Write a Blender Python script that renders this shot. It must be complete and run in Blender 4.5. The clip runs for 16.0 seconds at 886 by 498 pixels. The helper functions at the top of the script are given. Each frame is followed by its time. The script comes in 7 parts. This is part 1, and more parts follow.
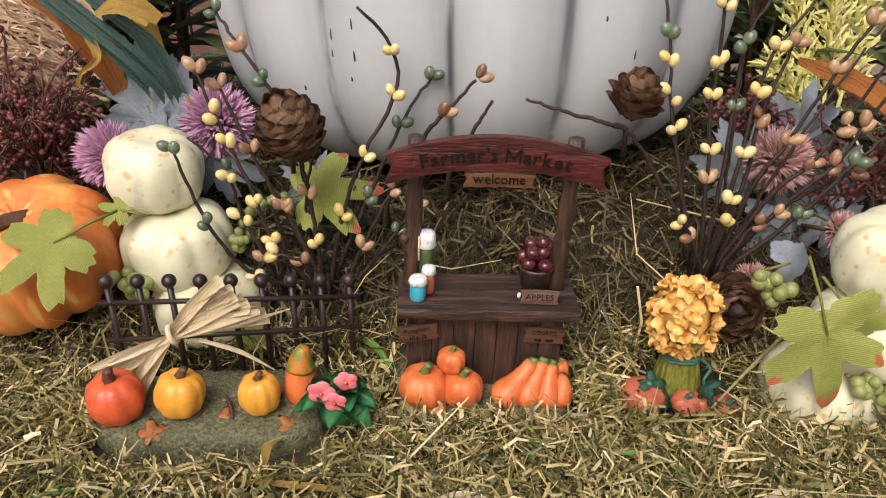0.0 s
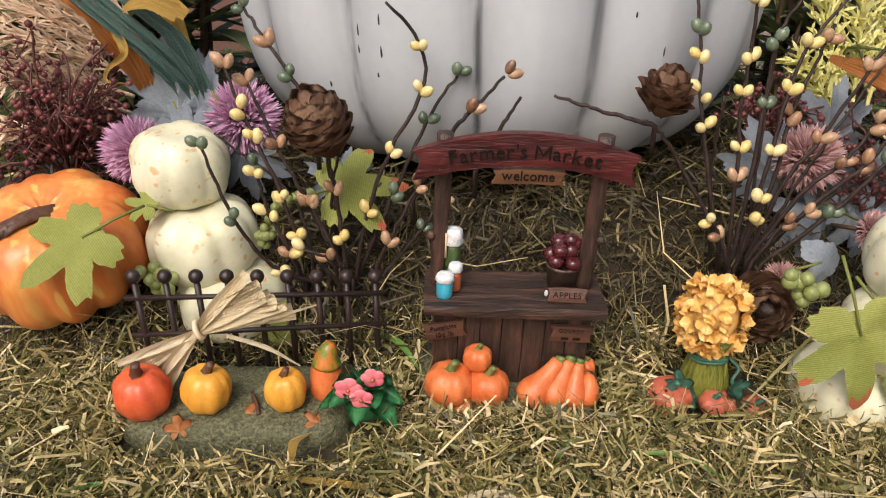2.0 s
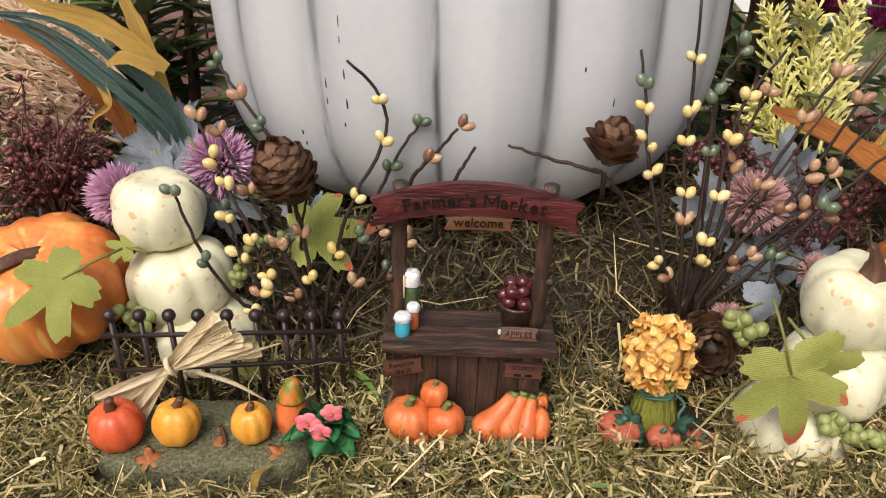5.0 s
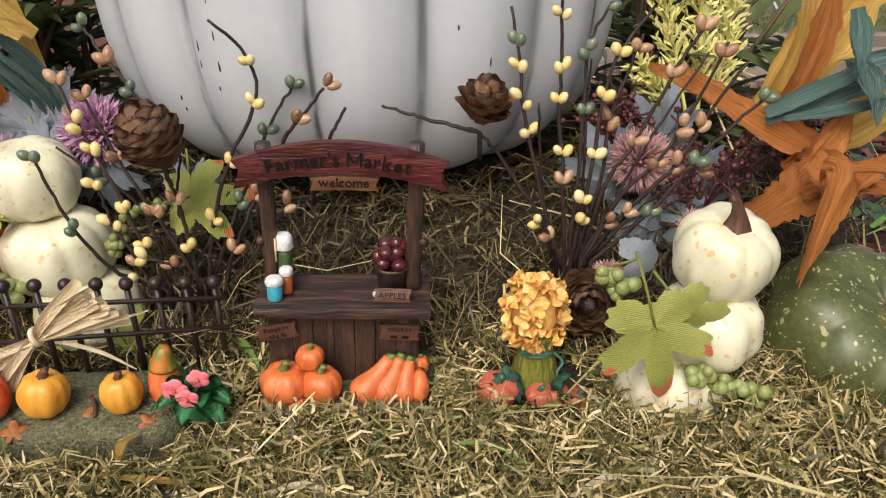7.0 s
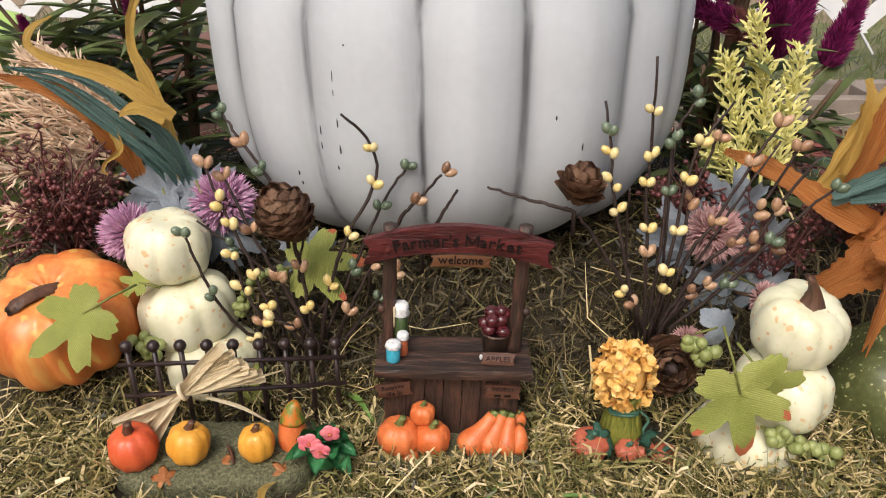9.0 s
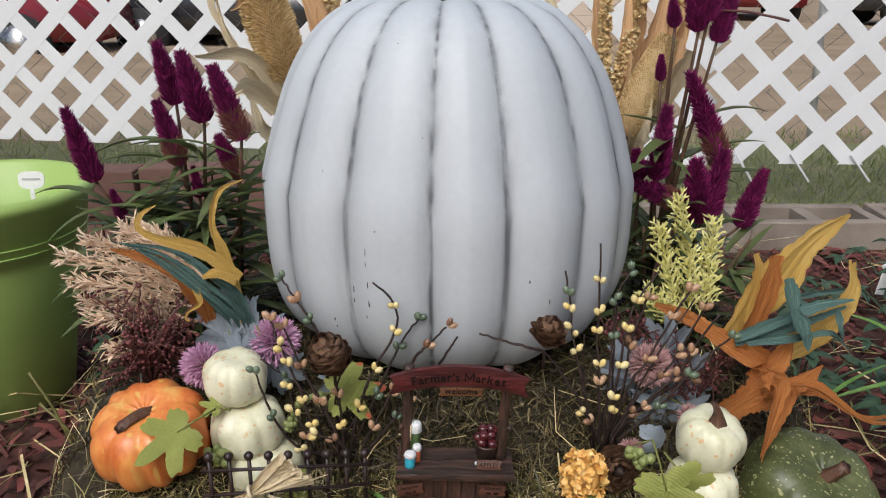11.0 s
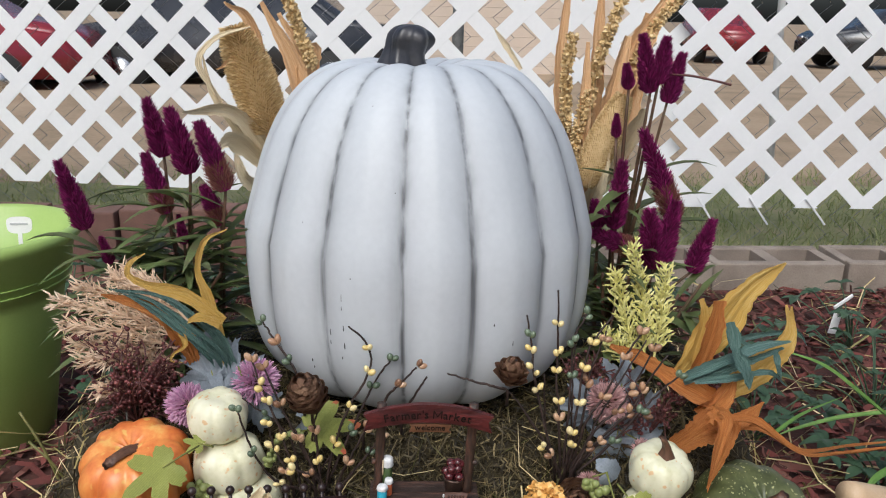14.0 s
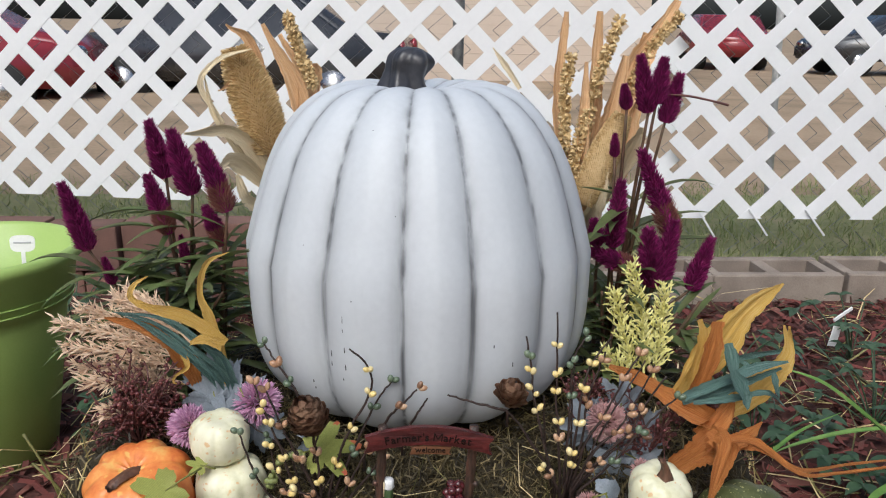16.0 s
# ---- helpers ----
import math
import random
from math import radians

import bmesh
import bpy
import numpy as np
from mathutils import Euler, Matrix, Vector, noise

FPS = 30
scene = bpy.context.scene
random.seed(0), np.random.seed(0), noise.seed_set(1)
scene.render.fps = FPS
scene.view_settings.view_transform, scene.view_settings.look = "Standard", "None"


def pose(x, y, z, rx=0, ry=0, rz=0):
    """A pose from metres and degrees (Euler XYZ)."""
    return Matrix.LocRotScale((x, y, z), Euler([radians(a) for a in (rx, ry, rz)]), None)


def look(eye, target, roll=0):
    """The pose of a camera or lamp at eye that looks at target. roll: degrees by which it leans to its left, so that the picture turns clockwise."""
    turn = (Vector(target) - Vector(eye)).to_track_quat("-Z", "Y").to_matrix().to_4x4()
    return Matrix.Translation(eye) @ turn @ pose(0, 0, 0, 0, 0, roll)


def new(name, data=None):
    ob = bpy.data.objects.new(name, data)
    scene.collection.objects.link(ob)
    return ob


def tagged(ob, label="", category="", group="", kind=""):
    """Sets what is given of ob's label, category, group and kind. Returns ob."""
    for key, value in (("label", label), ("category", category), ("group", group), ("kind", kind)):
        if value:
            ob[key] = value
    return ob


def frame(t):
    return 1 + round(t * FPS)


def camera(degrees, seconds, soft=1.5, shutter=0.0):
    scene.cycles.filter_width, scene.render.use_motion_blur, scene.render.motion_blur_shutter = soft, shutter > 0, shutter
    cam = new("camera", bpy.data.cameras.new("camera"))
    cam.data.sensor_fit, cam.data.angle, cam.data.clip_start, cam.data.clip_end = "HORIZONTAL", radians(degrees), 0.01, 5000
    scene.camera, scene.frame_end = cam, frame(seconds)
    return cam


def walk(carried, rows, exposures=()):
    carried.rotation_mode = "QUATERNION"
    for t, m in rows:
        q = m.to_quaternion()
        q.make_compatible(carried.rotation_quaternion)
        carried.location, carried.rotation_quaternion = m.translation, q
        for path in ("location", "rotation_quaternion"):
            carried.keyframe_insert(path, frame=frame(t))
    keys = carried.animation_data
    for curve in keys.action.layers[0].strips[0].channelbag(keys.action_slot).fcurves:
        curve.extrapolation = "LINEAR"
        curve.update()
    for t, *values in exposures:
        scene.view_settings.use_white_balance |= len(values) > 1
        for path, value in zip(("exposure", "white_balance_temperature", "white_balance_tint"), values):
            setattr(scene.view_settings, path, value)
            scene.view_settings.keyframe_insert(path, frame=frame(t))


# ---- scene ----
cam = camera(60.0, 16.0, soft=1.1)
PATH = [
    (0, (-0.039, 0.023, 0.366), (-0.01, 1.778, -0.593), 0.2),
    (0.5, (-0.037, 0.024, 0.366), (-0.005, 1.777, -0.597), 0.2),
    (1, (-0.034, 0.025, 0.362), (-0.012, 1.777, -0.602), 0.0),
    (1.5, (-0.039, 0.024, 0.363), (-0.016, 1.777, -0.601), 0.2),
    (2, (-0.049, 0.025, 0.364), (-0.05, 1.778, -0.599), 0.1),
    (2.5, (-0.061, 0.025, 0.368), (-0.076, 1.777, -0.596), 0.1),
    (3, (-0.067, 0.02, 0.372), (-0.109, 1.782, -0.574), -0.2),
    (3.2, (-0.07, 0.017, 0.377), (-0.119, 1.781, -0.564), -0.2),
    (5.3, (-0.011, 0.004, 0.388), (-0.022, 1.789, -0.516), -0.2),
    (5.5, (-0.012, 0.005, 0.387), (0.024, 1.786, -0.521), 0.2),
    (6, (0.024, 0.002, 0.382), (0.038, 1.781, -0.53), -0.3),
    (6.5, (0.047, 0.003, 0.383), (0.075, 1.764, -0.564), -0.3),
    (7, (0.053, 0.001, 0.372), (0.101, 1.764, -0.572), -0.4),
    (7.5, (0.059, 0.002, 0.379), (0.096, 1.748, -0.595), -0.2),
    (8, (0.036, -0.008, 0.393), (0.074, 1.752, -0.557), 0.2),
    (8.5, (0.007, -0.013, 0.414), (0.041, 1.754, -0.522), 0.1),
    (9, (-0.014, -0.036, 0.432), (-0.001, 1.754, -0.46), -0.2),
    (9.5, (-0.031, -0.078, 0.477), (-0.035, 1.73, -0.379), -0.7),
    (9.7, (-0.037, -0.094, 0.489), (-0.042, 1.723, -0.347), -0.8),
    (11.8, (-0.043, -0.252, 0.589), (0.072, 1.652, -0.013), 1.2),
    (12, (-0.046, -0.257, 0.591), (0.074, 1.649, -0.004), 1.2),
    (12.5, (-0.04, -0.263, 0.595), (0.084, 1.645, 0.008), 1.0),
    (13, (-0.034, -0.263, 0.597), (0.093, 1.647, 0.015), 1.0),
    (13.5, (-0.04, -0.263, 0.591), (0.092, 1.646, 0.01), 1.2),
    (14, (-0.036, -0.265, 0.595), (0.093, 1.644, 0.013), 1.1),
    (14.5, (-0.037, -0.265, 0.601), (0.091, 1.645, 0.022), 1.0),
    (15, (-0.038, -0.264, 0.612), (0.086, 1.647, 0.035), 0.9),
    (15.5, (-0.042, -0.267, 0.614), (0.083, 1.646, 0.045), 1.0),
    (16, (-0.035, -0.267, 0.615), (0.091, 1.647, 0.048), 0.9),
]
walk(cam, [(t, look(eye, target, roll)) for t, eye, target, roll in PATH],
     exposures=[(0, 0.22, 6600, 11), (8.7, 0.22, 6550, 10), (9.6, 0.06, 6400, 9.5), (11.8, -0.19, 5900, 7), (12.8, -0.12, 5900, 7), (16.0, -0.02, 5900, 7)])

# ---- world and light: a bright overcast sky ----
world = bpy.data.worlds.new("overcast_sky")
scene.world = world
world.use_nodes = True
wn = world.node_tree.nodes
sky = wn.new("ShaderNodeTexSky")
sky.sky_type = 'NISHITA'
sky.sun_disc = False
sky.sun_elevation, sky.sun_rotation = radians(45), radians(199)
sky.air_density, sky.dust_density, sky.ozone_density = 1.0, 6.0, 1.0
wn["Background"].inputs[1].default_value = 0.115
world.node_tree.links.new(sky.outputs[0], wn["Background"].inputs[0])
sun = new("sun", bpy.data.lights.new("sun", "SUN"))
sun.data.energy, sun.data.angle, sun.data.color = 1.9, radians(32), (1.0, 0.97, 0.93)
sun.matrix_world = look((-1.1, -2.1, 4.4), (0, 0.5, 0))


# ---- materials ----
def mat(name, c1, c2, scale=60.0, rough=0.6, bump=0.15, bscale=400.0, stretch=(1, 1, 1), island=0.0, rand=0.0, spots=None,
        metal=0.0, sheen=0.0, trans=0.0, coat=0.0, detail=5.0, uv=False):
    """Two-scale procedural surface: c1 to c2 by broad and fine noise, optional spots (colour, scale, size), bump."""
    m = bpy.data.materials.new(name)
    m.use_nodes = True
    nt = m.node_tree
    n, l = nt.nodes, nt.links
    b = n["Principled BSDF"]
    co = n.new("ShaderNodeTexCoord")
    mp = n.new("ShaderNodeMapping")
    mp.inputs["Scale"].default_value = stretch
    l.new(co.outputs["UV" if uv else "Object"], mp.inputs[0])
    n1 = n.new("ShaderNodeTexNoise")
    n1.inputs["Scale"].default_value, n1.inputs["Detail"].default_value = scale, detail
    n2 = n.new("ShaderNodeTexNoise")
    n2.inputs["Scale"].default_value, n2.inputs["Detail"].default_value = bscale, 3.0
    l.new(mp.outputs[0], n1.inputs[0]), l.new(mp.outputs[0], n2.inputs[0])
    add = n.new("ShaderNodeMath")
    add.operation = 'MULTIPLY_ADD'
    l.new(n2.outputs[0], add.inputs[0])
    add.inputs[1].default_value = 0.45
    l.new(n1.outputs[0], add.inputs[2])
    fac = add.outputs[0]
    if island or rand:
        src = n.new("ShaderNodeNewGeometry").outputs["Random Per Island"] if island else n.new("ShaderNodeObjectInfo").outputs["Random"]
        a2 = n.new("ShaderNodeMath")
        a2.operation = 'MULTIPLY_ADD'
        l.new(src, a2.inputs[0])
        a2.inputs[1].default_value = island or rand
        l.new(fac, a2.inputs[2])
        fac = a2.outputs[0]
    mr = n.new("ShaderNodeMapRange")
    extra = (island or rand)
    mr.inputs[1].default_value, mr.inputs[2].default_value = (0.52, 0.94 + extra) if uv else (0.45, 1.0 + extra)
    l.new(fac, mr.inputs[0])
    ramp = n.new("ShaderNodeValToRGB")
    cols = [c1, c2] if not isinstance(c1[0], tuple) else list(c1)
    e = ramp.color_ramp.elements
    e[0].color, e[1].color = (*cols[0], 1), (*cols[-1], 1)
    for i, c in enumerate(cols[1:-1], 1):
        e.new(i / (len(cols) - 1)).color = (*c, 1)
    l.new(mr.outputs[0], ramp.inputs[0])
    out = ramp.outputs[0]
    if spots:
        col, sc, size = spots
        v = n.new("ShaderNodeTexVoronoi")
        v.inputs["Scale"].default_value = sc
        w = n.new("ShaderNodeVectorMath")
        w.operation = 'MULTIPLY_ADD'
        l.new(n1.outputs["Color"], w.inputs[0])
        w.inputs[1].default_value = (0.03,) * 3
        l.new(mp.outputs[0], w.inputs[2])
        l.new(w.outputs[0], v.inputs[0])
        pick = n.new("ShaderNodeMath")
        pick.operation = 'MULTIPLY'
        sp = n.new("ShaderNodeSeparateColor")
        l.new(v.outputs["Color"], sp.inputs[0])
        l.new(sp.outputs[0], pick.inputs[0])
        pick.inputs[1].default_value = size
        less = n.new("ShaderNodeMapRange")
        sb = n.new("ShaderNodeMath")
        sb.operation = 'SUBTRACT'
        l.new(pick.outputs[0], sb.inputs[0]), l.new(v.outputs[0], sb.inputs[1])
        l.new(sb.outputs[0], less.inputs[0])
        less.inputs[1].default_value, less.inputs[2].default_value, less.inputs[4].default_value = 0.0, 0.12, 0.8
        mx = n.new("ShaderNodeMix")
        mx.data_type = 'RGBA'
        l.new(less.outputs[0], mx.inputs[0]), l.new(out, mx.inputs[6])
        mx.inputs[7].default_value = (*col, 1)
        out = mx.outputs[2]
    l.new(out, b.inputs["Base Color"])
    rr = n.new("ShaderNodeMapRange")
    rr.inputs[3].default_value, rr.inputs[4].default_value = max(0.05, rough - 0.12), min(1, rough + 0.12)
    l.new(n1.outputs[0], rr.inputs[0]), l.new(rr.outputs[0], b.inputs["Roughness"])
    b.inputs["Metallic"].default_value = metal
    b.inputs["Coat Weight"].default_value = coat
    b.inputs["Coat Roughness"].default_value = 0.25
    b.inputs["Sheen Weight"].default_value = sheen
    if bump:
        bp = n.new("ShaderNodeBump")
        bp.inputs["Strength"].default_value, bp.inputs["Distance"].default_value = bump, 0.002
        l.new(add.outputs[0], bp.inputs["Height"]), l.new(bp.outputs[0], b.inputs["Normal"])
    if trans:
        tr = n.new("ShaderNodeBsdfTranslucent")
        l.new(out, tr.inputs[0])
        ms = n.new("ShaderNodeMixShader")
        ms.inputs[0].default_value = trans
        l.new(b.outputs[0], ms.inputs[1]), l.new(tr.outputs[0], ms.inputs[2])
        l.new(ms.outputs[0], n["Material Output"].inputs[0])
    return m


M = {
    "straw": mat("straw", ((0.010, 0.008, 0.004), (0.045, 0.040, 0.013), (0.13, 0.128, 0.036), (0.26, 0.225, 0.072), (0.46, 0.36, 0.15), (0.70, 0.56, 0.31), (0.90, 0.78, 0.55)), None, 40, 0.5, 0.1, 300, island=1.6, trans=0.05),
    # darker brown copy of straw: shade by the big pumpkin put into its colour
    "straw_shaded": mat("straw_shaded", ((0.008, 0.006, 0.004), (0.028, 0.021, 0.010), (0.075, 0.056, 0.023), (0.15, 0.115, 0.047), (0.40, 0.31, 0.15)), None, 40, 0.6, 0.1, 300, island=1.6),
    # bale surface in near-black brown: the shade between straws is in this colour
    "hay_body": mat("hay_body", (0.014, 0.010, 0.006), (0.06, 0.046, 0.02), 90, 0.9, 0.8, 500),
    "mulch": mat("mulch", (0.018, 0.009, 0.007), (0.11, 0.035, 0.025), 25, 0.9, 0.9, 180),
    "mulch_chip": mat("mulch_chip", ((0.022, 0.012, 0.01), (0.08, 0.024, 0.019), (0.17, 0.042, 0.034), (0.14, 0.08, 0.06)), None, 60, 0.85, 0.5, 300, island=1.5),
    "lawn": mat("lawn", ((0.18, 0.19, 0.085), (0.28, 0.28, 0.13), (0.38, 0.31, 0.19)), None, 6, 0.9, 0.7, 90),
    "grass": mat("grass", ((0.15, 0.19, 0.06), (0.28, 0.32, 0.12), (0.46, 0.42, 0.22)), None, 10, 0.7, 0.1, 90, island=1.2, trans=0.1),
    "dirt": mat("dirt", ((0.20, 0.15, 0.09), (0.33, 0.24, 0.155), (0.40, 0.30, 0.20)), None, 1.2, 0.95, 0.6, 30),
    "concrete": mat("concrete", (0.17, 0.135, 0.11), (0.32, 0.27, 0.225), 9, 0.92, 0.6, 300),
    "brick": mat("brick", (0.11, 0.06, 0.048), (0.22, 0.115, 0.09), 20, 0.9, 0.5, 300, rand=0.5),
    "white_vinyl": mat("white_vinyl", (0.66, 0.67, 0.685), (0.73, 0.74, 0.755), 4, 0.45, 0.04, 60),
    "wire": mat("wire", (0.20, 0.20, 0.20), (0.38, 0.38, 0.37), 30, 0.5, 0.2, 200, metal=0.35),
    "pot_green": mat("pot_green", (0.30, 0.44, 0.11), (0.37, 0.51, 0.15), 8, 0.42, 0.05, 300),
    "soil": mat("soil", (0.03, 0.02, 0.012), (0.12, 0.085, 0.05), 60, 0.95, 0.9, 300),
    "tag_white": mat("tag_white", (0.75, 0.75, 0.74), (0.85, 0.85, 0.84), 30, 0.4, 0.02),
    "ink": mat("ink", (0.008, 0.006, 0.006), (0.018, 0.014, 0.012), 90, 0.85, 0.1),
    "stem_black": mat("stem_black", (0.012, 0.013, 0.016), (0.05, 0.05, 0.058), 40, 0.35, 0.5, 150),
    "pump_orange": mat("pump_orange", ((0.76, 0.44, 0.13), (0.74, 0.28, 0.07), (0.66, 0.19, 0.045), (0.54, 0.12, 0.03)), None, 30, 0.38, 0.12, 150, spots=((0.74, 0.47, 0.12), 60, 0.36), coat=0.2, stretch=(1.3, 1.3, 0.35)),
    "stem_brown": mat("stem_brown", (0.05, 0.022, 0.014), (0.17, 0.085, 0.05), 60, 0.5, 0.6, 200, stretch=(3, 3, 0.6)),
    "gourd_white": mat("gourd_white", ((0.58, 0.56, 0.34), (0.70, 0.68, 0.49), (0.76, 0.73, 0.57)), None, 30, 0.4, 0.1, 200, spots=((0.64, 0.39, 0.17), 150, 0.40), coat=0.15),
    "gourd_green": mat("gourd_green", ((0.042, 0.052, 0.018), (0.085, 0.098, 0.034), (0.15, 0.16, 0.064)), None, 26, 0.42, 0.2, 250, spots=((0.46, 0.45, 0.22), 230, 0.44), coat=0.1),
    "resin_wood": mat("resin_wood", ((0.012, 0.008, 0.007), (0.042, 0.024, 0.018), (0.13, 0.06, 0.04)), None, 60, 0.5, 0.9, 350, stretch=(0.35, 2.5, 2.5)),
    "resin_wood_up": mat("resin_wood_up", ((0.012, 0.008, 0.006), (0.045, 0.026, 0.019), (0.14, 0.06, 0.038)), None, 60, 0.5, 0.9, 350, stretch=(2.5, 2.5, 0.35)),
    "resin_red": mat("resin_red", ((0.018, 0.005, 0.005), (0.068, 0.011, 0.011), (0.15, 0.022, 0.020)), None, 60, 0.42, 0.7, 300, stretch=(0.35, 2.5, 2.5)),
    "resin_tan": mat("resin_tan", (0.07, 0.028, 0.012), (0.19, 0.08, 0.033), 60, 0.5, 0.6, 300, stretch=(0.35, 2.5, 2.5)),
    "resin_sign": mat("resin_sign", (0.04, 0.018, 0.012), (0.13, 0.052, 0.03), 60, 0.5, 0.7, 300, stretch=(0.35, 2.5, 2.5)),
    "resin_orange": mat("resin_orange", (0.56, 0.11, 0.025), (0.76, 0.22, 0.07), 70, 0.45, 0.4, 400, coat=0.08),
    "resin_red_orange": mat("resin_red_orange", (0.56, 0.07, 0.025), (0.74, 0.15, 0.05), 70, 0.42, 0.35, 400, coat=0.1),
    "resin_yellow": mat("resin_yellow", (0.66, 0.27, 0.025), (0.84, 0.43, 0.07), 70, 0.42, 0.35, 400, coat=0.1),
    "resin_leaf": mat("resin_leaf", (0.03, 0.19, 0.06), (0.10, 0.40, 0.15), 90, 0.32, 0.4, 400, coat=0.3),
    "resin_teal_leaf": mat("resin_teal_leaf", (0.025, 0.09, 0.06), (0.08, 0.20, 0.14), 90, 0.4, 0.5, 400),
    "resin_dull_red": mat("resin_dull_red", (0.36, 0.075, 0.04), (0.56, 0.16, 0.09), 90, 0.5, 0.4, 400),
    "resin_maple": mat("resin_maple", (0.50, 0.14, 0.04), (0.66, 0.34, 0.13), 160, 0.5, 0.4, 400),
    "gourd_neck": mat("gourd_neck", ((0.05, 0.15, 0.03), (0.14, 0.20, 0.03), (0.55, 0.16, 0.02), (0.66, 0.13, 0.02)), None, 90, 0.35, 0.3, 400, stretch=(2.5, 2.5, 0.4), coat=0.25),
    "resin_stem": mat("resin_stem", (0.09, 0.13, 0.03), (0.20, 0.22, 0.07), 90, 0.45, 0.4, 400),
    "resin_pink": mat("resin_pink", (0.72, 0.13, 0.18), (0.85, 0.28, 0.30), 120, 0.4, 0.3, 500),
    "resin_apple": mat("resin_apple", (0.03, 0.005, 0.007), (0.10, 0.014, 0.018), 90, 0.25, 0.1, 400, coat=0.5),
    "resin_white": mat("resin_white", (0.62, 0.62, 0.62), (0.82, 0.82, 0.82), 200, 0.5, 0.6, 700),
    "resin_blue": mat("resin_blue", (0.03, 0.33, 0.48), (0.08, 0.48, 0.62), 120, 0.35, 0.3, 500),
    "resin_bottle": mat("resin_bottle", (0.03, 0.06, 0.02), (0.07, 0.11, 0.035), 120, 0.35, 0.3, 500),
    "resin_terracotta": mat("resin_terracotta", (0.38, 0.085, 0.03), (0.55, 0.15, 0.06), 120, 0.4, 0.3, 500),
    "pail": mat("pail", (0.035, 0.02, 0.016), (0.16, 0.10, 0.075), 90, 0.4, 0.5, 400, metal=0.3),
    "moss_base": mat("moss_base", ((0.035, 0.036, 0.018), (0.12, 0.12, 0.062), (0.25, 0.24, 0.14)), None, 420, 0.85, 1.0, 900),
    "iron": mat("iron", (0.014, 0.008, 0.008), (0.04, 0.022, 0.02), 90, 0.4, 0.3, 500),
    "raffia": mat("raffia", ((0.68, 0.53, 0.31), (0.82, 0.69, 0.46), (0.88, 0.79, 0.60)), None, 2.5, 0.6, 0.9, 14, stretch=(3, 0.4, 1), rand=0.5, trans=0.2, uv=True),
    "sheaf_gold": mat("sheaf_gold", ((0.58, 0.28, 0.055), (0.78, 0.46, 0.13), (0.86, 0.62, 0.28)), None, 130, 0.5, 0.6, 500),
    "sheaf_green": mat("sheaf_green", ((0.07, 0.09, 0.015), (0.18, 0.19, 0.03), (0.28, 0.26, 0.05)), None, 200, 0.5, 0.7, 600, stretch=(2.5, 2.5, 0.3)),
    "cloth_leaf": mat("cloth_leaf", ((0.22, 0.25, 0.048), (0.32, 0.35, 0.078), (0.44, 0.455, 0.14)), None, 25, 0.7, 0.5, 700, trans=0.15),
    "cloth_red": mat("cloth_red", (0.50, 0.10, 0.05), (0.60, 0.20, 0.08), 40, 0.7, 0.5, 700, trans=0.15),
    "leaf_rib": mat("leaf_rib", (0.13, 0.15, 0.03), (0.20, 0.20, 0.05), 60, 0.7, 0.2),
    "twig": mat("twig", (0.012, 0.007, 0.006), (0.050, 0.027, 0.021), 120, 0.65, 0.7, 500),
    "twig_red": mat("twig_red", (0.06, 0.018, 0.018), (0.16, 0.06, 0.05), 120, 0.6, 0.6, 500),
    "berry_y": mat("berry_y", ((0.66, 0.47, 0.13), (0.74, 0.59, 0.25), (0.78, 0.68, 0.40)), None, 120, 0.3, 0.1, 500, rand=0.6, coat=0.25),
    "berry_b": mat("berry_b", ((0.08, 0.035, 0.025), (0.36, 0.20, 0.11), (0.60, 0.42, 0.27)), None, 120, 0.35, 0.1, 500, rand=0.8, coat=0.2),
    "berry_g": mat("berry_g", ((0.055, 0.08, 0.05), (0.105, 0.145, 0.09), (0.19, 0.24, 0.16)), None, 120, 0.3, 0.1, 500, rand=0.6, coat=0.25),
    "grape_green": mat("grape_green", ((0.17, 0.20, 0.055), (0.25, 0.285, 0.095), (0.35, 0.375, 0.16)), None, 120, 0.4, 0.1, 500, island=0.4),
    "cone": mat("cone", ((0.09, 0.042, 0.025), (0.25, 0.13, 0.075), (0.46, 0.29, 0.18)), None, 150, 0.65, 0.6, 500, rand=0.6),
    "burgundy": mat("burgundy", ((0.055, 0.016, 0.016), (0.125, 0.032, 0.032), (0.22, 0.075, 0.065)), None, 120, 0.4, 0.2, 500, island=0.6),
    "thistle": mat("thistle", ((0.42, 0.18, 0.34), (0.60, 0.33, 0.50), (0.73, 0.50, 0.64)), None, 120, 0.7, 0.2, 500, island=0.7, trans=0.1),
    "thistle_pink": mat("thistle_pink", ((0.44, 0.23, 0.23), (0.62, 0.38, 0.37), (0.74, 0.52, 0.50)), None, 120, 0.7, 0.2, 500, island=0.7, trans=0.1),
    "dusty": mat("dusty", ((0.14, 0.165, 0.195), (0.205, 0.235, 0.27), (0.29, 0.32, 0.355)), None, 60, 0.8, 0.4, 500, trans=0.15),
    "husk_orange": mat("husk_orange", ((0.40, 0.12, 0.028), (0.60, 0.215, 0.05), (0.74, 0.38, 0.12)), None, 3.0, 0.6, 0.9, 16, stretch=(18.0, 0.35, 1), trans=0.25, uv=True),
    "husk_gold": mat("husk_gold", ((0.64, 0.35, 0.055), (0.78, 0.51, 0.12), (0.87, 0.67, 0.30)), None, 3.0, 0.6, 0.9, 16, stretch=(18.0, 0.35, 1), trans=0.25, uv=True),
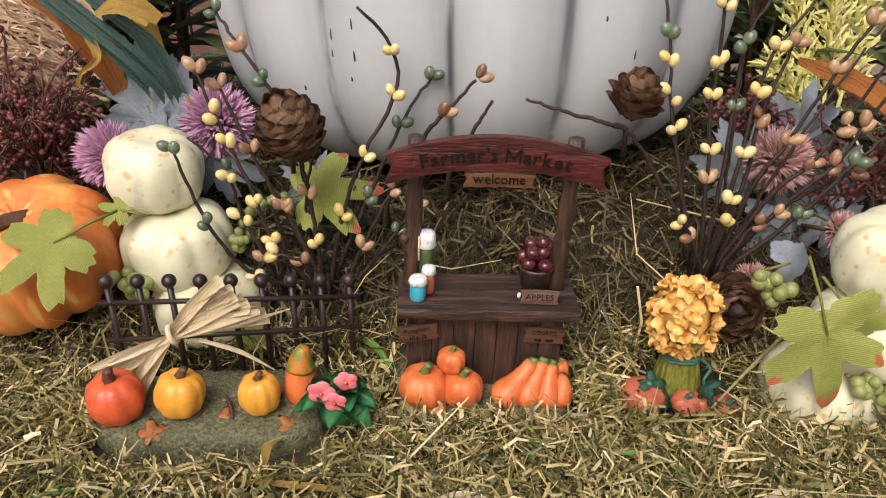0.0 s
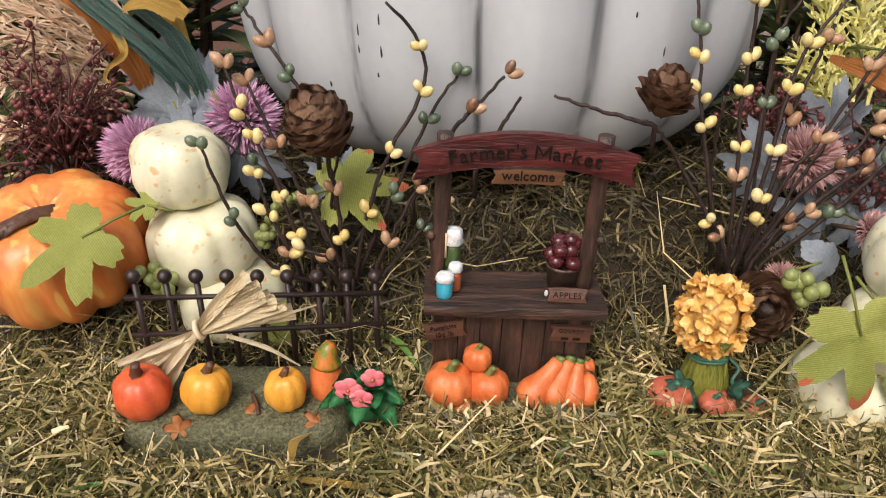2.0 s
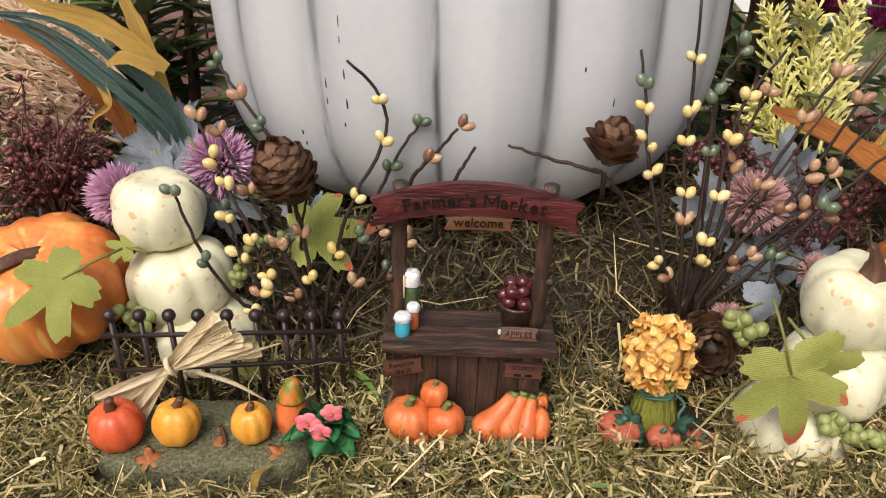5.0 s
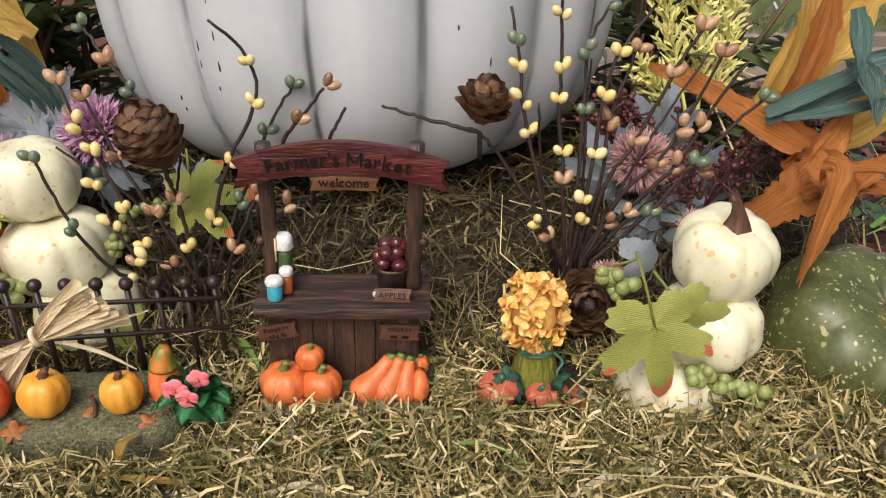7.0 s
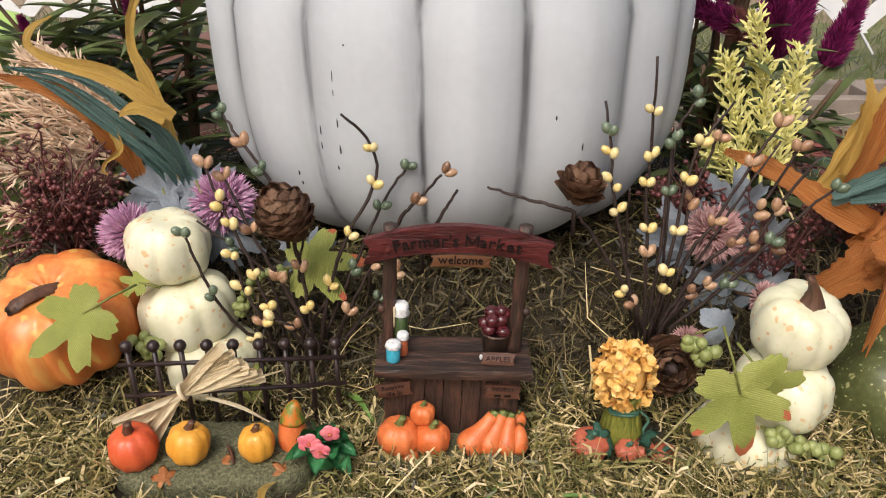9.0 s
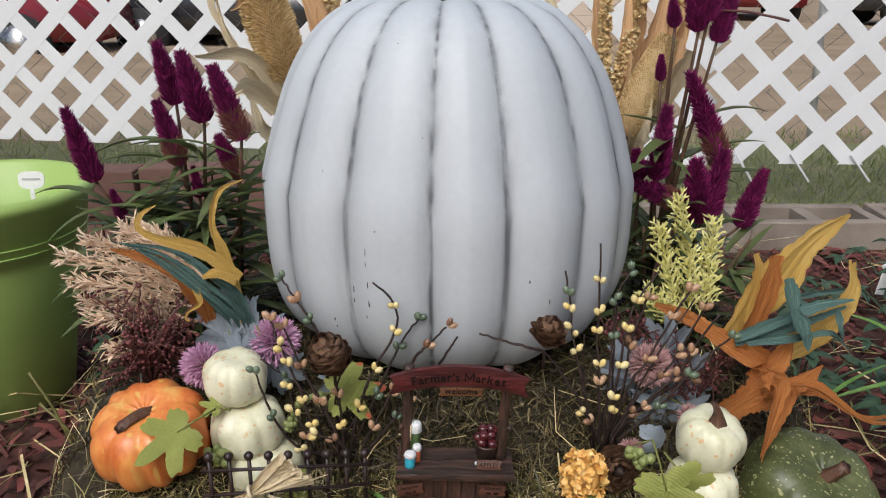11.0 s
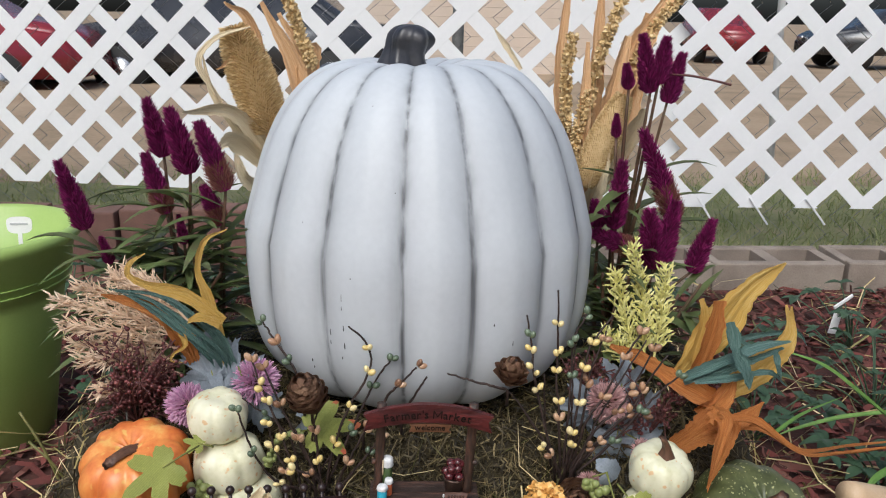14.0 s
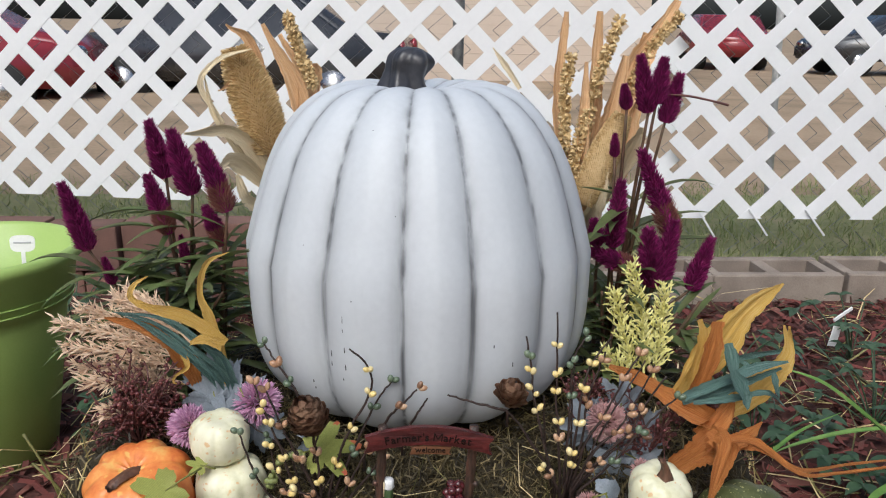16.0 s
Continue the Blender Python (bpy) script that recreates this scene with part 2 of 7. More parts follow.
    "husk_teal": mat("husk_teal", ((0.05, 0.11, 0.095), (0.14, 0.26, 0.235), (0.34, 0.48, 0.43)), None, 3.0, 0.6, 0.9, 16, stretch=(18.0, 0.35, 1), trans=0.15, uv=True),
    "husk_tan": mat("husk_tan", ((0.66, 0.52, 0.32), (0.80, 0.68, 0.46), (0.88, 0.80, 0.62)), None, 3.0, 0.65, 0.6, 16, stretch=(18.0, 0.35, 1), trans=0.12, uv=True),
    "husk_rust": mat("husk_rust", ((0.58, 0.30, 0.13), (0.76, 0.48, 0.25), (0.86, 0.66, 0.42)), None, 3.0, 0.65, 0.6, 16, stretch=(18.0, 0.35, 1), trans=0.12, uv=True),
    "millet": mat("millet", ((0.32, 0.20, 0.08), (0.60, 0.43, 0.20), (0.80, 0.65, 0.40)), None, 120, 0.7, 0.3, 500, island=0.8),
    "plume_yellow": mat("plume_yellow", ((0.70, 0.66, 0.18), (0.82, 0.78, 0.32), (0.88, 0.85, 0.48)), None, 80, 0.7, 0.1, 400, island=0.6, trans=0.2),
    "plume_pink": mat("plume_pink", ((0.60, 0.40, 0.27), (0.78, 0.59, 0.42), (0.88, 0.76, 0.58)), None, 80, 0.75, 0.1, 400, island=0.6, trans=0.05),
    "celosia": mat("celosia", ((0.05, 0.001, 0.026), (0.19, 0.005, 0.088), (0.44, 0.03, 0.22)), None, 80, 0.7, 0.1, 400, island=0.8, trans=0.15),
    "celosia_old": mat("celosia_old", ((0.13, 0.03, 0.045), (0.26, 0.09, 0.075), (0.38, 0.20, 0.14)), None, 80, 0.7, 0.1, 400, island=0.7, trans=0.15),
    "cel_leaf": mat("cel_leaf", ((0.09, 0.055, 0.045), (0.12, 0.165, 0.055), (0.22, 0.28, 0.10)), None, 40, 0.5, 0.3, 400, island=0.7, trans=0.2),
    "cel_stem": mat("cel_stem", (0.06, 0.05, 0.02), (0.16, 0.07, 0.05), 60, 0.6, 0.3),
    "weed": mat("weed", ((0.025, 0.055, 0.03), (0.05, 0.095, 0.05), (0.09, 0.15, 0.07)), None, 30, 0.5, 0.3, 300, island=0.7, trans=0.15),
    "blade": mat("blade", (0.10, 0.22, 0.04), (0.20, 0.34, 0.08), 30, 0.5, 0.2, 200, trans=0.25),
    "siding": mat("siding", (0.52, 0.43, 0.35), (0.60, 0.51, 0.43), 1.5, 0.7, 0.05, 40),
    "car_red": mat("car_red", (0.22, 0.02, 0.03), (0.28, 0.03, 0.04), 3, 0.25, 0.0, 40, coat=0.6),
    "car_silver": mat("car_silver", (0.40, 0.41, 0.43), (0.50, 0.51, 0.53), 3, 0.3, 0.0, 40, coat=0.5),
    "car_dark": mat("car_dark", (0.02, 0.022, 0.026), (0.045, 0.047, 0.053), 3, 0.25, 0.0, 40, coat=0.6),
    "rubber": mat("rubber", (0.012, 0.012, 0.012), (0.03, 0.03, 0.03), 30, 0.8, 0.2),
    "glass_dark": mat("glass_dark", (0.012, 0.014, 0.016), (0.03, 0.034, 0.038), 3, 0.08, 0.0),
    "chrome": mat("chrome", (0.5, 0.5, 0.5), (0.65, 0.65, 0.65), 30, 0.25, 0.02, metal=1.0),
    "tan_gourd": mat("tan_gourd", (0.50, 0.34, 0.20), (0.62, 0.47, 0.31), 25, 0.5, 0.1),
    "trunk": mat("trunk", (0.05, 0.035, 0.025), (0.16, 0.11, 0.08), 12, 0.9, 0.8, 60),
    "canopy": mat("canopy", ((0.02, 0.04, 0.015), (0.05, 0.08, 0.025), (0.09, 0.12, 0.04)), None, 5, 0.8, 0.2, 60, island=0.8),
}


def white_paint():
    """White pumpkin paint with a grey antiquing wash that was brushed along the grooves."""
    m = mat("white_paint", (0.485, 0.515, 0.55), (0.56, 0.59, 0.625), 5, 0.5, 0.05, 120)
    n, l = m.node_tree.nodes, m.node_tree.links
    b = n["Principled BSDF"]
    base = b.inputs["Base Color"].links[0].from_socket
    at = n.new("ShaderNodeAttribute")
    at.attribute_name = "groove"
    co = n.new("ShaderNodeTexCoord")
    mp = n.new("ShaderNodeMapping")
    mp.inputs["Scale"].default_value = (1, 1, 0.10)
    l.new(co.outputs["Object"], mp.inputs[0])
    nz = n.new("ShaderNodeTexNoise")
    nz.inputs["Scale"].default_value, nz.inputs["Detail"].default_value = 60, 5
    l.new(mp.outputs[0], nz.inputs[0])
    mul = n.new("ShaderNodeMath")
    mul.operation = 'MULTIPLY'
    r = n.new("ShaderNodeMapRange")
    r.inputs[1].default_value, r.inputs[2].default_value, r.inputs[3].default_value = 0.35, 0.70, 0.30
    l.new(nz.outputs[0], r.inputs[0])
    l.new(r.outputs[0], mul.inputs[0]), l.new(at.outputs["Fac"], mul.inputs[1])
    mx = n.new("ShaderNodeMix")
    mx.data_type = 'RGBA'
    l.new(mul.outputs[0], mx.inputs[0]), l.new(base, mx.inputs[6])
    mx.inputs[7].default_value = (0.09, 0.095, 0.105, 1)
    # thin dark streaks where the wash pooled in the grooves
    n2 = n.new("ShaderNodeTexNoise")
    n2.inputs["Scale"].default_value, n2.inputs["Detail"].default_value = 110, 4
    l.new(mp.outputs[0], n2.inputs[0])
    r2, r3 = n.new("ShaderNodeMapRange"), n.new("ShaderNodeMapRange")
    r2.inputs[1].default_value, r2.inputs[2].default_value = 0.46, 0.66
    r3.inputs[1].default_value, r3.inputs[2].default_value, r3.inputs[4].default_value = 0.55, 0.95, 0.80
    l.new(n2.outputs[0], r2.inputs[0]), l.new(at.outputs["Fac"], r3.inputs[0])
    m2 = n.new("ShaderNodeMath")
    m2.operation = 'MULTIPLY'
    l.new(r2.outputs[0], m2.inputs[0]), l.new(r3.outputs[0], m2.inputs[1])
    mx2 = n.new("ShaderNodeMix")
    mx2.data_type = 'RGBA'
    l.new(m2.outputs[0], mx2.inputs[0]), l.new(mx.outputs[2], mx2.inputs[6])
    mx2.inputs[7].default_value = (0.045, 0.047, 0.052, 1)
    l.new(mx2.outputs[2], b.inputs["Base Color"])
    return m


def ribbed(m, period):
    """Weaves fine cords into a cloth: lighter and darker lines with their own relief."""
    n, l = m.node_tree.nodes, m.node_tree.links
    b = n["Principled BSDF"]
    co = n.new("ShaderNodeTexCoord")
    wv = n.new("ShaderNodeTexWave")
    wv.bands_direction = 'Y'
    wv.inputs["Scale"].default_value, wv.inputs["Distortion"].default_value, wv.inputs["Detail Scale"].default_value = 2 * math.pi / (20 * period), 0.6, 0.3
    l.new(co.outputs["Object"], wv.inputs[0])
    base = b.inputs["Base Color"].links[0].from_socket
    mx = n.new("ShaderNodeMix")
    mx.data_type, mx.blend_type = 'RGBA', 'MULTIPLY'
    mr = n.new("ShaderNodeMapRange")
    mr.inputs[3].default_value, mr.inputs[4].default_value = 0.42, 0.0
    l.new(wv.outputs["Fac"], mr.inputs[0]), l.new(mr.outputs[0], mx.inputs[0]), l.new(base, mx.inputs[6])
    mx.inputs[7].default_value = (0.45, 0.45, 0.35, 1)
    l.new(mx.outputs[2], b.inputs["Base Color"])
    bp = n.new("ShaderNodeBump")
    bp.inputs["Strength"].default_value, bp.inputs["Distance"].default_value = 0.5, 0.0006
    l.new(wv.outputs["Fac"], bp.inputs["Height"]), l.new(bp.outputs[0], b.inputs["Normal"])


ribbed(M["cloth_leaf"], 0.0013)
ribbed(M["cloth_red"], 0.0013)
M["white_paint"] = white_paint()
M["ink"].node_tree.nodes["Principled BSDF"].inputs["Specular IOR Level"].default_value = 0.1


# ---- shaping tools ----
rng = random.Random(7)
nrng = np.random.default_rng(11)


def part(name, bm, material, parent=None, label="", smooth=True):
    """Links a bmesh as one mesh object, under a thing or a part."""
    me = bpy.data.meshes.new(name)
    bm.to_mesh(me)
    bm.free()
    if smooth:
        me.polygons.foreach_set("use_smooth", [True] * len(me.polygons))
    for m_ in (material if isinstance(material, (list, tuple)) else [material]):
        me.materials.append(M[m_])
    ob = new(name, me)
    if parent:
        ob.parent = parent
    if label:
        tagged(ob, label)
    return ob


def raw(name, verts, faces, material, parent=None, smooth=False):
    me = bpy.data.meshes.new(name)
    me.from_pydata([tuple(v) for v in verts], [], faces)
    if smooth:
        me.polygons.foreach_set("use_smooth", [True] * len(me.polygons))
    me.materials.append(M[material])
    ob = new(name, me)
    if parent:
        ob.parent = parent
    return ob


def thing(name, x, y, z, label, category, group="", kind="", rx=0, ry=0, rz=0):
    ob = new(name)
    ob.empty_display_size = 0.02
    ob.matrix_world = pose(x, y, z, rx, ry, rz)
    return tagged(ob, label, category, group, kind)


def box(bm, cx, cy, cz, sx, sy, sz, bevel=0.0, m=None):
    r = bmesh.ops.create_cube(bm, size=1.0, matrix=(m or Matrix()) @ Matrix.LocRotScale((cx, cy, cz), None, (sx, sy, sz)))
    if bevel:
        es = list({e for v in r["verts"] for e in v.link_edges})
        bmesh.ops.bevel(bm, geom=es, offset=bevel, segments=2, affect='EDGES', profile=0.6)
    return bm


def smooth_path(pts, n):
    """Catmull-Rom through the points, n samples."""
    p = [Vector(q) for q in pts]
    if len(p) == 2:
        return [p[0].lerp(p[1], i / (n - 1)) for i in range(n)]
    p = [2 * p[0] - p[1]] + p + [2 * p[-1] - p[-2]]
    out = []
    for i in range(n):
        s = i / (n - 1) * (len(p) - 3)
        k = min(int(s), len(p) - 4)
        t = s - k
        a, b, c, d = p[k:k + 4]
        out.append(0.5 * ((2 * b) + (c - a) * t + (2 * a - 5 * b + 4 * c - d) * t * t + (3 * b - a - 3 * c + d) * t ** 3))
    return out


def tube(bm, pts, radii, sides=8, wobble=0.0, caps=True):
    """A round tube along points with a radius each."""
    p = [Vector(q) for q in pts]
    if not hasattr(radii, "__len__"):
        radii = [radii] * len(p)
    rings = []
    ref = Vector((0.31, 0.95, 0.05))
    for i, q in enumerate(p):
        d = (p[min(i + 1, len(p) - 1)] - p[max(i - 1, 0)]).normalized()
        u = d.cross(ref)
        if u.length < 0.1:
            u = d.cross(Vector((1, 0, 0)))
        u.normalize()
        w = d.cross(u)
        ring = []
        for k in range(sides):
            a = 2 * math.pi * k / sides
            r = radii[i] * (1 + wobble * rng.uniform(-1, 1))
            ring.append(bm.verts.new(q + u * (r * math.cos(a)) + w * (r * math.sin(a))))
        rings.append(ring)
    for a, b in zip(rings, rings[1:]):
        for k in range(sides):
            bm.faces.new((a[k], a[(k + 1) % sides], b[(k + 1) % sides], b[k]))
    if caps:
        bm.faces.new(rings[0][::-1])
        bm.faces.new(rings[-1])
    return bm


def lathe(bm, profile, sides=24, centre=(0, 0, 0), fn=None):
    """A turned shape from (radius, height) pairs; fn(angle, k) scales the radius."""
    rings = []
    for k, (r, z) in enumerate(profile):
        ring = []
        for i in range(sides):
            a = 2 * math.pi * i / sides
            q = r * (fn(a, k) if fn else 1)
            ring.append(bm.verts.new((centre[0] + q * math.cos(a), centre[1] + q * math.sin(a), centre[2] + z)))
        rings.append(ring)
    for a, b in zip(rings, rings[1:]):
        for i in range(sides):
            bm.faces.new((a[i], a[(i + 1) % sides], b[(i + 1) % sides], b[i]))
    bm.faces.new(rings[0][::-1])
    bm.faces.new(rings[-1])
    return bm


def ellipsoid(bm, c, r, m=None, seg=12, rings=8):
    bmesh.ops.create_uvsphere(bm, u_segments=seg, v_segments=rings, radius=1.0,
                              matrix=(m or Matrix()) @ Matrix.LocRotScale(c, None, r if hasattr(r, "__len__") else (r, r, r)))
    return bm


def pumpkin(bm, R, H, grooves, depth=0.1, width=0.16, dimple=0.25, nu=120, nv=40, power=2.2, lump=0.0, seed=0, top=1.0, m=None, low=None):
    """A ribbed pumpkin about its base centre. grooves: how many, or their angles in radians. Also writes the groove attribute."""
    if isinstance(grooves, int):
        grooves = [2 * math.pi * (k + 0.18 * math.sin(5 * k + seed)) / grooves for k in range(grooves)]
    lay = bm.verts.layers.float.new("groove")
    rings, m = [], m or Matrix()
    for j in range(nv + 1):
        f = -math.pi / 2 + math.pi * (0.004 + 0.992 * j / nv)
        pw = low if low and f < 0 else power
        cr = abs(math.cos(f)) ** (2 / pw)
        zz = math.copysign(abs(math.sin(f)) ** (2 / pw), f)
        ring = []
        for i in range(nu):
            a = 2 * math.pi * i / nu
            near = min(abs((a - g + math.pi) % (2 * math.pi) - math.pi) for g in grooves)
            g = math.exp(-(near / width) ** 1.3)
            r = cr * (1 - depth * g * (0.55 + 0.45 * cr))
            dz = dimple * math.exp(-(cr / 0.42) ** 2) * (1 - 0.25 * g)
            z = zz - math.copysign(dz, zz) - (0.05 * g * (1 if zz > 0 else -1) * (1 - cr))
            if zz > 0:
                r *= 1 - (1 - top) * zz
            w = 1 + lump * noise.noise(Vector((math.cos(a) * cr, math.sin(a) * cr, zz)) * 1.7 + Vector((seed, 0, 0)))
            v = bm.verts.new(m @ Vector((R * r * w * math.cos(a), R * r * w * math.sin(a), H / 2 * (1 + z * w))))
            v[lay] = 0.72 * math.exp(-(near / (width * 0.15)) ** 1.3) + 0.34 * math.exp(-(near / (width * 0.55)) ** 2)
            ring.append(v)
        rings.append(ring)
    for a, b in zip(rings, rings[1:]):
        for i in range(nu):
            bm.faces.new((a[i], a[(i + 1) % nu], b[(i + 1) % nu], b[i]))
    bm.faces.new(rings[0][::-1])
    bm.faces.new(rings[-1])
    return bm


def curved_stem(bm, base, way, length, r0, r1, bend=(0, 0, 0), ridges=5, sides=15):
    """A ridged pumpkin stem that flares at its foot."""
    base, way, bend = Vector(base), Vector(way).normalized(), Vector(bend)
    n, rings = 9, []
    side = way.cross(Vector((0, 1, 0.3))).normalized()
    fw = way.cross(side)
    for i in range(n):
        s = i / (n - 1)
        c = base + way * (length * s) + bend * (s * s)
        r = r1 + (r0 - r1) * (1 - s) ** 2.2 + (0.12 * r1 if i == n - 1 else 0)
        rings.append([bm.verts.new(c + (side * math.cos(2 * math.pi * k / sides) + fw * math.sin(2 * math.pi * k / sides))
                                   * (r * (1 + 0.16 * math.cos(ridges * 2 * math.pi * k / sides + 1.2 * s)))) for k in range(sides)])
    for a, b in zip(rings, rings[1:]):
        for k in range(sides):
            bm.faces.new((a[k], a[(k + 1) % sides], b[(k + 1) % sides], b[k]))
    bm.faces.new(rings[0][::-1])
    bm.faces.new(rings[-1])
    return bm


def ribbon(bm, pts, widths, normal=(0, -1, 0.3), cup=0.25, n=14, across=4, twist=0.0, ragged=0.0):
    """A dry leaf or husk: a cupped strip along a smooth path, widths from foot to tip, twisted by degrees."""
    p = smooth_path(pts, n)
    uvl = bm.loops.layers.uv.verify()
    rows, ph = [], rng.uniform(0, 6.283)
    fold = [rng.gauss(0, 1) for _ in range(across + 1)]
    for i, q in enumerate(p):
        s = i / (n - 1)
        d = (p[min(i + 1, n - 1)] - p[max(i - 1, 0)]).normalized()
        nv = Vector(normal)
        u = d.cross(nv).normalized()
        w = u.cross(d)
        a = radians(twist) * s
        u, w = u * math.cos(a) + w * math.sin(a), w * math.cos(a) - u * math.sin(a)
        k = s * (len(widths) - 1)
        i0 = min(int(k), len(widths) - 2)
        wd = widths[i0] + (widths[i0 + 1] - widths[i0]) * (k - i0)
        wd *= 1 + ragged * (0.5 * math.sin(11 * s + ph) + rng.uniform(-.5, .5))
        rows.append([bm.verts.new(q + u * (wd * (c / across - 0.5)) + w * (wd * (cup * (4 * (c / across - 0.5) ** 2 - 0.5 + 0.12 * math.sin(9 * s + 24 * c / across)) + ragged * (0.16 * fold[c] + 0.22 * math.sin(5 * s + ph + 5 * c / across)))))
                     for c in range(across + 1)])
    for i, (a, b) in enumerate(zip(rows, rows[1:])):
        for c in range(across):
            f = bm.faces.new((a[c], a[c + 1], b[c + 1], b[c]))
            for lp, (cc, ii) in zip(f.loops, ((c, i), (c + 1, i), (c + 1, i + 1), (c, i + 1))):
                lp[uvl].uv = (cc / across, ii / n * 2)
    return bm


def lobed_leaf(bm, size, m, lobes=5, curl=0.25, teeth=0.06, n=90, sharp=0.5):
    """A cut-out dusty-miller leaf with its stalk at -y, laid in its own xy plane and then bent."""
    rows = 5
    rim = []
    for i in range(n):
        a = -math.pi / 2 + 2 * math.pi * i / n
        d = (a + math.pi / 2) / (2 * math.pi)
        q = abs(math.cos(lobes * math.pi * (d - 0.5)))
        env = 0.62 + 0.38 * math.sin(math.pi * d) if d > 0 else 0.6
        r = env * (1 - sharp * (1 - q) ** 0.8) * (1 + teeth * math.sin(lobes * 3 * 2 * math.pi * d) + 0.5 * teeth * math.sin(lobes * 7 * 2 * math.pi * d))
        if d < 0.06 or d > 0.94:
            r *= 0.35 + 0.65 * min(d, 1 - d) / 0.06
        rim.append((a, r * rng.uniform(0.97, 1.03)))
    centre = bm.verts.new(m @ Vector((0, -0.25 * size, 0)))
    loops = []
    for k in range(1, rows + 1):
        f = k / rows
        lp = []
        for a, r in rim:
            x, y = r * f * math.cos(a), r * f * math.sin(a) * 1.05 - 0.25 * (1 - f)
            z = -curl * (x * x + 0.6 * y * y) + 0.05 * math.sin(lobes * a) * f + 0.02 * math.sin(7 * x + 5 * y)
            lp.append(bm.verts.new(m @ Vector((x * size, y * size, z * size))))
        loops.append(lp)
    for i in range(n):
        j = (i + 1) % n
        bm.faces.new((centre, loops[0][i], loops[0][j]))
        for k in range(rows - 1):
            bm.faces.new((loops[k][i], loops[k + 1][i], loops[k + 1][j], loops[k][j]))
    return bm


def maple_leaf(bm, size, m, curl=0.3, n=170, red=False):
    """A five-fingered cloth maple leaf with blunt fingers and deep bays, stalk at -y, drooping at its rim."""
    tips = [(-20, 0.60), (36, 0.86), (90, 1.0), (144, 0.86), (200, 0.60)]
    bays = [-72, 8, 63, 117, 172, 252]
    rim = []
    for i in range(n):
        a = -90 + 360 * i / n
        k = next((j for j in range(5) if bays[j] <= a < bays[j + 1]), None)
        if k is None:
            r = 0.30
        else:
            t, far = tips[k]
            edge = bays[k] if a < t else bays[k + 1]
            u = max(0.02, abs(a - t) / abs(edge - t))
            low = 0.38 if edge in (-72, 252) else 0.43
            r = min(far * (1 - 0.42 * u * u), low / u ** 0.75)
            r *= 1 + 0.05 * math.sin(radians(a) * 21) * (1 if r > 0.5 else 0)
        rim.append((radians(a), r * rng.uniform(0.985, 1.015)))
    centre = bm.verts.new(m @ Vector((0, 0, 0)))
    loops, rows, ph = [], 7, rng.uniform(0, 6)
    for k in range(1, rows + 1):
        f = k / rows
        lp = []
        for a, r in rim:
            x, y = r * f * math.cos(a), r * f * math.sin(a)
            z = -curl * (x * x + 0.8 * y * y) + 0.05 * math.sin(4 * x + ph) + 0.04 * math.sin(5 * y + 2 * ph) + 0.03 * r * f * math.cos(5 * a)
            lp.append(bm.verts.new(m @ Vector((x * size, y * size, z * size))))
        loops.append(lp)
    for i in range(n):
        j = (i + 1) % n
        bm.faces.new((centre, loops[0][i], loops[0][j]))
        for k in range(rows - 1):
            f1 = bm.faces.new((loops[k][i], loops[k + 1][i], loops[k + 1][j], loops[k][j]))
            if red and k == rows - 2 and rim[i][1] > 0.86:
                f1.material_index = 1
    return bm


def blade_leaf(bm, foot, tip, width, sag=0.0, n=7, up=(0, 0, 1)):
    """A narrow pointed green leaf with a folded middle."""
    foot, tip = Vector(foot), Vector(tip)
    d = tip - foot
    u = d.cross(Vector(up))
    u = u.normalized() if u.length > 1e-5 else Vector((1, 0, 0))
    rows = []
    for i in range(n):
        s = i / (n - 1)
        c = foot + d * s + Vector((0, 0, -1)) * (sag * d.length * (s * s - 0.35 * s)) 
        w = width * (math.sin(math.pi * min(1, 0.06 + s * 0.94)) ** 0.8) * (1 - 0.25 * s)
        lift = Vector((0, 0, 0.22 * w))
        rows.append((bm.verts.new(c - u * w / 2 + lift), bm.verts.new(c), bm.verts.new(c + u * w / 2 + lift)))
    for a, b in zip(rows, rows[1:]):
        bm.faces.new((a[0], a[1], b[1], b[0]))
        bm.faces.new((a[1], a[2], b[2], b[1]))
    return bm


def spikes(name, centres, ways, lengths, widths, material, parent=None):
    """Many thin tapered spikes as one mesh: arrays of foot points and directions."""
    c, w = np.asarray(centres, float), np.asarray(ways, float)
    n = len(c)
    w /= np.linalg.norm(w, axis=1, keepdims=True) + 1e-9
    ref = np.tile([0.3, 0.9, 0.2], (n, 1)) + nrng.normal(0, 0.4, (n, 3))
    u = np.cross(w, ref)
    u /= np.linalg.norm(u, axis=1, keepdims=True) + 1e-9
    v = np.cross(w, u)
    ln, wd = np.broadcast_to(lengths, n)[:, None], np.broadcast_to(widths, n)[:, None]
    mid = c + w * ln * 0.55
    vs = np.stack([c + u * wd * .35, c - u * wd * .18 + v * wd * .3, c - u * wd * .18 - v * wd * .3,
                   mid + u * wd * .5, mid - u * wd * .25 + v * wd * .43, mid - u * wd * .25 - v * wd * .43, c + w * ln], 1).reshape(-1, 3)
    fs = []
    for i in range(n):
        o = 7 * i
        fs += [(o, o + 1, o + 4, o + 3), (o + 1, o + 2, o + 5, o + 4), (o + 2, o, o + 3, o + 5), (o + 3, o + 4, o + 6), (o + 4, o + 5, o + 6), (o + 5, o + 3, o + 6)]
    return raw(name, vs, fs, material, parent)


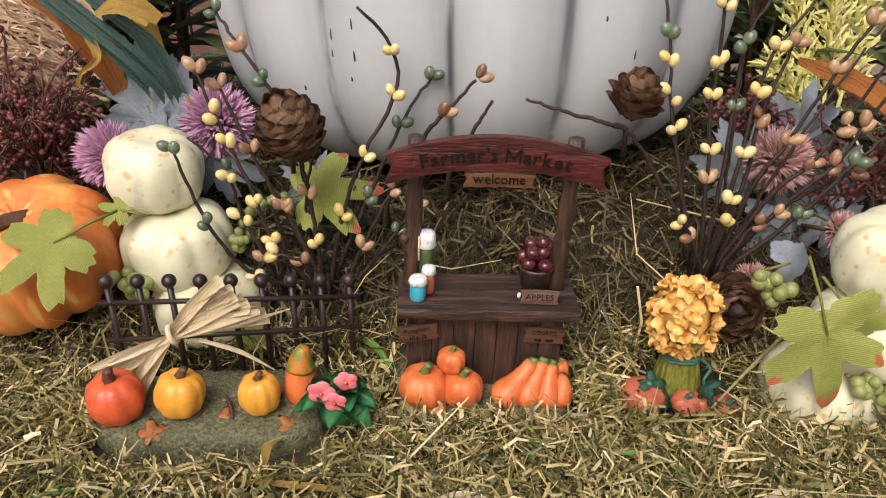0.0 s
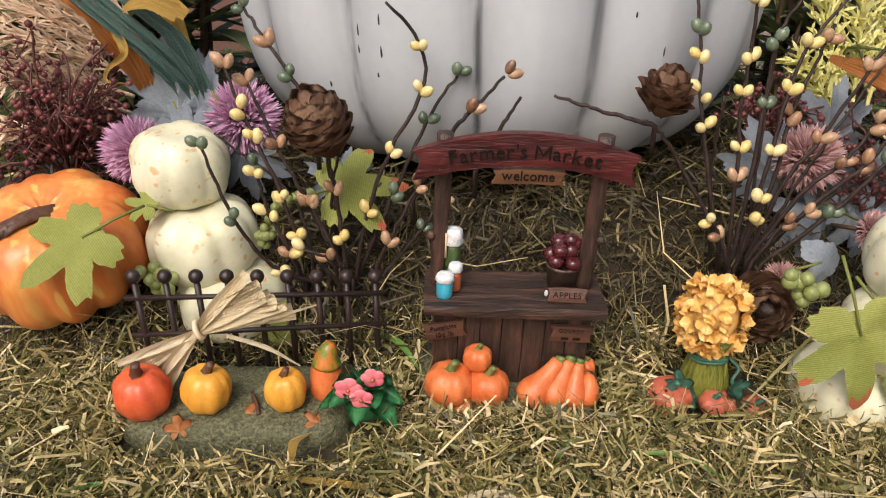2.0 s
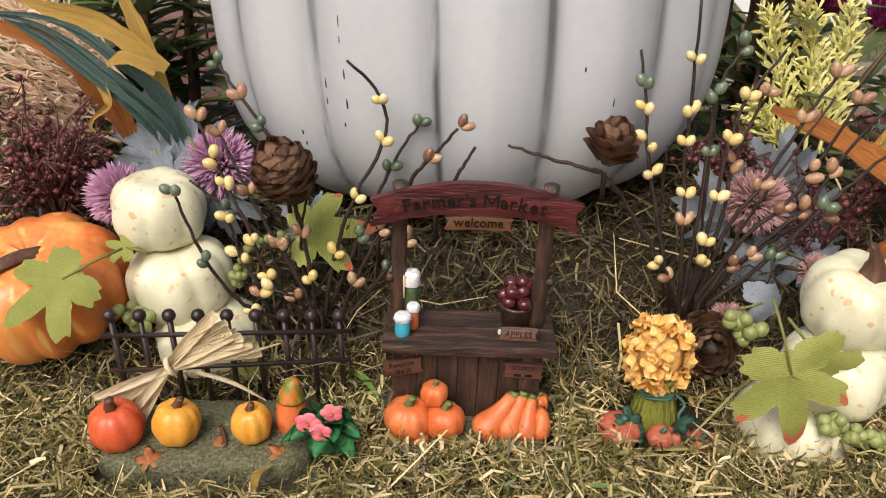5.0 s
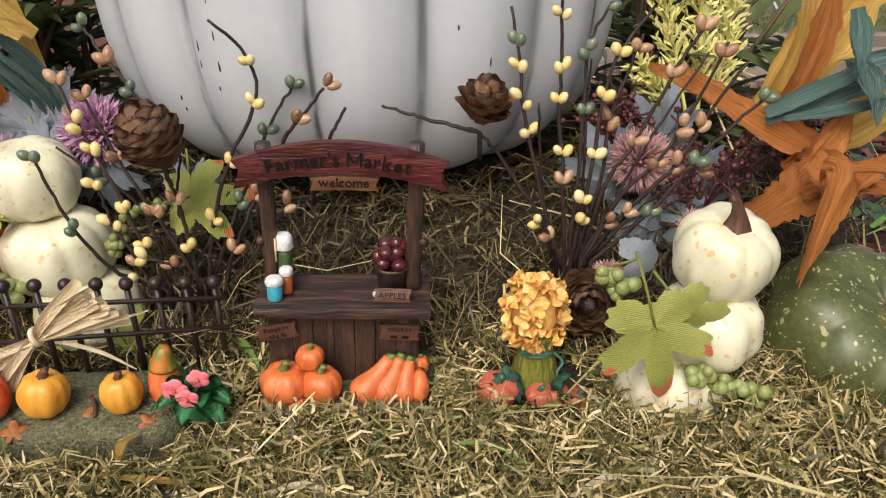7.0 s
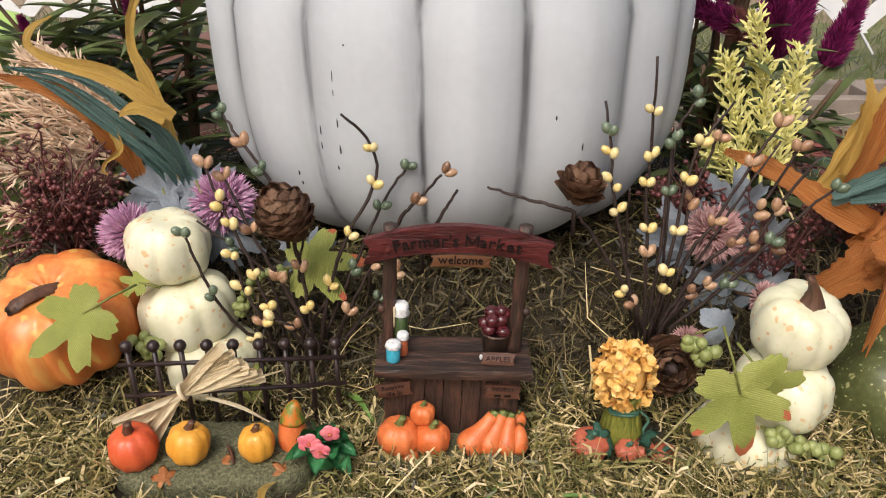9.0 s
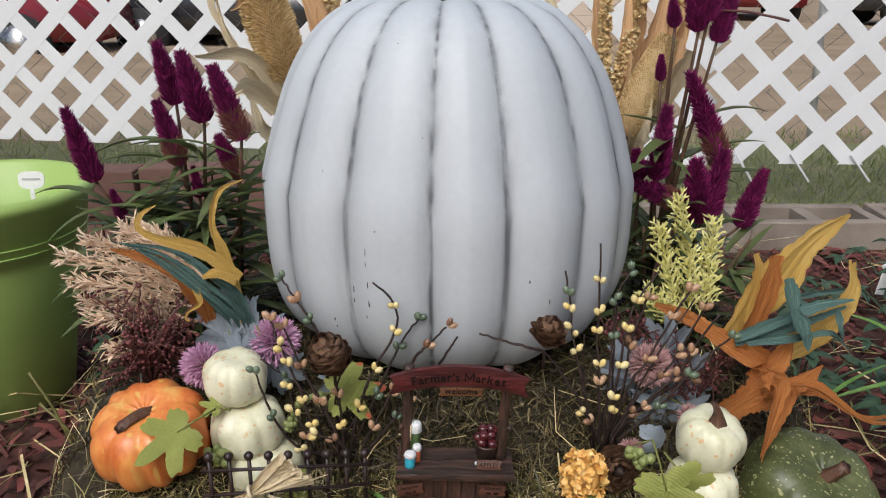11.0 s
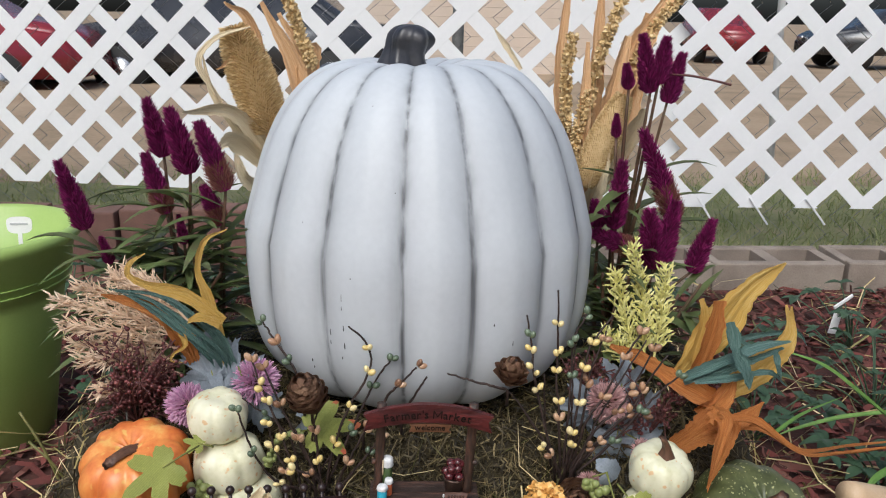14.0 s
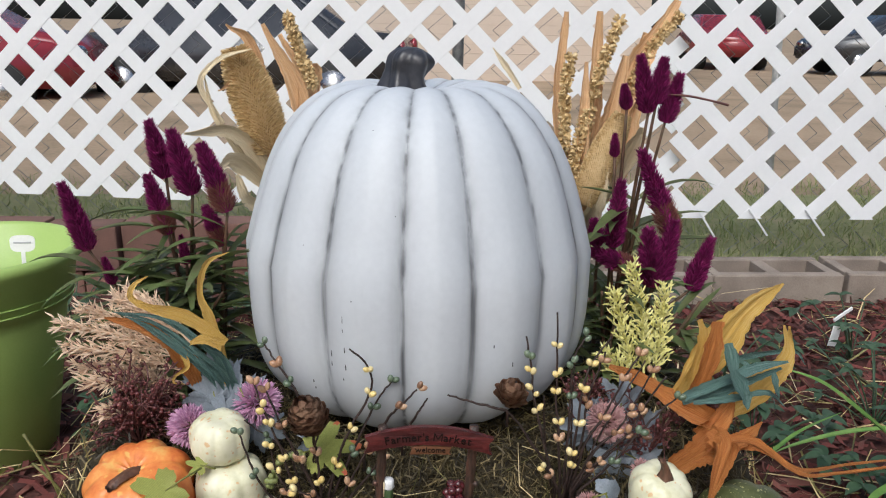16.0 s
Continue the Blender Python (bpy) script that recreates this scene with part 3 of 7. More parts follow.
def strips(name, centres, yaw, pitch, lengths, widths, material, parent=None, bend=0.15, roll=0.0):
    """Many flat bent stalks as one mesh (two quads each), lying at yaw and pitch."""
    c = np.asarray(centres, float)
    n = len(c)
    d = np.stack([np.cos(yaw) * np.cos(pitch), np.sin(yaw) * np.cos(pitch), np.sin(pitch)], 1)
    roll = nrng.uniform(-0.9 - roll, 0.9 + roll, n)
    s = np.stack([-np.sin(yaw), np.cos(yaw), np.zeros(n)], 1)
    up = np.cross(d, s)
    s = s * np.cos(roll)[:, None] + up * np.sin(roll)[:, None]
    k = nrng.normal(0, bend, n)[:, None]
    ln, wd = np.broadcast_to(lengths, n)[:, None], np.broadcast_to(widths, n)[:, None]
    side = np.cross(d, s)
    b = (side * k + s * nrng.normal(0, bend, n)[:, None]) * ln
    vs = np.stack([c - d * ln / 2 - s * wd / 2, c - d * ln / 2 + s * wd / 2, c + b - s * wd / 2 + side * wd * .15, c + b + s * wd / 2 + side * wd * .15,
                   c + d * ln / 2 - s * wd * .3, c + d * ln / 2 + s * wd * .3], 1).reshape(-1, 3)
    fs = []
    for i in range(n):
        o = 6 * i
        fs += [(o, o + 1, o + 3, o + 2), (o + 2, o + 3, o + 5, o + 4)]
    return raw(name, vs, fs, material, parent)


def hay_z(x, y):
    """Height of the hay's top: low shelf in front, rising to where the big pumpkin sits, rounded off at its sides."""
    def st(a, b, t):
        t = np.clip((t - a) / (b - a), 0, 1)
        return t * t * (3 - 2 * t)
    z = 0.026 + 0.075 * st(0.445, 0.62, y) + 0.02 * st(0.3, 0.45, np.abs(x)) * st(0.40, 0.5, y)
    edge = np.maximum.reduce([st(0.40, 0.52, np.abs(x + 0.005)), st(0.26, 0.12, y) , st(0.95, 1.06, y)])
    return z - edge * (z - GROUND + 0.01)


GROUND = -0.15


# ---- setting: ground, blocks, fence, distance ----
def ground():
    bm = bmesh.new()
    xs = [-400, -60, -12, -4, -2.2, -1.2, -.6, 0, .6, 1.2, 2.2, 4, 12, 60, 400]
    ys = [-300, -20, -3, -.6, 0, .5, 1.0, 1.45, 1.98, 2.4, 3.2, 5, 9, 16, 40, 400]
    vs = [[bm.verts.new((x, y, GROUND + (0.012 * noise.noise(Vector((x * 3, y * 3, 0))) if abs(x) < 3 and -1 < y < 2 else 0) - (0.35 if y > 12 else 0.12 if y > 4 else 0))) for x in xs] for y in ys]
    for j in range(len(ys) - 1):
        for i in range(len(xs) - 1):
            f = bm.faces.new((vs[j][i], vs[j][i + 1], vs[j + 1][i + 1], vs[j + 1][i]))
            y = (ys[j] + ys[j + 1]) / 2
            f.material_index = 0 if y < 1.98 and abs(xs[i] + xs[i + 1]) < 8 else 1 if y < 3.2 else 2
    return tagged(part("ground", bm, ["mulch", "lawn", "dirt"]), "garden bed of red mulch, then lawn and bare tan dirt", "ground", kind="structure")


ground()
# mulch chips
n = 14000
cx, cy = nrng.uniform(-1.7, 1.8, n), nrng.uniform(0.2, 1.73, n)
keep = ~((np.abs(cx) < 0.42) & (cy > 0.25) & (cy < 0.98))
cx, cy = cx[keep], cy[keep]
tagged(strips("mulch_chips", np.stack([cx, cy, GROUND + nrng.uniform(0.002, 0.022, len(cx))], 1), nrng.uniform(0, 6.28, len(cx)), nrng.normal(0, .32, len(cx)),
              nrng.uniform(.012, .055, len(cx)), nrng.uniform(.004, .014, len(cx)), "mulch_chip", bend=0.05), "scattered red-dyed wood mulch chips on the soil", "mulch", kind="stuff")
# dry stalks among the mulch
n = 1500
cx, cy = nrng.uniform(-1.5, 1.7, n), nrng.uniform(0.35, 1.73, n)
keep = ~((np.abs(cx) < 0.45) & (cy < 1.0))
cx, cy = cx[keep], cy[keep]
tagged(strips("dry_stalks", np.stack([cx, cy, GROUND + nrng.uniform(0.01, 0.04, len(cx))], 1), nrng.uniform(0, 6.28, len(cx)), nrng.normal(0, .25, len(cx)),
              nrng.uniform(.06, .22, len(cx)), nrng.uniform(.002, .004, len(cx)), "straw"), "dry broken stalks and grass lying on the mulch", "dry stalks", kind="stuff")
# lawn blades behind the blocks
n = 10000
cx, cy = nrng.uniform(-2.4, 2.6, n), 1.97 + 1.5 * nrng.uniform(0, 1, n) ** 1.5
tagged(strips("lawn_grass", np.stack([cx, cy, GROUND + nrng.uniform(0.0, 0.03, n)], 1), nrng.uniform(0, 6.28, n), nrng.uniform(.5, 1.5, n),
              nrng.uniform(.03, .09, n), nrng.uniform(.002, .005, n), "grass"), "rough green and yellowed lawn grass", "grass", kind="stuff")


def block_mesh(L=0.385, W=0.19, H=0.19):
    """A two-core concrete block lying with its cores up, worn edges."""
    bm = bmesh.new()
    t = 0.034
    box(bm, 0, -W / 2 + t / 2, 0, L, t, H, 0.004)
    box(bm, 0, W / 2 - t / 2, 0, L, t, H, 0.004)
    for x in (-L / 2 + t / 2, 0, L / 2 - t / 2):
        box(bm, x, 0, -0.001, t + (0.006 if x == 0 else 0), W - 2 * t + 0.004, H - 0.004, 0.003)
    box(bm, 0, 0, -0.05, L - 2 * t, W - 2 * t, 0.08)
    for v in bm.verts:
        v.co += Vector((rng.uniform(-1, 1), rng.uniform(-1, 1), rng.uniform(-1, 1))) * 0.0015
    me = bpy.data.meshes.new("concrete_block")
    bm.to_mesh(me)
    bm.free()
    me.materials.append(M["concrete"])
    return me


wall = thing("block_edging", 0.9, 1.85, GROUND, "low edging of weathered grey-brown concrete blocks with open cores", "garden edging", kind="structure")
bl = block_mesh()
for k in range(-1, 5):
    b = new("concrete_block", bl)
    b.parent = wall
    b.matrix_basis = pose(-0.18 + k * 0.395 - 0.04, 0.015 * math.sin(k * 2.1), -0.012 + 0.004 * math.cos(3 * k), 0, 0, 1.5 * math.sin(k * 1.7) - 2)
edge = thing("brick_edging", -1.0, 1.85, GROUND, "row of old red bricks edging the lawn", "garden edging", kind="structure")
bm = bmesh.new()
box(bm, 0, 0, 0, 0.2, 0.095, 0.13, 0.006)
me = bpy.data.meshes.new("brick")
bm.to_mesh(me)
bm.free()
me.materials.append(M["brick"])
for k in range(20):
    b = new("brick", me)
    b.parent = edge
    b.matrix_basis = pose(-1.15 + 0.207 * (k % 10) + 0.1 * (k // 10), 0.05 + 0.01 * math.sin(k * 3), 0.147 - 0.137 * (k // 10) + 0.005 * math.sin(k * 5), 0, 0, 2 * math.sin(k * 1.3) - 3)

# lattice: two panels of crossed flat vinyl slats
PU, PV, SLAT, LEAN = 0.1770, 0.1725, 0.0455, -5.5


def lattice(x0, y0, x1, y1, zb, zt, u_hole, z_hole, label):
    """Panel from (x0,y0) to (x1,y1) with a hole centred at u_hole along it and at z_hole."""
    L = math.hypot(x1 - x0, y1 - y0)
    root = thing("lattice_panel", x0, y0, 0, label, "lattice fence", "lattice panels", "structure", rx=LEAN, rz=math.degrees(math.atan2(y1 - y0, x1 - x0)))
    for s, dep in ((PV / PU, 0.0), (-PV / PU, 0.0007)):
        # slat centre lines: z - s*u = c, hole centre lies midway between lines
        c0 = z_hole - s * u_hole + PV / 2
        k0 = int((zb - L - c0) / PV) - 14
        for k in range(k0, k0 + 60):
            c = c0 + k * PV
            ua, ub = ((zb - c) / s, (zt - c) / s)
            lo, hi = max(0, min(ua, ub)), min(L, max(ua, ub))
            if hi - lo < 0.03:
                continue
            bm = bmesh.new()
            a, b = Vector((lo, dep, s * lo + c)), Vector((hi, dep, s * hi + c))
            d = (b - a).normalized()
            q = Vector((-d.z, 0, d.x)) * (SLAT / 2)
            th = Vector((0, 0.0025, 0))
            foot = a if a.z < b.z else b
            out = []
            for p in (a, b):
                out.append([bm.verts.new(p - q + Vector((0, .0003, 0))), bm.verts.new(p - q * .93), bm.verts.new(p + q * .93), bm.verts.new(p + q + Vector((0, .0003, 0))), bm.verts.new(p + q + th), bm.verts.new(p - q + th)])
            if abs(foot.z - zb) < 0.001:
                # the foot of the panel was sawn level
                for v in out[0 if foot is a else 1]:
                    v.co += d * ((zb - v.co.z) / d.z)
            for i in range(6):
                bm.faces.new((out[0][i], out[0][(i + 1) % 6], out[1][(i + 1) % 6], out[1][i]))
            bm.faces.new(out[0][::-1]), bm.faces.new(out[1])
            bmesh.ops.recalc_face_normals(bm, faces=bm.faces)
            part("slat", bm, "white_vinyl", root, smooth=False)
    return root


lattice(-2.35, 2.60, 0.84, 2.0523, 0.022, 1.25, 1.331, 0.355, "white vinyl diagonal lattice panel tied to a chain-link fence")
lattice(0.82, 2.00435, 2.7, 1.93, 0.040, 1.25, 0.4311, 0.305, "white vinyl diagonal lattice panel with broken slat ends at its foot")
for x, y, a in ((1.10, 1.992, 38), (1.28, 1.985, 40), (0.93, 1.985, 35)):
    b = thing("broken_slat", x, y, 0.03, "snapped white vinyl slat end hanging at the lattice foot", "lattice slat", "broken slats", rx=0, ry=-a, rz=-3)
    bm = bmesh.new()
    box(bm, 0, 0, 0, 0.006, 0.005, 0.11, 0.001)
    part("strip", bm, "white_vinyl", b)
# chain link behind the lattice
link = thing("chain_link_fence", -2.6, 2.74, GROUND, "grey galvanised chain-link fence behind white lattice", "fence", kind="structure", rx=-5, rz=-8.5)
bm = bmesh.new()
for k in range(74):
    pts1, pts2 = [], []
    for j in range(21):
        off = 0.036 if (j % 2) else -0.036
        pts1.append((k * 0.072 + off, 0.004 * (1 if j % 2 else -1), j * 0.062))
    tube(bm, pts1, 0.0016, 3, caps=False)
part("wire_mesh", bm, "wire", link)
bm = bmesh.new()
tube(bm, [(3.835, -0.075, 0.20), (3.815, -0.07, 0.8), (3.795, -0.06, 1.4)], 0.012, 10)
part("pipe", bm, "tag_white", link, "white pipe wired to the mesh")
bm = bmesh.new()
tube(bm, [(0, 0, 1.26), (5.6, 0, 1.26)], 0.015, 8)
part("top_rail", bm, "wire", link)
for k in range(3):
    bm = bmesh.new()
    tube(bm, [(0.4 + 2.4 * k, 0.02, 0), (0.4 + 2.4 * k, 0.02, 1.3)], 0.02, 10)
    part("post", bm, "wire", link)


def car(x, y, rz, paint, label):
    """A parked car seen side-on: shaped body and cabin, glass, wheels with rims, lights."""
    root = thing("parked_car", x, y, GROUND - 0.35, label, "car", "parked cars", rz=rz)
    L, W = 4.4, 1.75
    prof = [(-2.2, .35), (-2.22, .75), (-2.1, .95), (-1.5, 1.0), (-.9, 1.42), (.5, 1.45), (1.25, 1.0), (2.0, .88), (2.2, .7), (2.2, .35)]
    bm = bmesh.new()
    L0 = [bm.verts.new((px, -W / 2 * (0.86 if pz > 1.1 else 1), pz)) for px, pz in prof]
    L1 = [bm.verts.new((px, W / 2 * (0.86 if pz > 1.1 else 1), pz)) for px, pz in prof]
    bm.faces.new(L0[::-1]), bm.faces.new(L1)
    for i in range(len(prof)):
        j = (i + 1) % len(prof)
        bm.faces.new((L0[i], L0[j], L1[j], L1[i]))
    bmesh.ops.recalc_face_normals(bm, faces=bm.faces)
    bmesh.ops.bevel(bm, geom=list(bm.edges), offset=0.06, segments=3, affect='EDGES')
    part("body", bm, paint, root)
    for sx in (-1, 1):
        bm = bmesh.new()
        vs = [bm.verts.new((px, sx * (W / 2 + .006) * (0.875 if pz > 1.1 else .97), pz)) for px, pz in ((-1.32, 1.02), (-.82, 1.36), (-.2, 1.38), (-.2, 1.02))]
        bm.faces.new(vs)
        vs = [bm.verts.new((px, sx * (W / 2 + .006) * (0.875 if pz > 1.1 else .97), pz)) for px, pz in ((-.12, 1.02), (-.12, 1.38), (.45, 1.38), (1.05, 1.02))]
        bm.faces.new(vs)
        part("side_window", bm, "glass_dark", root, smooth=False)
        for wx in (-1.35, 1.35):
            bm = bmesh.new()
            tube(bm, [(wx, sx * .68, .33), (wx, sx * .90, .33)], .33, 24)
            w = part("wheel", bm, "rubber", root)
            bm = bmesh.new()
            tube(bm, [(wx, sx * .80, .33), (wx, sx * .912, .33)], .2, 16)
            part("rim", bm, "chrome", w)
        bm = bmesh.new()
        ellipsoid(bm, (2.16, sx * .62, .72), (.07, .16, .09))
        part("headlight", bm, "chrome", root)
        bm = bmesh.new()
        ellipsoid(bm, (-2.18, sx * .66, .80), (.05, .12, .1))
        part("tail_light", bm, "car_red", root)
    return root


car(-5.7, 9.2, 4, "car_red", "dark red car parked on the dirt beyond the fence")
car(-2.0, 10.5, 172, "car_dark", "black car parked on the dirt beyond the fence")
car(-1.9, 12.8, 2, "car_silver", "silver car parked behind the other cars")
car(9.3, 22.0, 80, "car_red", "red car parked far off beside the tan house")
car(12.6, 19.0, 178, "car_dark", "dark car parked beside the tan house")
house = thing("house", 1.9, 15.0, GROUND - 0.35, "tan house with lap siding and a low roof", "house", kind="structure")
bm = bmesh.new()
for k in range(22):
    box(bm, 0, 0, 0.09 + 0.18 * k, 6.0, 0.2, 0.178, 0.005)
part("wall", bm, "siding", house, smooth=False)
bm = bmesh.new()
box(bm, 0, 2, 2.0, 5.9, 4.0, 3.9)
part("core", bm, "siding", house, smooth=False)
bm = bmesh.new()
r = [bm.verts.new(p) for p in ((-3.4, -.5, 3.9), (3.4, -.5, 3.9), (3.4, 2, 5.2), (-3.4, 2, 5.2), (3.4, 4.5, 3.9), (-3.4, 4.5, 3.9))]
bm.faces.new((r[0], r[1], r[2], r[3])), bm.faces.new((r[3], r[2], r[4], r[5])), bm.faces.new((r[0], r[3], r[5])), bm.faces.new((r[1], r[4], r[2]))
part("roof", bm, "trunk", house, smooth=False)


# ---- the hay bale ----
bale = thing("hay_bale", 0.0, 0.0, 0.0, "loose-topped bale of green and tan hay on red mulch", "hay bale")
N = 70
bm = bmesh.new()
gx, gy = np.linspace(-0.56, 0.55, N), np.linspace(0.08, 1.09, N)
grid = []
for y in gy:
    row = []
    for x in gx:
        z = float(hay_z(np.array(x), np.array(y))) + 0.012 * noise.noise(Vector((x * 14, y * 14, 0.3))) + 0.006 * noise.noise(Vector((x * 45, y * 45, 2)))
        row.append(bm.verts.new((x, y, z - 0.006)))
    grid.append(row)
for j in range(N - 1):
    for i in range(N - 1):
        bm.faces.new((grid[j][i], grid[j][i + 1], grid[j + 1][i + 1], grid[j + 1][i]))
# dark sheet under the loose straw, its colour standing for shaded gaps
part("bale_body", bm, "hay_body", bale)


def straw(name, n, x0, x1, y0, y1, lift, l0, l1, w0, w1, tilt, material="straw"):
    x, y = nrng.uniform(x0, x1, n), nrng.uniform(y0, y1, n)
    # none grows through the figures that stand on the hay
    clear = ((np.abs(x + 0.182) < 0.072) & (np.abs(y - 0.415) < 0.049)) | ((np.abs(x + 0.002) < 0.062) & (np.abs(y - 0.447) < 0.040)) | (np.hypot((x - 0.131) / 0.04, (y - 0.437) / 0.036) < 1)
    clear |= (np.hypot(x + 0.101, y - 0.405) < 0.022) | (np.hypot(x - 0.222, y - 0.43) < 0.03) | (np.hypot(x, y - 0.757) < 0.15)
    x, y = x[~clear], y[~clear]
    n = len(x)
    e = 0.01
    z = hay_z(x, y)
    sx, sy = (hay_z(x + e, y) - z) / e, (hay_z(x, y + e) - z) / e
    yaw = nrng.uniform(0, 6.283, n)
    slope = np.arctan(sx * np.cos(yaw) + sy * np.sin(yaw))
    ob = strips(name, np.stack([x, y, z + 0.006 * np.sin(x * 95 + 3 * np.sin(y * 60)) * np.sin(y * 120 + 2 * np.sin(x * 70)) + nrng.uniform(-0.006, lift, n)], 1), yaw, slope + nrng.normal(0, tilt, n),
                nrng.uniform(l0, l1, n) , nrng.uniform(w0, w1, n), material, bale, 0.16, 0.6)
    return tagged(ob, kind="stuff")


straw("straw", 5000, -0.50, 0.50, 0.12, 0.49, 0.012, 0.015, 0.050, 0.0008, 0.0020, 0.3)
# straw behind the stand, coloured dark for the shade the pumpkin throws there
straw("old_straw", 13000, -0.34, 0.36, 0.46, 0.74, 0.014, 0.007, 0.028, 0.0006, 0.0022, 0.5, "straw_shaded")
straw("old_straw", 7000, -0.50, 0.50, 0.48, 1.05, 0.012, 0.015, 0.055, 0.0008, 0.0022, 0.35, "straw_shaded")
straw("straw", 14000, -0.36, 0.38, 0.20, 0.50, 0.010, 0.006, 0.028, 0.0005, 0.0016, 0.4)
straw("straw", 17000, -0.32, 0.38, 0.24, 0.45, 0.018, 0.005, 0.020, 0.0006, 0.0022, 0.7)
straw("straw", 2600, -0.34, 0.40, 0.24, 0.50, 0.018, 0.005, 0.017, 0.0020, 0.0036, 0.7)
straw("straw", 5000, -0.36, 0.38, 0.22, 0.50, 0.017, 0.015, 0.050, 0.0004, 0.0009, 0.5)
straw("straw", 900, -0.50, 0.50, 0.16, 1.0, 0.022, 0.05, 0.12, 0.0010, 0.0020, 0.35)

# ---- the large white pumpkin ----
from mathutils.bvhtree import BVHTree
white = thing("white_pumpkin", -0.001, 0.770, 0.0986, "large white pumpkin with grey antiqued grooves and black stem", "pumpkin")
angs = [radians(a - 90) for a in (-78, -54.3, -30.3, -6.4, 13.9, 38.4, 62, 84, 106, 128, 150, 172, 194, 216, 238, 260)]
bm = bmesh.new()
pumpkin(bm, 0.2405, 0.4535, angs, 0.050, 0.115, 0.13, 400, 110, 3.45, 0.008, 3, top=0.745, low=3.7)
shell_tree = BVHTree.FromBMesh(bm)
ob = part("shell", bm, "white_paint", white)
bm = bmesh.new()
rings = []
for i in range(27):
    s = i / 26
    c = Vector((-0.020 - 0.004 * math.sin(3.1 * s) + 0.020 * s ** 2.2, -0.012, 0.395 + 0.088 * s + 0.006 * math.sin(3.1 * s)))
    r = 0.0200 + 0.044 * (1 - s) ** 3.0 + 0.0070 * math.exp(-((s - 0.78) / 0.17) ** 2)
    r *= 1 if s < 0.85 else math.sqrt(max(0.03, 1 - ((s - 0.85) / 0.152) ** 2))
    rings.append([bm.verts.new(c + Vector((math.cos(a), math.sin(a), -0.35 * math.cos(a) * s)) * (r * (1 + (0.36 - 0.14 * s) * abs(math.cos(2.5 * a + 3.4 * s)) - 0.20 + 0.06 * math.sin(3 * a + 7 * s) + 0.03 * math.sin(11 * a + 9 * s))))
                  for a in [2 * math.pi * k / 60 for k in range(60)]])
for a, b in zip(rings, rings[1:]):
    for k in range(60):
        bm.faces.new((a[k], a[(k + 1) % 60], b[(k + 1) % 60], b[k]))
bm.faces.new(rings[-1])
part("stem", bm, "stem_black", white, "twisted glossy black stem")
for cx_, cz_, cw, ch in ((-0.108, 0.142, .0011, .007), (-0.108, 0.128, .0011, .005), (-0.092, 0.152, .0012, .006), (-0.091, 0.130, .0014, .007), (-0.094, 0.112, .0013, .003), (-0.132, 0.098, .0013, .004), (-0.130, 0.088, .0012, .003),
                         (-0.083, 0.214, .0012, .0012), (0.081, 0.156, .0012, .003), (-0.058, 0.397, .001, .001), (-0.033, 0.308, .001, .0012), (0.105, 0.13, .001, .006), (-0.094, 0.189, .0007, .007), (-0.139, 0.267, .0009, .001), (-0.094, 0.176, .0007, .004)):
    hit = shell_tree.ray_cast(Vector((cx_, -0.4, cz_)), Vector((0, 1, 0)))
    bm = bmesh.new()
    ellipsoid(bm, hit[0], (cw * .65, 0.0004, ch * .7), seg=8, rings=6)
    part("paint_chip", bm, "stem_black", white)

# ---- smaller pumpkins and gourds ----
orange = thing("orange_pumpkin", -0.323, 0.523, 0.054, "orange pumpkin with yellow streaks and a cloth leaf", "pumpkin", rx=14, ry=-8, rz=20)
bm = bmesh.new()
pumpkin(bm, 0.0620, 0.092, 10, 0.13, 0.15, 0.28, 140, 44, 2.45, 0.05, 4)
part("shell", bm, "pump_orange", orange)
bm = bmesh.new()
curved_stem(bm, (0.004, 0, 0.074), (-0.35, -0.25, 1), 0.026, 0.0095, 0.0060, (-0.018, -0.014, -0.010))
part("stem", bm, "stem_brown", orange)


def gourd_stack(name, balls, label, stem_way=None):
    """White speckled mini gourds stacked on a pick: (x, y, z centre, radius, height, tilt) each."""
    x, y, z = balls[-1][:3]
    root = thing(name, x, y, z - balls[-1][4] / 2, label, "gourds", "gourd stacks")
    for k, (gx_, gy_, gz_, R, H, tx, ty) in enumerate(balls):
        bm = bmesh.new()
        m = pose(gx_ - x, gy_ - y, gz_ - z + balls[-1][4] / 2, tx, ty, 25 * k) @ pose(0, 0, -H / 2)
        pumpkin(bm, R, H, 9, 0.085, 0.17, 0.2, 90, 32, 2.3, 0.05, 5 * k + 1, m=m)
        if k == 0 and stem_way:
            ob = part("gourd", bm, "gourd_white", root)
            bm = bmesh.new()
            f = m @ Vector((0, 0, H * 0.86))
            curved_stem(bm, f, stem_way, 0.027, 0.0105, 0.0036, (-0.013, -0.001, 0.001))
            part("stem", bm, "stem_brown", root)
        else:
            part("gourd", bm, "gourd_white", root)
    return root


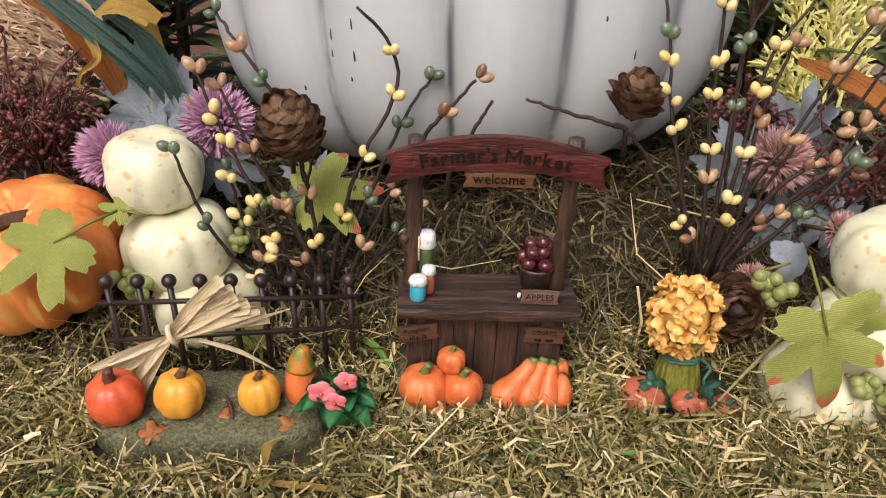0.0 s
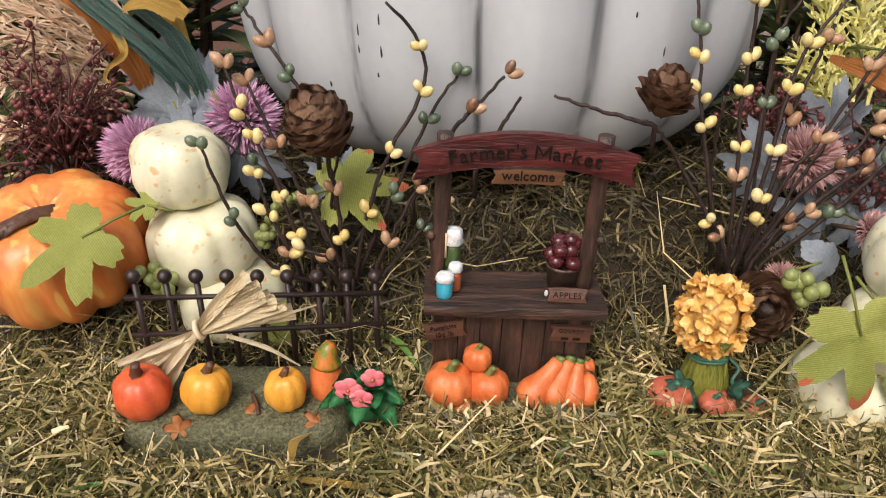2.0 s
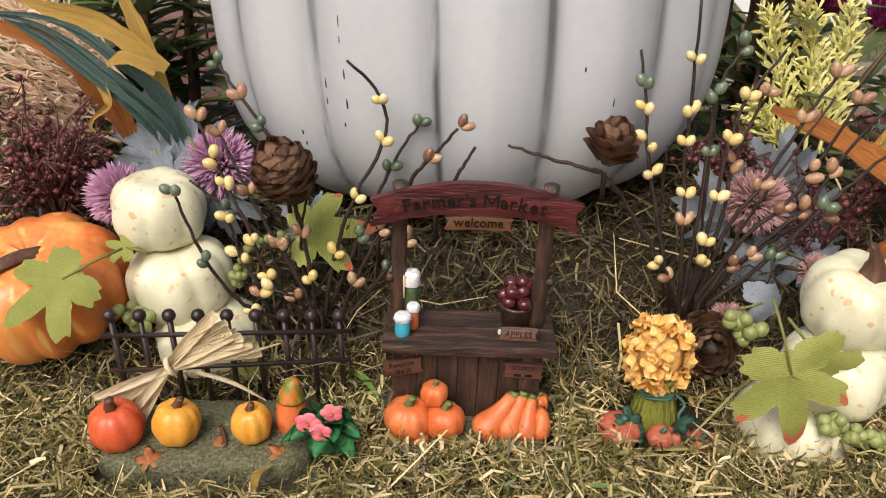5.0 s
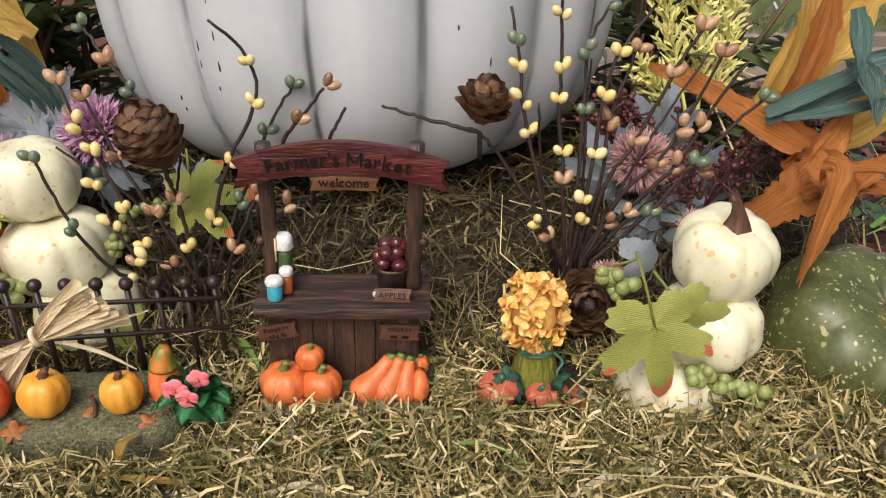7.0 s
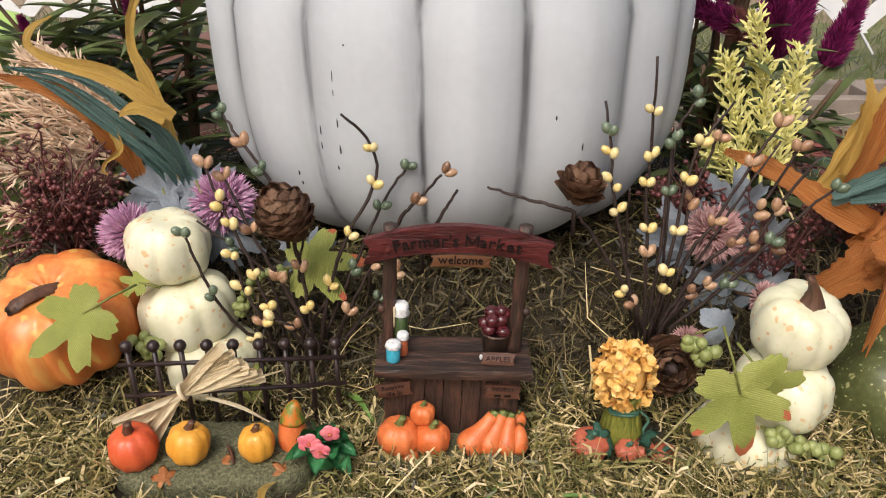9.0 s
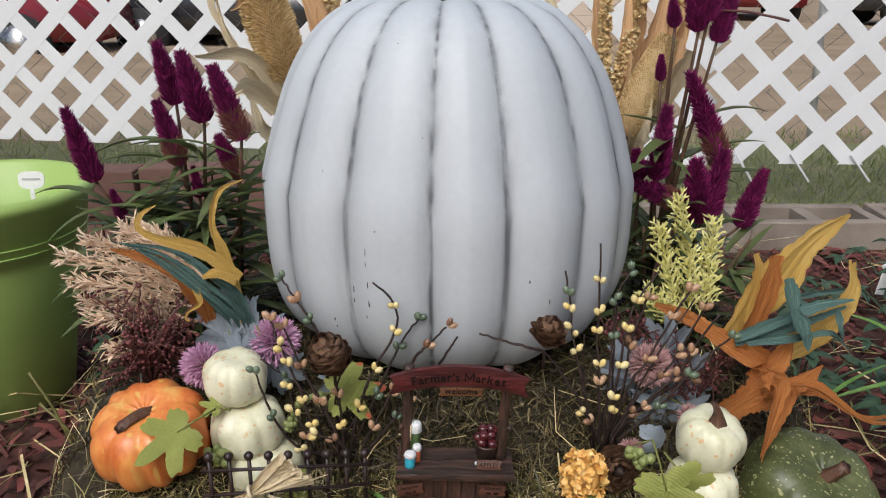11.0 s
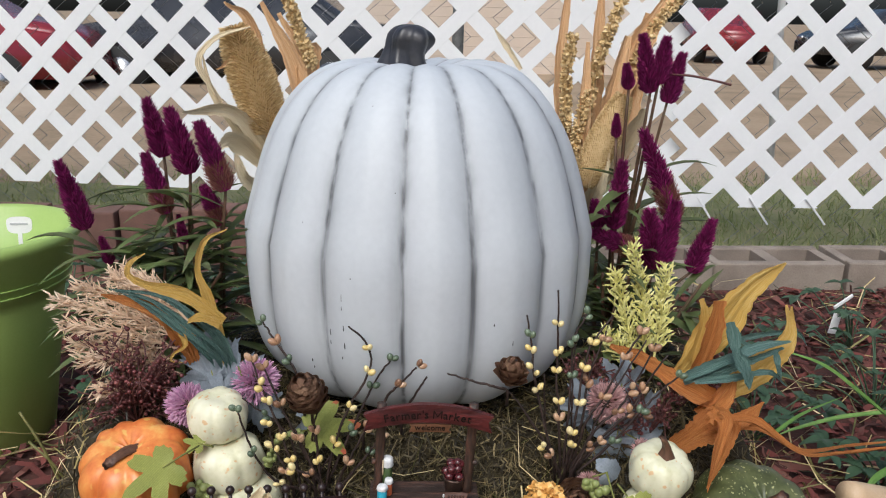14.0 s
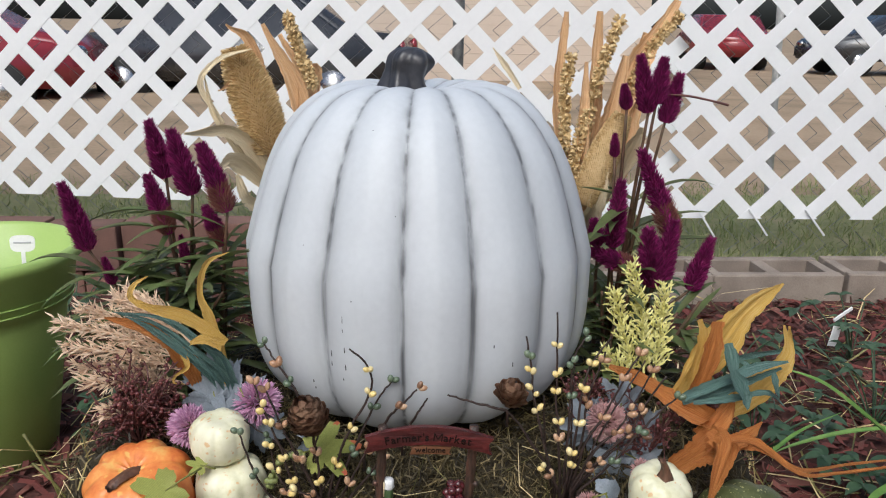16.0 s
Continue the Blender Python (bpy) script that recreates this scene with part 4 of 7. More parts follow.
left_stack = gourd_stack("gourd_stack", [(-0.237, 0.534, 0.152, 0.0352, 0.062, 5, 4), (-0.225, 0.524, 0.098, 0.0420, 0.066, 0, -6), (-0.206, 0.512, 0.055, 0.0425, 0.060, 0, 0)],
                         "three cream speckled gourds stacked beside an orange pumpkin")
right_stack = gourd_stack("gourd_stack", [(0.253, 0.446, 0.126, 0.0345, 0.063, 18, 4), (0.247, 0.438, 0.076, 0.0375, 0.060, 0, -5), (0.222, 0.430, 0.036, 0.040, 0.056, 0, 4)],
                          "three cream speckled gourds with brown stem beside a green pumpkin", (0.18, -0.2, 1))
green = thing("green_pumpkin", 0.370, 0.492, -0.006, "dark green pumpkin with pale speckles and brown stem", "pumpkin", rx=26, ry=8)
bm = bmesh.new()
pumpkin(bm, 0.072, 0.108, 9, 0.10, 0.17, 0.3, 126, 40, 2.4, 0.04, 9)
part("shell", bm, "gourd_green", green)
bm = bmesh.new()
curved_stem(bm, (0, 0, 0.078), (0.1, -0.2, 1), 0.034, 0.012, 0.006, (0.008, 0.006, 0.002))
part("stem", bm, "stem_brown", green)

# ---- green flower pot with a plant tag ----
pot = thing("flower_pot", -0.754, 1.02, GROUND - 0.006, "lime green plastic flower pot holding soil", "flower pot")
pot.scale = (1.13, 1.13, 0.92)
bm = bmesh.new()
prof = [(0.078, 0.0), (0.084, 0.004), (0.124, 0.30), (0.127, 0.32), (0.136, 0.325), (0.146, 0.40), (0.158, 0.412), (0.158, 0.428), (0.150, 0.432), (0.142, 0.425), (0.134, 0.330)]
lathe(bm, prof, 56)
part("pot_wall", bm, "pot_green", pot)
bm = bmesh.new()
for z in (0.335, 0.35):
    ring = [((0.1362 + (z - 0.325) * 0.13) * math.cos(a), (0.1362 + (z - 0.325) * 0.13) * math.sin(a), z) for a in [2 * math.pi * k / 48 for k in range(49)]]
    tube(bm, ring, 0.0016, 6, caps=False)
part("band", bm, "pot_green", pot)
bm = bmesh.new()
lathe(bm, [(0.134, 0.335), (0.09, 0.341), (0.03, 0.345)], 30)
part("soil", bm, "soil", pot)
tag = thing("plant_tag", -0.657, 1.00, 0.176, "white plastic plant tag stuck in the pot", "plant tag", rx=-8, rz=4)
tag.scale = (1.15, 1.15, 1.0)
bm = bmesh.new()
box(bm, 0, 0, 0.03, 0.006, 0.0015, 0.06, 0.0006)
head = [(math.copysign(abs(math.cos(a)) ** 0.6, math.cos(a)) * 0.0172 * (1 + 0.12 * max(0, math.sin(a))), 0.073 + math.copysign(abs(math.sin(a)) ** 0.7, math.sin(a)) * 0.0142) for a in [2 * math.pi * k / 28 for k in range(28)]]
fr, bk = [[bm.verts.new((x_, y_, z_)) for x_, z_ in head] for y_ in (-0.0008, 0.0008)]
bm.faces.new(fr), bm.faces.new(bk[::-1])
for k in range(28):
    bm.faces.new((fr[k], bk[k], bk[(k + 1) % 28], fr[(k + 1) % 28]))
part("tag_plate", bm, "tag_white", tag, smooth=False)
bm = bmesh.new()
box(bm, 0, -0.0012, 0.075, 0.024, 0.0008, 0.003)
part("print", bm, "car_silver", tag, smooth=False)

# a few broad dry blades lying on the hay
for k, (x, y, a, ln, w, mt) in enumerate(((-0.11, 0.345, 172, 0.10, .0075, "husk_gold"), (-0.135, 0.372, 80, 0.03, .006, "husk_gold"), (0.09, 0.36, -25, 0.06, .004, "blade"), (0.03, 0.372, 40, 0.04, .003, "blade"),
                                          (-0.25, 0.335, 15, 0.07, .004, "blade"), (-0.085, 0.47, -50, 0.06, .006, "blade"), (0.16, 0.33, 10, 0.05, .005, "husk_tan"), (0.20, 0.36, 60, 0.05, .004, "husk_tan"), (-0.02, 0.33, -10, 0.05, .005, "husk_tan"), (0.17, 0.405, 118, 0.07, .003, "husk_tan"))):
    z = float(hay_z(np.array(x), np.array(y)))
    root = thing("fallen_grass", x, y, z + 0.010, "broad yellowed grass blade lying on the hay" if mt != "blade" else "green grass blade lying on the hay", "grass", "blades on the hay", rz=a)
    bm = bmesh.new()
    ribbon(bm, [(-ln / 2, 0, -.004), (0, .004, .003), (ln / 2, 0, -.002)], [w * .5, w, w * .3], (0, -.5, 1), .2, 10, 3, 30)
    part("yellow_blade" if mt != "blade" else "leaf_blade", bm, mt, root)


# ---- miniature market stand ----
def letters(text, size, place, extrude=0.0008, spacing=1.0):
    """Letters as one bmesh; place(x) gives the pose of a letter whose middle lies at x along the line."""
    bm = bmesh.new()
    glyphs, x = [], 0.0
    for ch in text:
        if ch == " ":
            x += 0.32 * size
            continue
        if ch == "M":
            me, wide, high, pen = bpy.data.meshes.new("glyph"), 0.66 * size, 0.70 * size, 0.085 * size
            g = bmesh.new()
            for sx_ in (0, wide):
                box(g, sx_, high / 2, 0, pen, high, 2 * extrude)
            for sx_, ang in ((0.27 * wide, 1), (0.73 * wide, -1)):
                rise = math.atan2(0.5 * wide, 0.75 * high)
                box(g, 0, 0, 0, pen * 0.9, 0.80 * high, 1.7 * extrude, m=Matrix.Translation((sx_, high * 0.60, 0)) @ Matrix.Rotation(ang * rise, 4, 'Z'))
            g.to_mesh(me)
            g.free()
            glyphs.append((me, x + wide / 2, wide / 2))
            x += wide + 0.16 * size * spacing
            continue
        cu = bpy.data.curves.new("glyph", "FONT")
        cu.body, cu.size, cu.extrude, cu.resolution_u, cu.offset = ch, size, extrude, 2, size * 0.004
        ob = new("glyph", cu)
        dg = bpy.context.evaluated_depsgraph_get()
        me = bpy.data.meshes.new_from_object(ob.evaluated_get(dg))
        xs = [v.co.x for v in me.vertices]
        w = max(xs) - min(xs)
        glyphs.append((me, x + w / 2, min(xs) + w / 2))
        x += w + 0.11 * size * spacing
        bpy.data.objects.remove(ob)
        bpy.data.curves.remove(cu)
    for me, cx_, mid in glyphs:
        k = len(bm.verts)
        bm.from_mesh(me)
        bm.verts.ensure_lookup_table()
        m = place(cx_ - x / 2) @ Matrix.Translation((-mid, 0, 0))
        for v in bm.verts[k:]:
            v.co = m @ v.co
        bpy.data.meshes.remove(me)
    return bm


def board(bm, cx, cy, cz, w, h, t, arch=0.0, n=26, m=None, notch=0.0):
    """A weathered board, bowed upward by arch, with ragged ends."""
    m = m or Matrix()
    cols = []
    for i in range(n + 1):
        s = i / n * 2 - 1
        dz = -arch * s * s
        ex = [notch * (1 if k in (1, 2) else -0.6) * (1 if abs(s) > 0.98 else 0) * math.copysign(1, s) for k in range(4)]
        hh = h * (1 - 0.08 * s * s)
        zz = [-hh / 2, -hh / 6, hh / 6, hh / 2]
        fr = [bm.verts.new(m @ Vector((cx + s * w / 2 - ex[k] * 0.5, cy - t / 2 - (0.0004 if k in (1, 2) else 0) + rng.uniform(-1, 1) * 0.0002, cz + dz + zz[k] + rng.uniform(-1, 1) * 0.0003))) for k in range(4)]
        bk = [bm.verts.new(m @ Vector((cx + s * w / 2 - ex[k] * 0.5, cy + t / 2, cz + dz + zz[k]))) for k in range(4)]
        cols.append(fr + bk[::-1])
    for a, b in zip(cols, cols[1:]):
        for k in range(8):
            bm.faces.new((a[k], a[(k + 1) % 8], b[(k + 1) % 8], b[k]))
    bm.faces.new(cols[0][::-1])
    bm.faces.new(cols[-1])
    bmesh.ops.recalc_face_normals(bm, faces=bm.faces)
    return bm


def mini_pumpkin(parent, x, y, z, R, H, material, ribs=8, tilt=(0, 0, 0), stem="resin_stem", name="mini_pumpkin", long_=0.3):
    bm = bmesh.new()
    m = pose(x, y, z, *tilt)
    pumpkin(bm, R, H, ribs, 0.10, 0.26, 0.22, 64, 22, 2.2, 0.03, x * 90, m=m)
    ob = part(name, bm, material, parent)
    bm = bmesh.new()
    f = m @ Vector((0, 0, H * 0.84))
    curved_stem(bm, f, m.to_3x3() @ Vector((0.1, -0.15, 1)), R * (0.25 + long_), R * 0.26, R * 0.15, (R * 0.12, -R * 0.05, 0), 5, 10)
    part("stem", bm, stem, ob)
    return ob


stand = thing("market_stand", -0.005, 0.456, 0.028, "miniature resin farmers market stand with red arched sign", "figurine", ry=2.0)
stand.scale = (0.965, 0.965, 0.975)
for k in range(7):
    bm = bmesh.new()
    board(bm, -0.0445 + k * 0.0148, -0.012 + 0.0006 * math.sin(k * 4), 0.031, 0.0142, 0.064, 0.004, 0, 5)
    part("front_plank", bm, "resin_wood_up", stand, smooth=False)
for sx in (-0.0525, 0.0510):
    bm = bmesh.new()
    box(bm, sx, 0.004, 0.031, 0.004, 0.034, 0.062, 0.0008)
    part("side_panel", bm, "resin_wood_up", stand, smooth=False)
for k, (yy, d) in enumerate(((-0.0165, .0118), (-0.0040, .0122), (0.0085, .0118), (0.0200, .0108))):
    bm = bmesh.new()
    board(bm, 0.0005 * math.sin(k * 3), yy, 0.066, 0.122, 0.0085, d - 0.0002, 0, 16)
    part("counter_plank", bm, "resin_wood", stand, smooth=False)
for sx, top_ in ((-0.0515, 0.1785), (0.0495, 0.1800)):
    bm = bmesh.new()
    tube(bm, smooth_path([(sx - 0.001, 0.008, 0.068), (sx, 0.008, 0.12), (sx + 0.0005, 0.006, top_)], 14), [0.0056 + 0.0005 * math.sin(k * 1.9) for k in range(14)], 9, 0.05)
    part("post", bm, "resin_wood_up", stand)
    bm = bmesh.new()
    tube(bm, [(sx + math.copysign(0.004, sx), 0.006, 0.107), (sx + math.copysign(0.0085, sx), 0.005, 0.1085)], [0.0036, 0.0032], 8)
    part("knot", bm, "resin_wood_up", stand)
SW, SH, SA, SZ = 0.138, 0.0215, 0.0125, 0.1725
bm = bmesh.new()
board(bm, 0.0005, -0.001, SZ, SW, SH, 0.006, SA, 40, notch=0.006)
sign = part("arched_sign", bm, "resin_red", stand, "dark red arched board with black lettering", smooth=False)


def on_arch(x):
    s = x / (SW / 2)
    return pose(x, -0.0058, SZ - 0.0046 - SA * s * s, 90, 0, 0) @ pose(0, 0, 0, 0, 0, -math.degrees(math.atan(2 * SA * x / (SW / 2) ** 2)))


part("lettering", letters("Farmer's Market", 0.0132, on_arch, 0.0005, 0.80), "ink", sign, smooth=False)
bm = bmesh.new()
board(bm, 0.0025, -0.0005, 0.1545, 0.044, 0.0098, 0.004, 0.0008, 14, notch=0.003)
wel = part("welcome_board", bm, "resin_tan", stand, "orange-brown board under the arched sign", smooth=False)
part("lettering", letters("welcome", 0.0092, lambda x: pose(0.0025 + x, -0.0031, 0.1522, 90), 0.0005, 0.7), "ink", wel, smooth=False)
# pail of apples and its board
bm = bmesh.new()
lathe(bm, [(0.0095, 0.070), (0.0115, 0.086), (0.0122, 0.0865), (0.0122, 0.0885), (0.0108, 0.0885), (0.0105, 0.086)], 24, (0.0335, 0.008, 0))
pail_ = part("apple_pail", bm, "pail", stand)
for ax, ay, az in ((-.006, -.005, .090), (.005, -.006, .090), (-.007, .004, .090), (.006, .004, .090), (0, 0, .0965), (-.004, -.003, .0985), (.005, -.002, .0975), (.001, .006, .096), (-.008, -.001, .094), (.002, .001, .1035), (-.004, .004, .102), (.006, .002, .101)):
    bm = bmesh.new()
    pumpkin(bm, 0.0056, 0.0102, 5, 0.05, 0.4, 0.3, 20, 12, 2.0, 0.03, ax * 500, m=pose(0.0335 + ax, 0.008 + ay, az - 0.0035, rng.uniform(-20, 20), rng.uniform(-20, 20), 0))
    part("apple", bm, "resin_apple", pail_)
bm = bmesh.new()
board(bm, 0, 0, 0, 0.0255, 0.0098, 0.0028, 0, 10, m=pose(0.0345, -0.0125, 0.0752, -24, 1.5, 0), notch=0.002)
ab = part("apple_board", bm, "resin_sign", stand, smooth=False)
part("lettering", letters("APPLES", 0.0058, lambda x: pose(0.0345, -0.0125, 0.0752, -24, 1.5, 0) @ pose(x, -0.0018, -0.0020, 90), 0.0003, 1.0), "ink", ab, smooth=False)
bm = bmesh.new()
ellipsoid(bm, (0.0215, -0.006, 0.0722), (0.0014, 0.0014, 0.0024))
part("white_drip", bm, "resin_white", stand)


def jar(x, y, z, r, h, body, name):
    bm = bmesh.new()
    lathe(bm, [(r * 0.92, z), (r, z + 0.001), (r * 1.02, z + h * 0.8), (r * 0.9, z + h)], 18, (x, y, 0))
    b = part(name, bm, body, stand)
    bm = bmesh.new()
    lathe(bm, [(r * 1.02, z + h * 0.98), (r * 1.22, z + h * 1.02), (r * 1.1, z + h * 1.13), (r * 1.15, z + h * 1.2), (r * 0.95, z + h * 1.34), (r * 0.5, z + h * 1.36)], 18, (x, y, 0), lambda a, k: 1 + 0.07 * math.sin(6 * a + k * 2))
    part("cloth_lid", bm, "resin_white", b, "ruffled white cloth lid")


jar(-0.0475, -0.0105, 0.0705, 0.0054, 0.0125, "resin_blue", "blue_jar")
jar(-0.0405, -0.001, 0.0705, 0.0042, 0.0145, "resin_terracotta", "terracotta_jar")
jar(-0.0425, 0.009, 0.0705, 0.0056, 0.030, "resin_bottle", "green_jar")
bm = bmesh.new()
tube(bm, [(-0.0475, 0.0035, 0.092), (-0.0475, 0.0035, 0.110)], 0.0008, 6)
part("straw_tie", bm, "raffia", stand)
# price boards
for bx, bz, tilt, rows in ((-0.0465, 0.0475, -13, 2), (0.0395, 0.0475, 2, 2)):
    mb = pose(bx, -0.0165, bz, 0, tilt, 0)
    bm = bmesh.new()
    board(bm, 0, 0, 0, 0.0275, 0.0125, 0.003, 0, 10, m=mb, notch=0.002)
    pb = part("price_board", bm, "resin_sign", stand, smooth=False)
    if bx < 0:
        part("lettering", letters("Pumpkins", 0.0045, lambda x: mb @ pose(x, -0.0019, 0.0014, 90), 0.0003, 1.0), "ink", pb, smooth=False)
        part("lettering", letters("10¢ lb", 0.0052, lambda x: mb @ pose(x, -0.0019, -0.0045, 90), 0.0003, 1.2), "ink", pb, smooth=False)
    else:
        part("lettering", letters("GOURDS", 0.0040, lambda x: mb @ pose(x, -0.0019, 0.0014, 90), 0.0003, 1.3), "ink", pb, smooth=False)
        bm = bmesh.new()
        for k in range(2):
            box(bm, -0.004 + 0.008 * k, -0.0019, -0.0032, 0.005, 0.0005, 0.002, m=mb)
        part("print", bm, "ink", pb, smooth=False)
mini_pumpkin(stand, -0.0415, -0.033, 0.0, 0.0178, 0.0300, "resin_orange", 9)
mini_pumpkin(stand, -0.0155, -0.034, 0.0, 0.0152, 0.0280, "resin_orange", 8)
mini_pumpkin(stand, -0.0235, -0.027, 0.0235, 0.0105, 0.0185, "resin_orange", 8)
mini_pumpkin(stand, -0.0330, -0.041, -0.003, 0.0075, 0.012, "resin_orange", 7)
mini_pumpkin(stand, 0.0540, -0.012, 0.008, 0.0075, 0.016, "resin_orange", 7)
for gx_, tip_, r_ in ((0.016, (0.033, 0.0285), 0.0120), (0.030, (0.040, 0.029), 0.0108), (0.0435, (0.0465, 0.027), 0.0100), (0.054, (0.054, 0.016), 0.0078)):
    bm = bmesh.new()
    pts = smooth_path([(gx_ - 0.004, -0.033, 0.001), (gx_, -0.032, 0.008), ((gx_ + tip_[0]) / 2, -0.027, 0.017), (tip_[0], -0.022, tip_[1])], 12)
    tube(bm, pts, [r_ * f for f in (0.35, .75, .95, 1.0, .98, .9, .8, .7, .6, .52, .47, .42)], 16, 0.02)
    g = part("squash", bm, "resin_orange", stand)
    bm = bmesh.new()
    curved_stem(bm, (tip_[0], -0.0222, tip_[1] - 0.0008), (0.1, 0.1, 1), 0.004, r_ * 0.42, r_ * 0.3, (0.001, 0, 0), 5, 10)
    part("stem", bm, "resin_stem", g)
bm = bmesh.new()
lathe(bm, [(0.068, -0.006), (0.070, 0.000), (0.067, 0.0025), (0.05, 0.003)], 40, (0, 0, 0), lambda a, k: (0.95 + 0.05 * math.sin(7 * a)) * (1 if abs(math.cos(a)) > .5 else 0.72))
part("base", bm, "moss_base", stand, "moss green resin base")

# ---- miniature fence with pumpkins ----
FX0, FX1 = -0.247, -0.095
fig = thing("pumpkin_fence", -0.18, 0.43, 0.024, "miniature black fence on a mossy resin base with mini pumpkins", "figurine")


def fl(x, y, z):
    return (x + 0.18, y - 0.43, z - 0.024)


bm = bmesh.new()
nseg = 64
rings = []
for rr, zz in ((1.0, -0.012), (1.02, -0.003), (1.01, 0.005), (0.975, 0.0085), (0.90, 0.0100), (0.70, 0.0105), (0.45, 0.0108), (0.22, 0.0108), (0.05, 0.0110)):
    ring = []
    for k in range(nseg):
        a = 2 * math.pi * k / nseg
        ca, sa = math.cos(a), math.sin(a)
        ex, ey = math.copysign(abs(ca) ** 0.45, ca) * 0.072, math.copysign(abs(sa) ** 0.55, sa) * 0.036
        wv = 1 + 0.04 * noise.noise(Vector((ca * 2, sa * 2, zz * 90)))
        ring.append(bm.verts.new((ex * rr * wv - 0.002, ey * rr * wv - 0.010, zz + 0.002 + 0.0016 * noise.noise(Vector((ex * 120, ey * 120, 0))))))
    rings.append(ring)
for a, b in zip(rings, rings[1:]):
    for k in range(nseg):
        bm.faces.new((a[k], a[(k + 1) % nseg], b[(k + 1) % nseg], b[k]))
bm.faces.new(rings[-1])
part("mossy_base", bm, "moss_base", fig)
for k in range(9):
    s = k / 8
    x, y = FX0 + (FX1 - FX0) * s, 0.445 + 0.023 * s
    zt = 0.113 - 0.0135 * s
    bm = bmesh.new()
    tube(bm, [fl(x, y, 0.02), fl(x, y, zt - 0.003)], 0.0021, 8)
    p = part("post", bm, "iron", fig)
    bm = bmesh.new()
    ellipsoid(bm, fl(x, y, zt), 0.0048, seg=14, rings=10)
    part("ball_finial", bm, "iron", p)
for z0, z1 in ((0.0975, 0.0875), (0.0685, 0.0625)):
    bm = bmesh.new()
    tube(bm, [fl(FX0 - 0.008, 0.4432, z0), fl(FX1 + 0.007, 0.4665, z1)], 0.0018, 8)
    part("rail", bm, "iron", fig)
mini_pumpkin(fig, *fl(-0.2375, 0.407, 0.033), 0.0185, 0.0365, "resin_red_orange", 9, (4, -4, 0), "stem_brown", long_=0.45)
mini_pumpkin(fig, *fl(-0.2015, 0.408, 0.035), 0.0165, 0.033, "resin_yellow", 8, (-3, 8, 10), "stem_brown")
mini_pumpkin(fig, *fl(-0.1495, 0.411, 0.035), 0.0140, 0.030, "resin_yellow", 8, (2, 0, 0), "stem_brown")
bm = bmesh.new()
tube(bm, smooth_path([fl(-0.124, 0.424, 0.034), fl(-0.125, 0.424, 0.046), fl(-0.1245, 0.425, 0.060), fl(-0.122, 0.426, 0.074)], 12), [.007, .0105, .0115, .0115, .0111, .0106, .0100, .0092, .0080, .0068, .0055, .004], 16, 0.03)
gg = part("gourd", bm, "resin_orange", fig, "orange gourd with green neck")
bm = bmesh.new()
tube(bm, smooth_path([fl(-0.1245, 0.4248, 0.059), fl(-0.1238, 0.4253, 0.066), fl(-0.1215, 0.426, 0.0755)], 8), [.0098, .0093, .0086, .0078, .0070, .0060, .0049, .0030], 16, 0.03)
part("neck", bm, "gourd_neck", gg)
# flower clump
for k in range(20):
    a = k * 2.4
    r = 0.005 + 0.018 * (k / 20) ** 0.7
    c = Vector(fl(-0.0985, 0.405, 0.055))
    d = Vector((math.cos(a) * r, math.sin(a) * r * 0.7 - 0.006, 0.016 - 0.026 * (k / 20))) * 1.15
    bm = bmesh.new()
    blade_leaf(bm, c + d * 0.15, c + d * 1.22, 0.0185, 0.15, 8)
    bmesh.ops.solidify(bm, geom=bm.faces, thickness=0.0008)
    part("leaf", bm, "resin_leaf", fig)
bm = bmesh.new()
ellipsoid(bm, fl(-0.0985, 0.408, 0.042), (0.014, 0.011, 0.014))
part("leaf_mound", bm, "resin_leaf", fig)
for px, py, pz, pr_ in ((-0.1065, 0.392, 0.066, 0.0078), (-0.0985, 0.389, 0.061, 0.0066), (-0.0915, 0.395, 0.072, 0.0066)):
    bm = bmesh.new()
    c = Vector(fl(px, py, pz))
    for k in range(5):
        a = 2 * math.pi * k / 5 + px * 200
        ellipsoid(bm, c + Vector((math.cos(a) * pr_ * 0.55, -0.001, math.sin(a) * pr_ * 0.55)), (pr_ * 0.62, 0.0012, pr_ * 0.56), seg=12, rings=6)
    fw = part("pink_flower", bm, "resin_pink", fig, "pink five-petalled flower")
    bm = bmesh.new()
    ellipsoid(bm, c + Vector((0, -0.0028, 0)), 0.0014, seg=8, rings=6)
    part("flower_centre", bm, "resin_terracotta", fw)
for lx, ly, lz, rot in ((-0.213, 0.388, 0.0375, 20), (-0.1755, 0.402, 0.036, -30), (-0.1275, 0.396, 0.036, 60)):
    bm = bmesh.new()
    lobed_leaf(bm, 0.0105, pose(*fl(lx, ly, lz), 28, 0, rot), 5, 0.4, 0.05, 60)
    bmesh.ops.solidify(bm, geom=bm.faces, thickness=0.0008)
    part("maple_leaf", bm, "resin_maple", fig)
bm = bmesh.new()
tube(bm, smooth_path([fl(-0.1735, 0.418, 0.041), fl(-0.169, 0.410, 0.039), fl(-0.166, 0.401, 0.0375)], 8), 0.0014, 7, 0.1)
part("stick", bm, "resin_sign", fig)

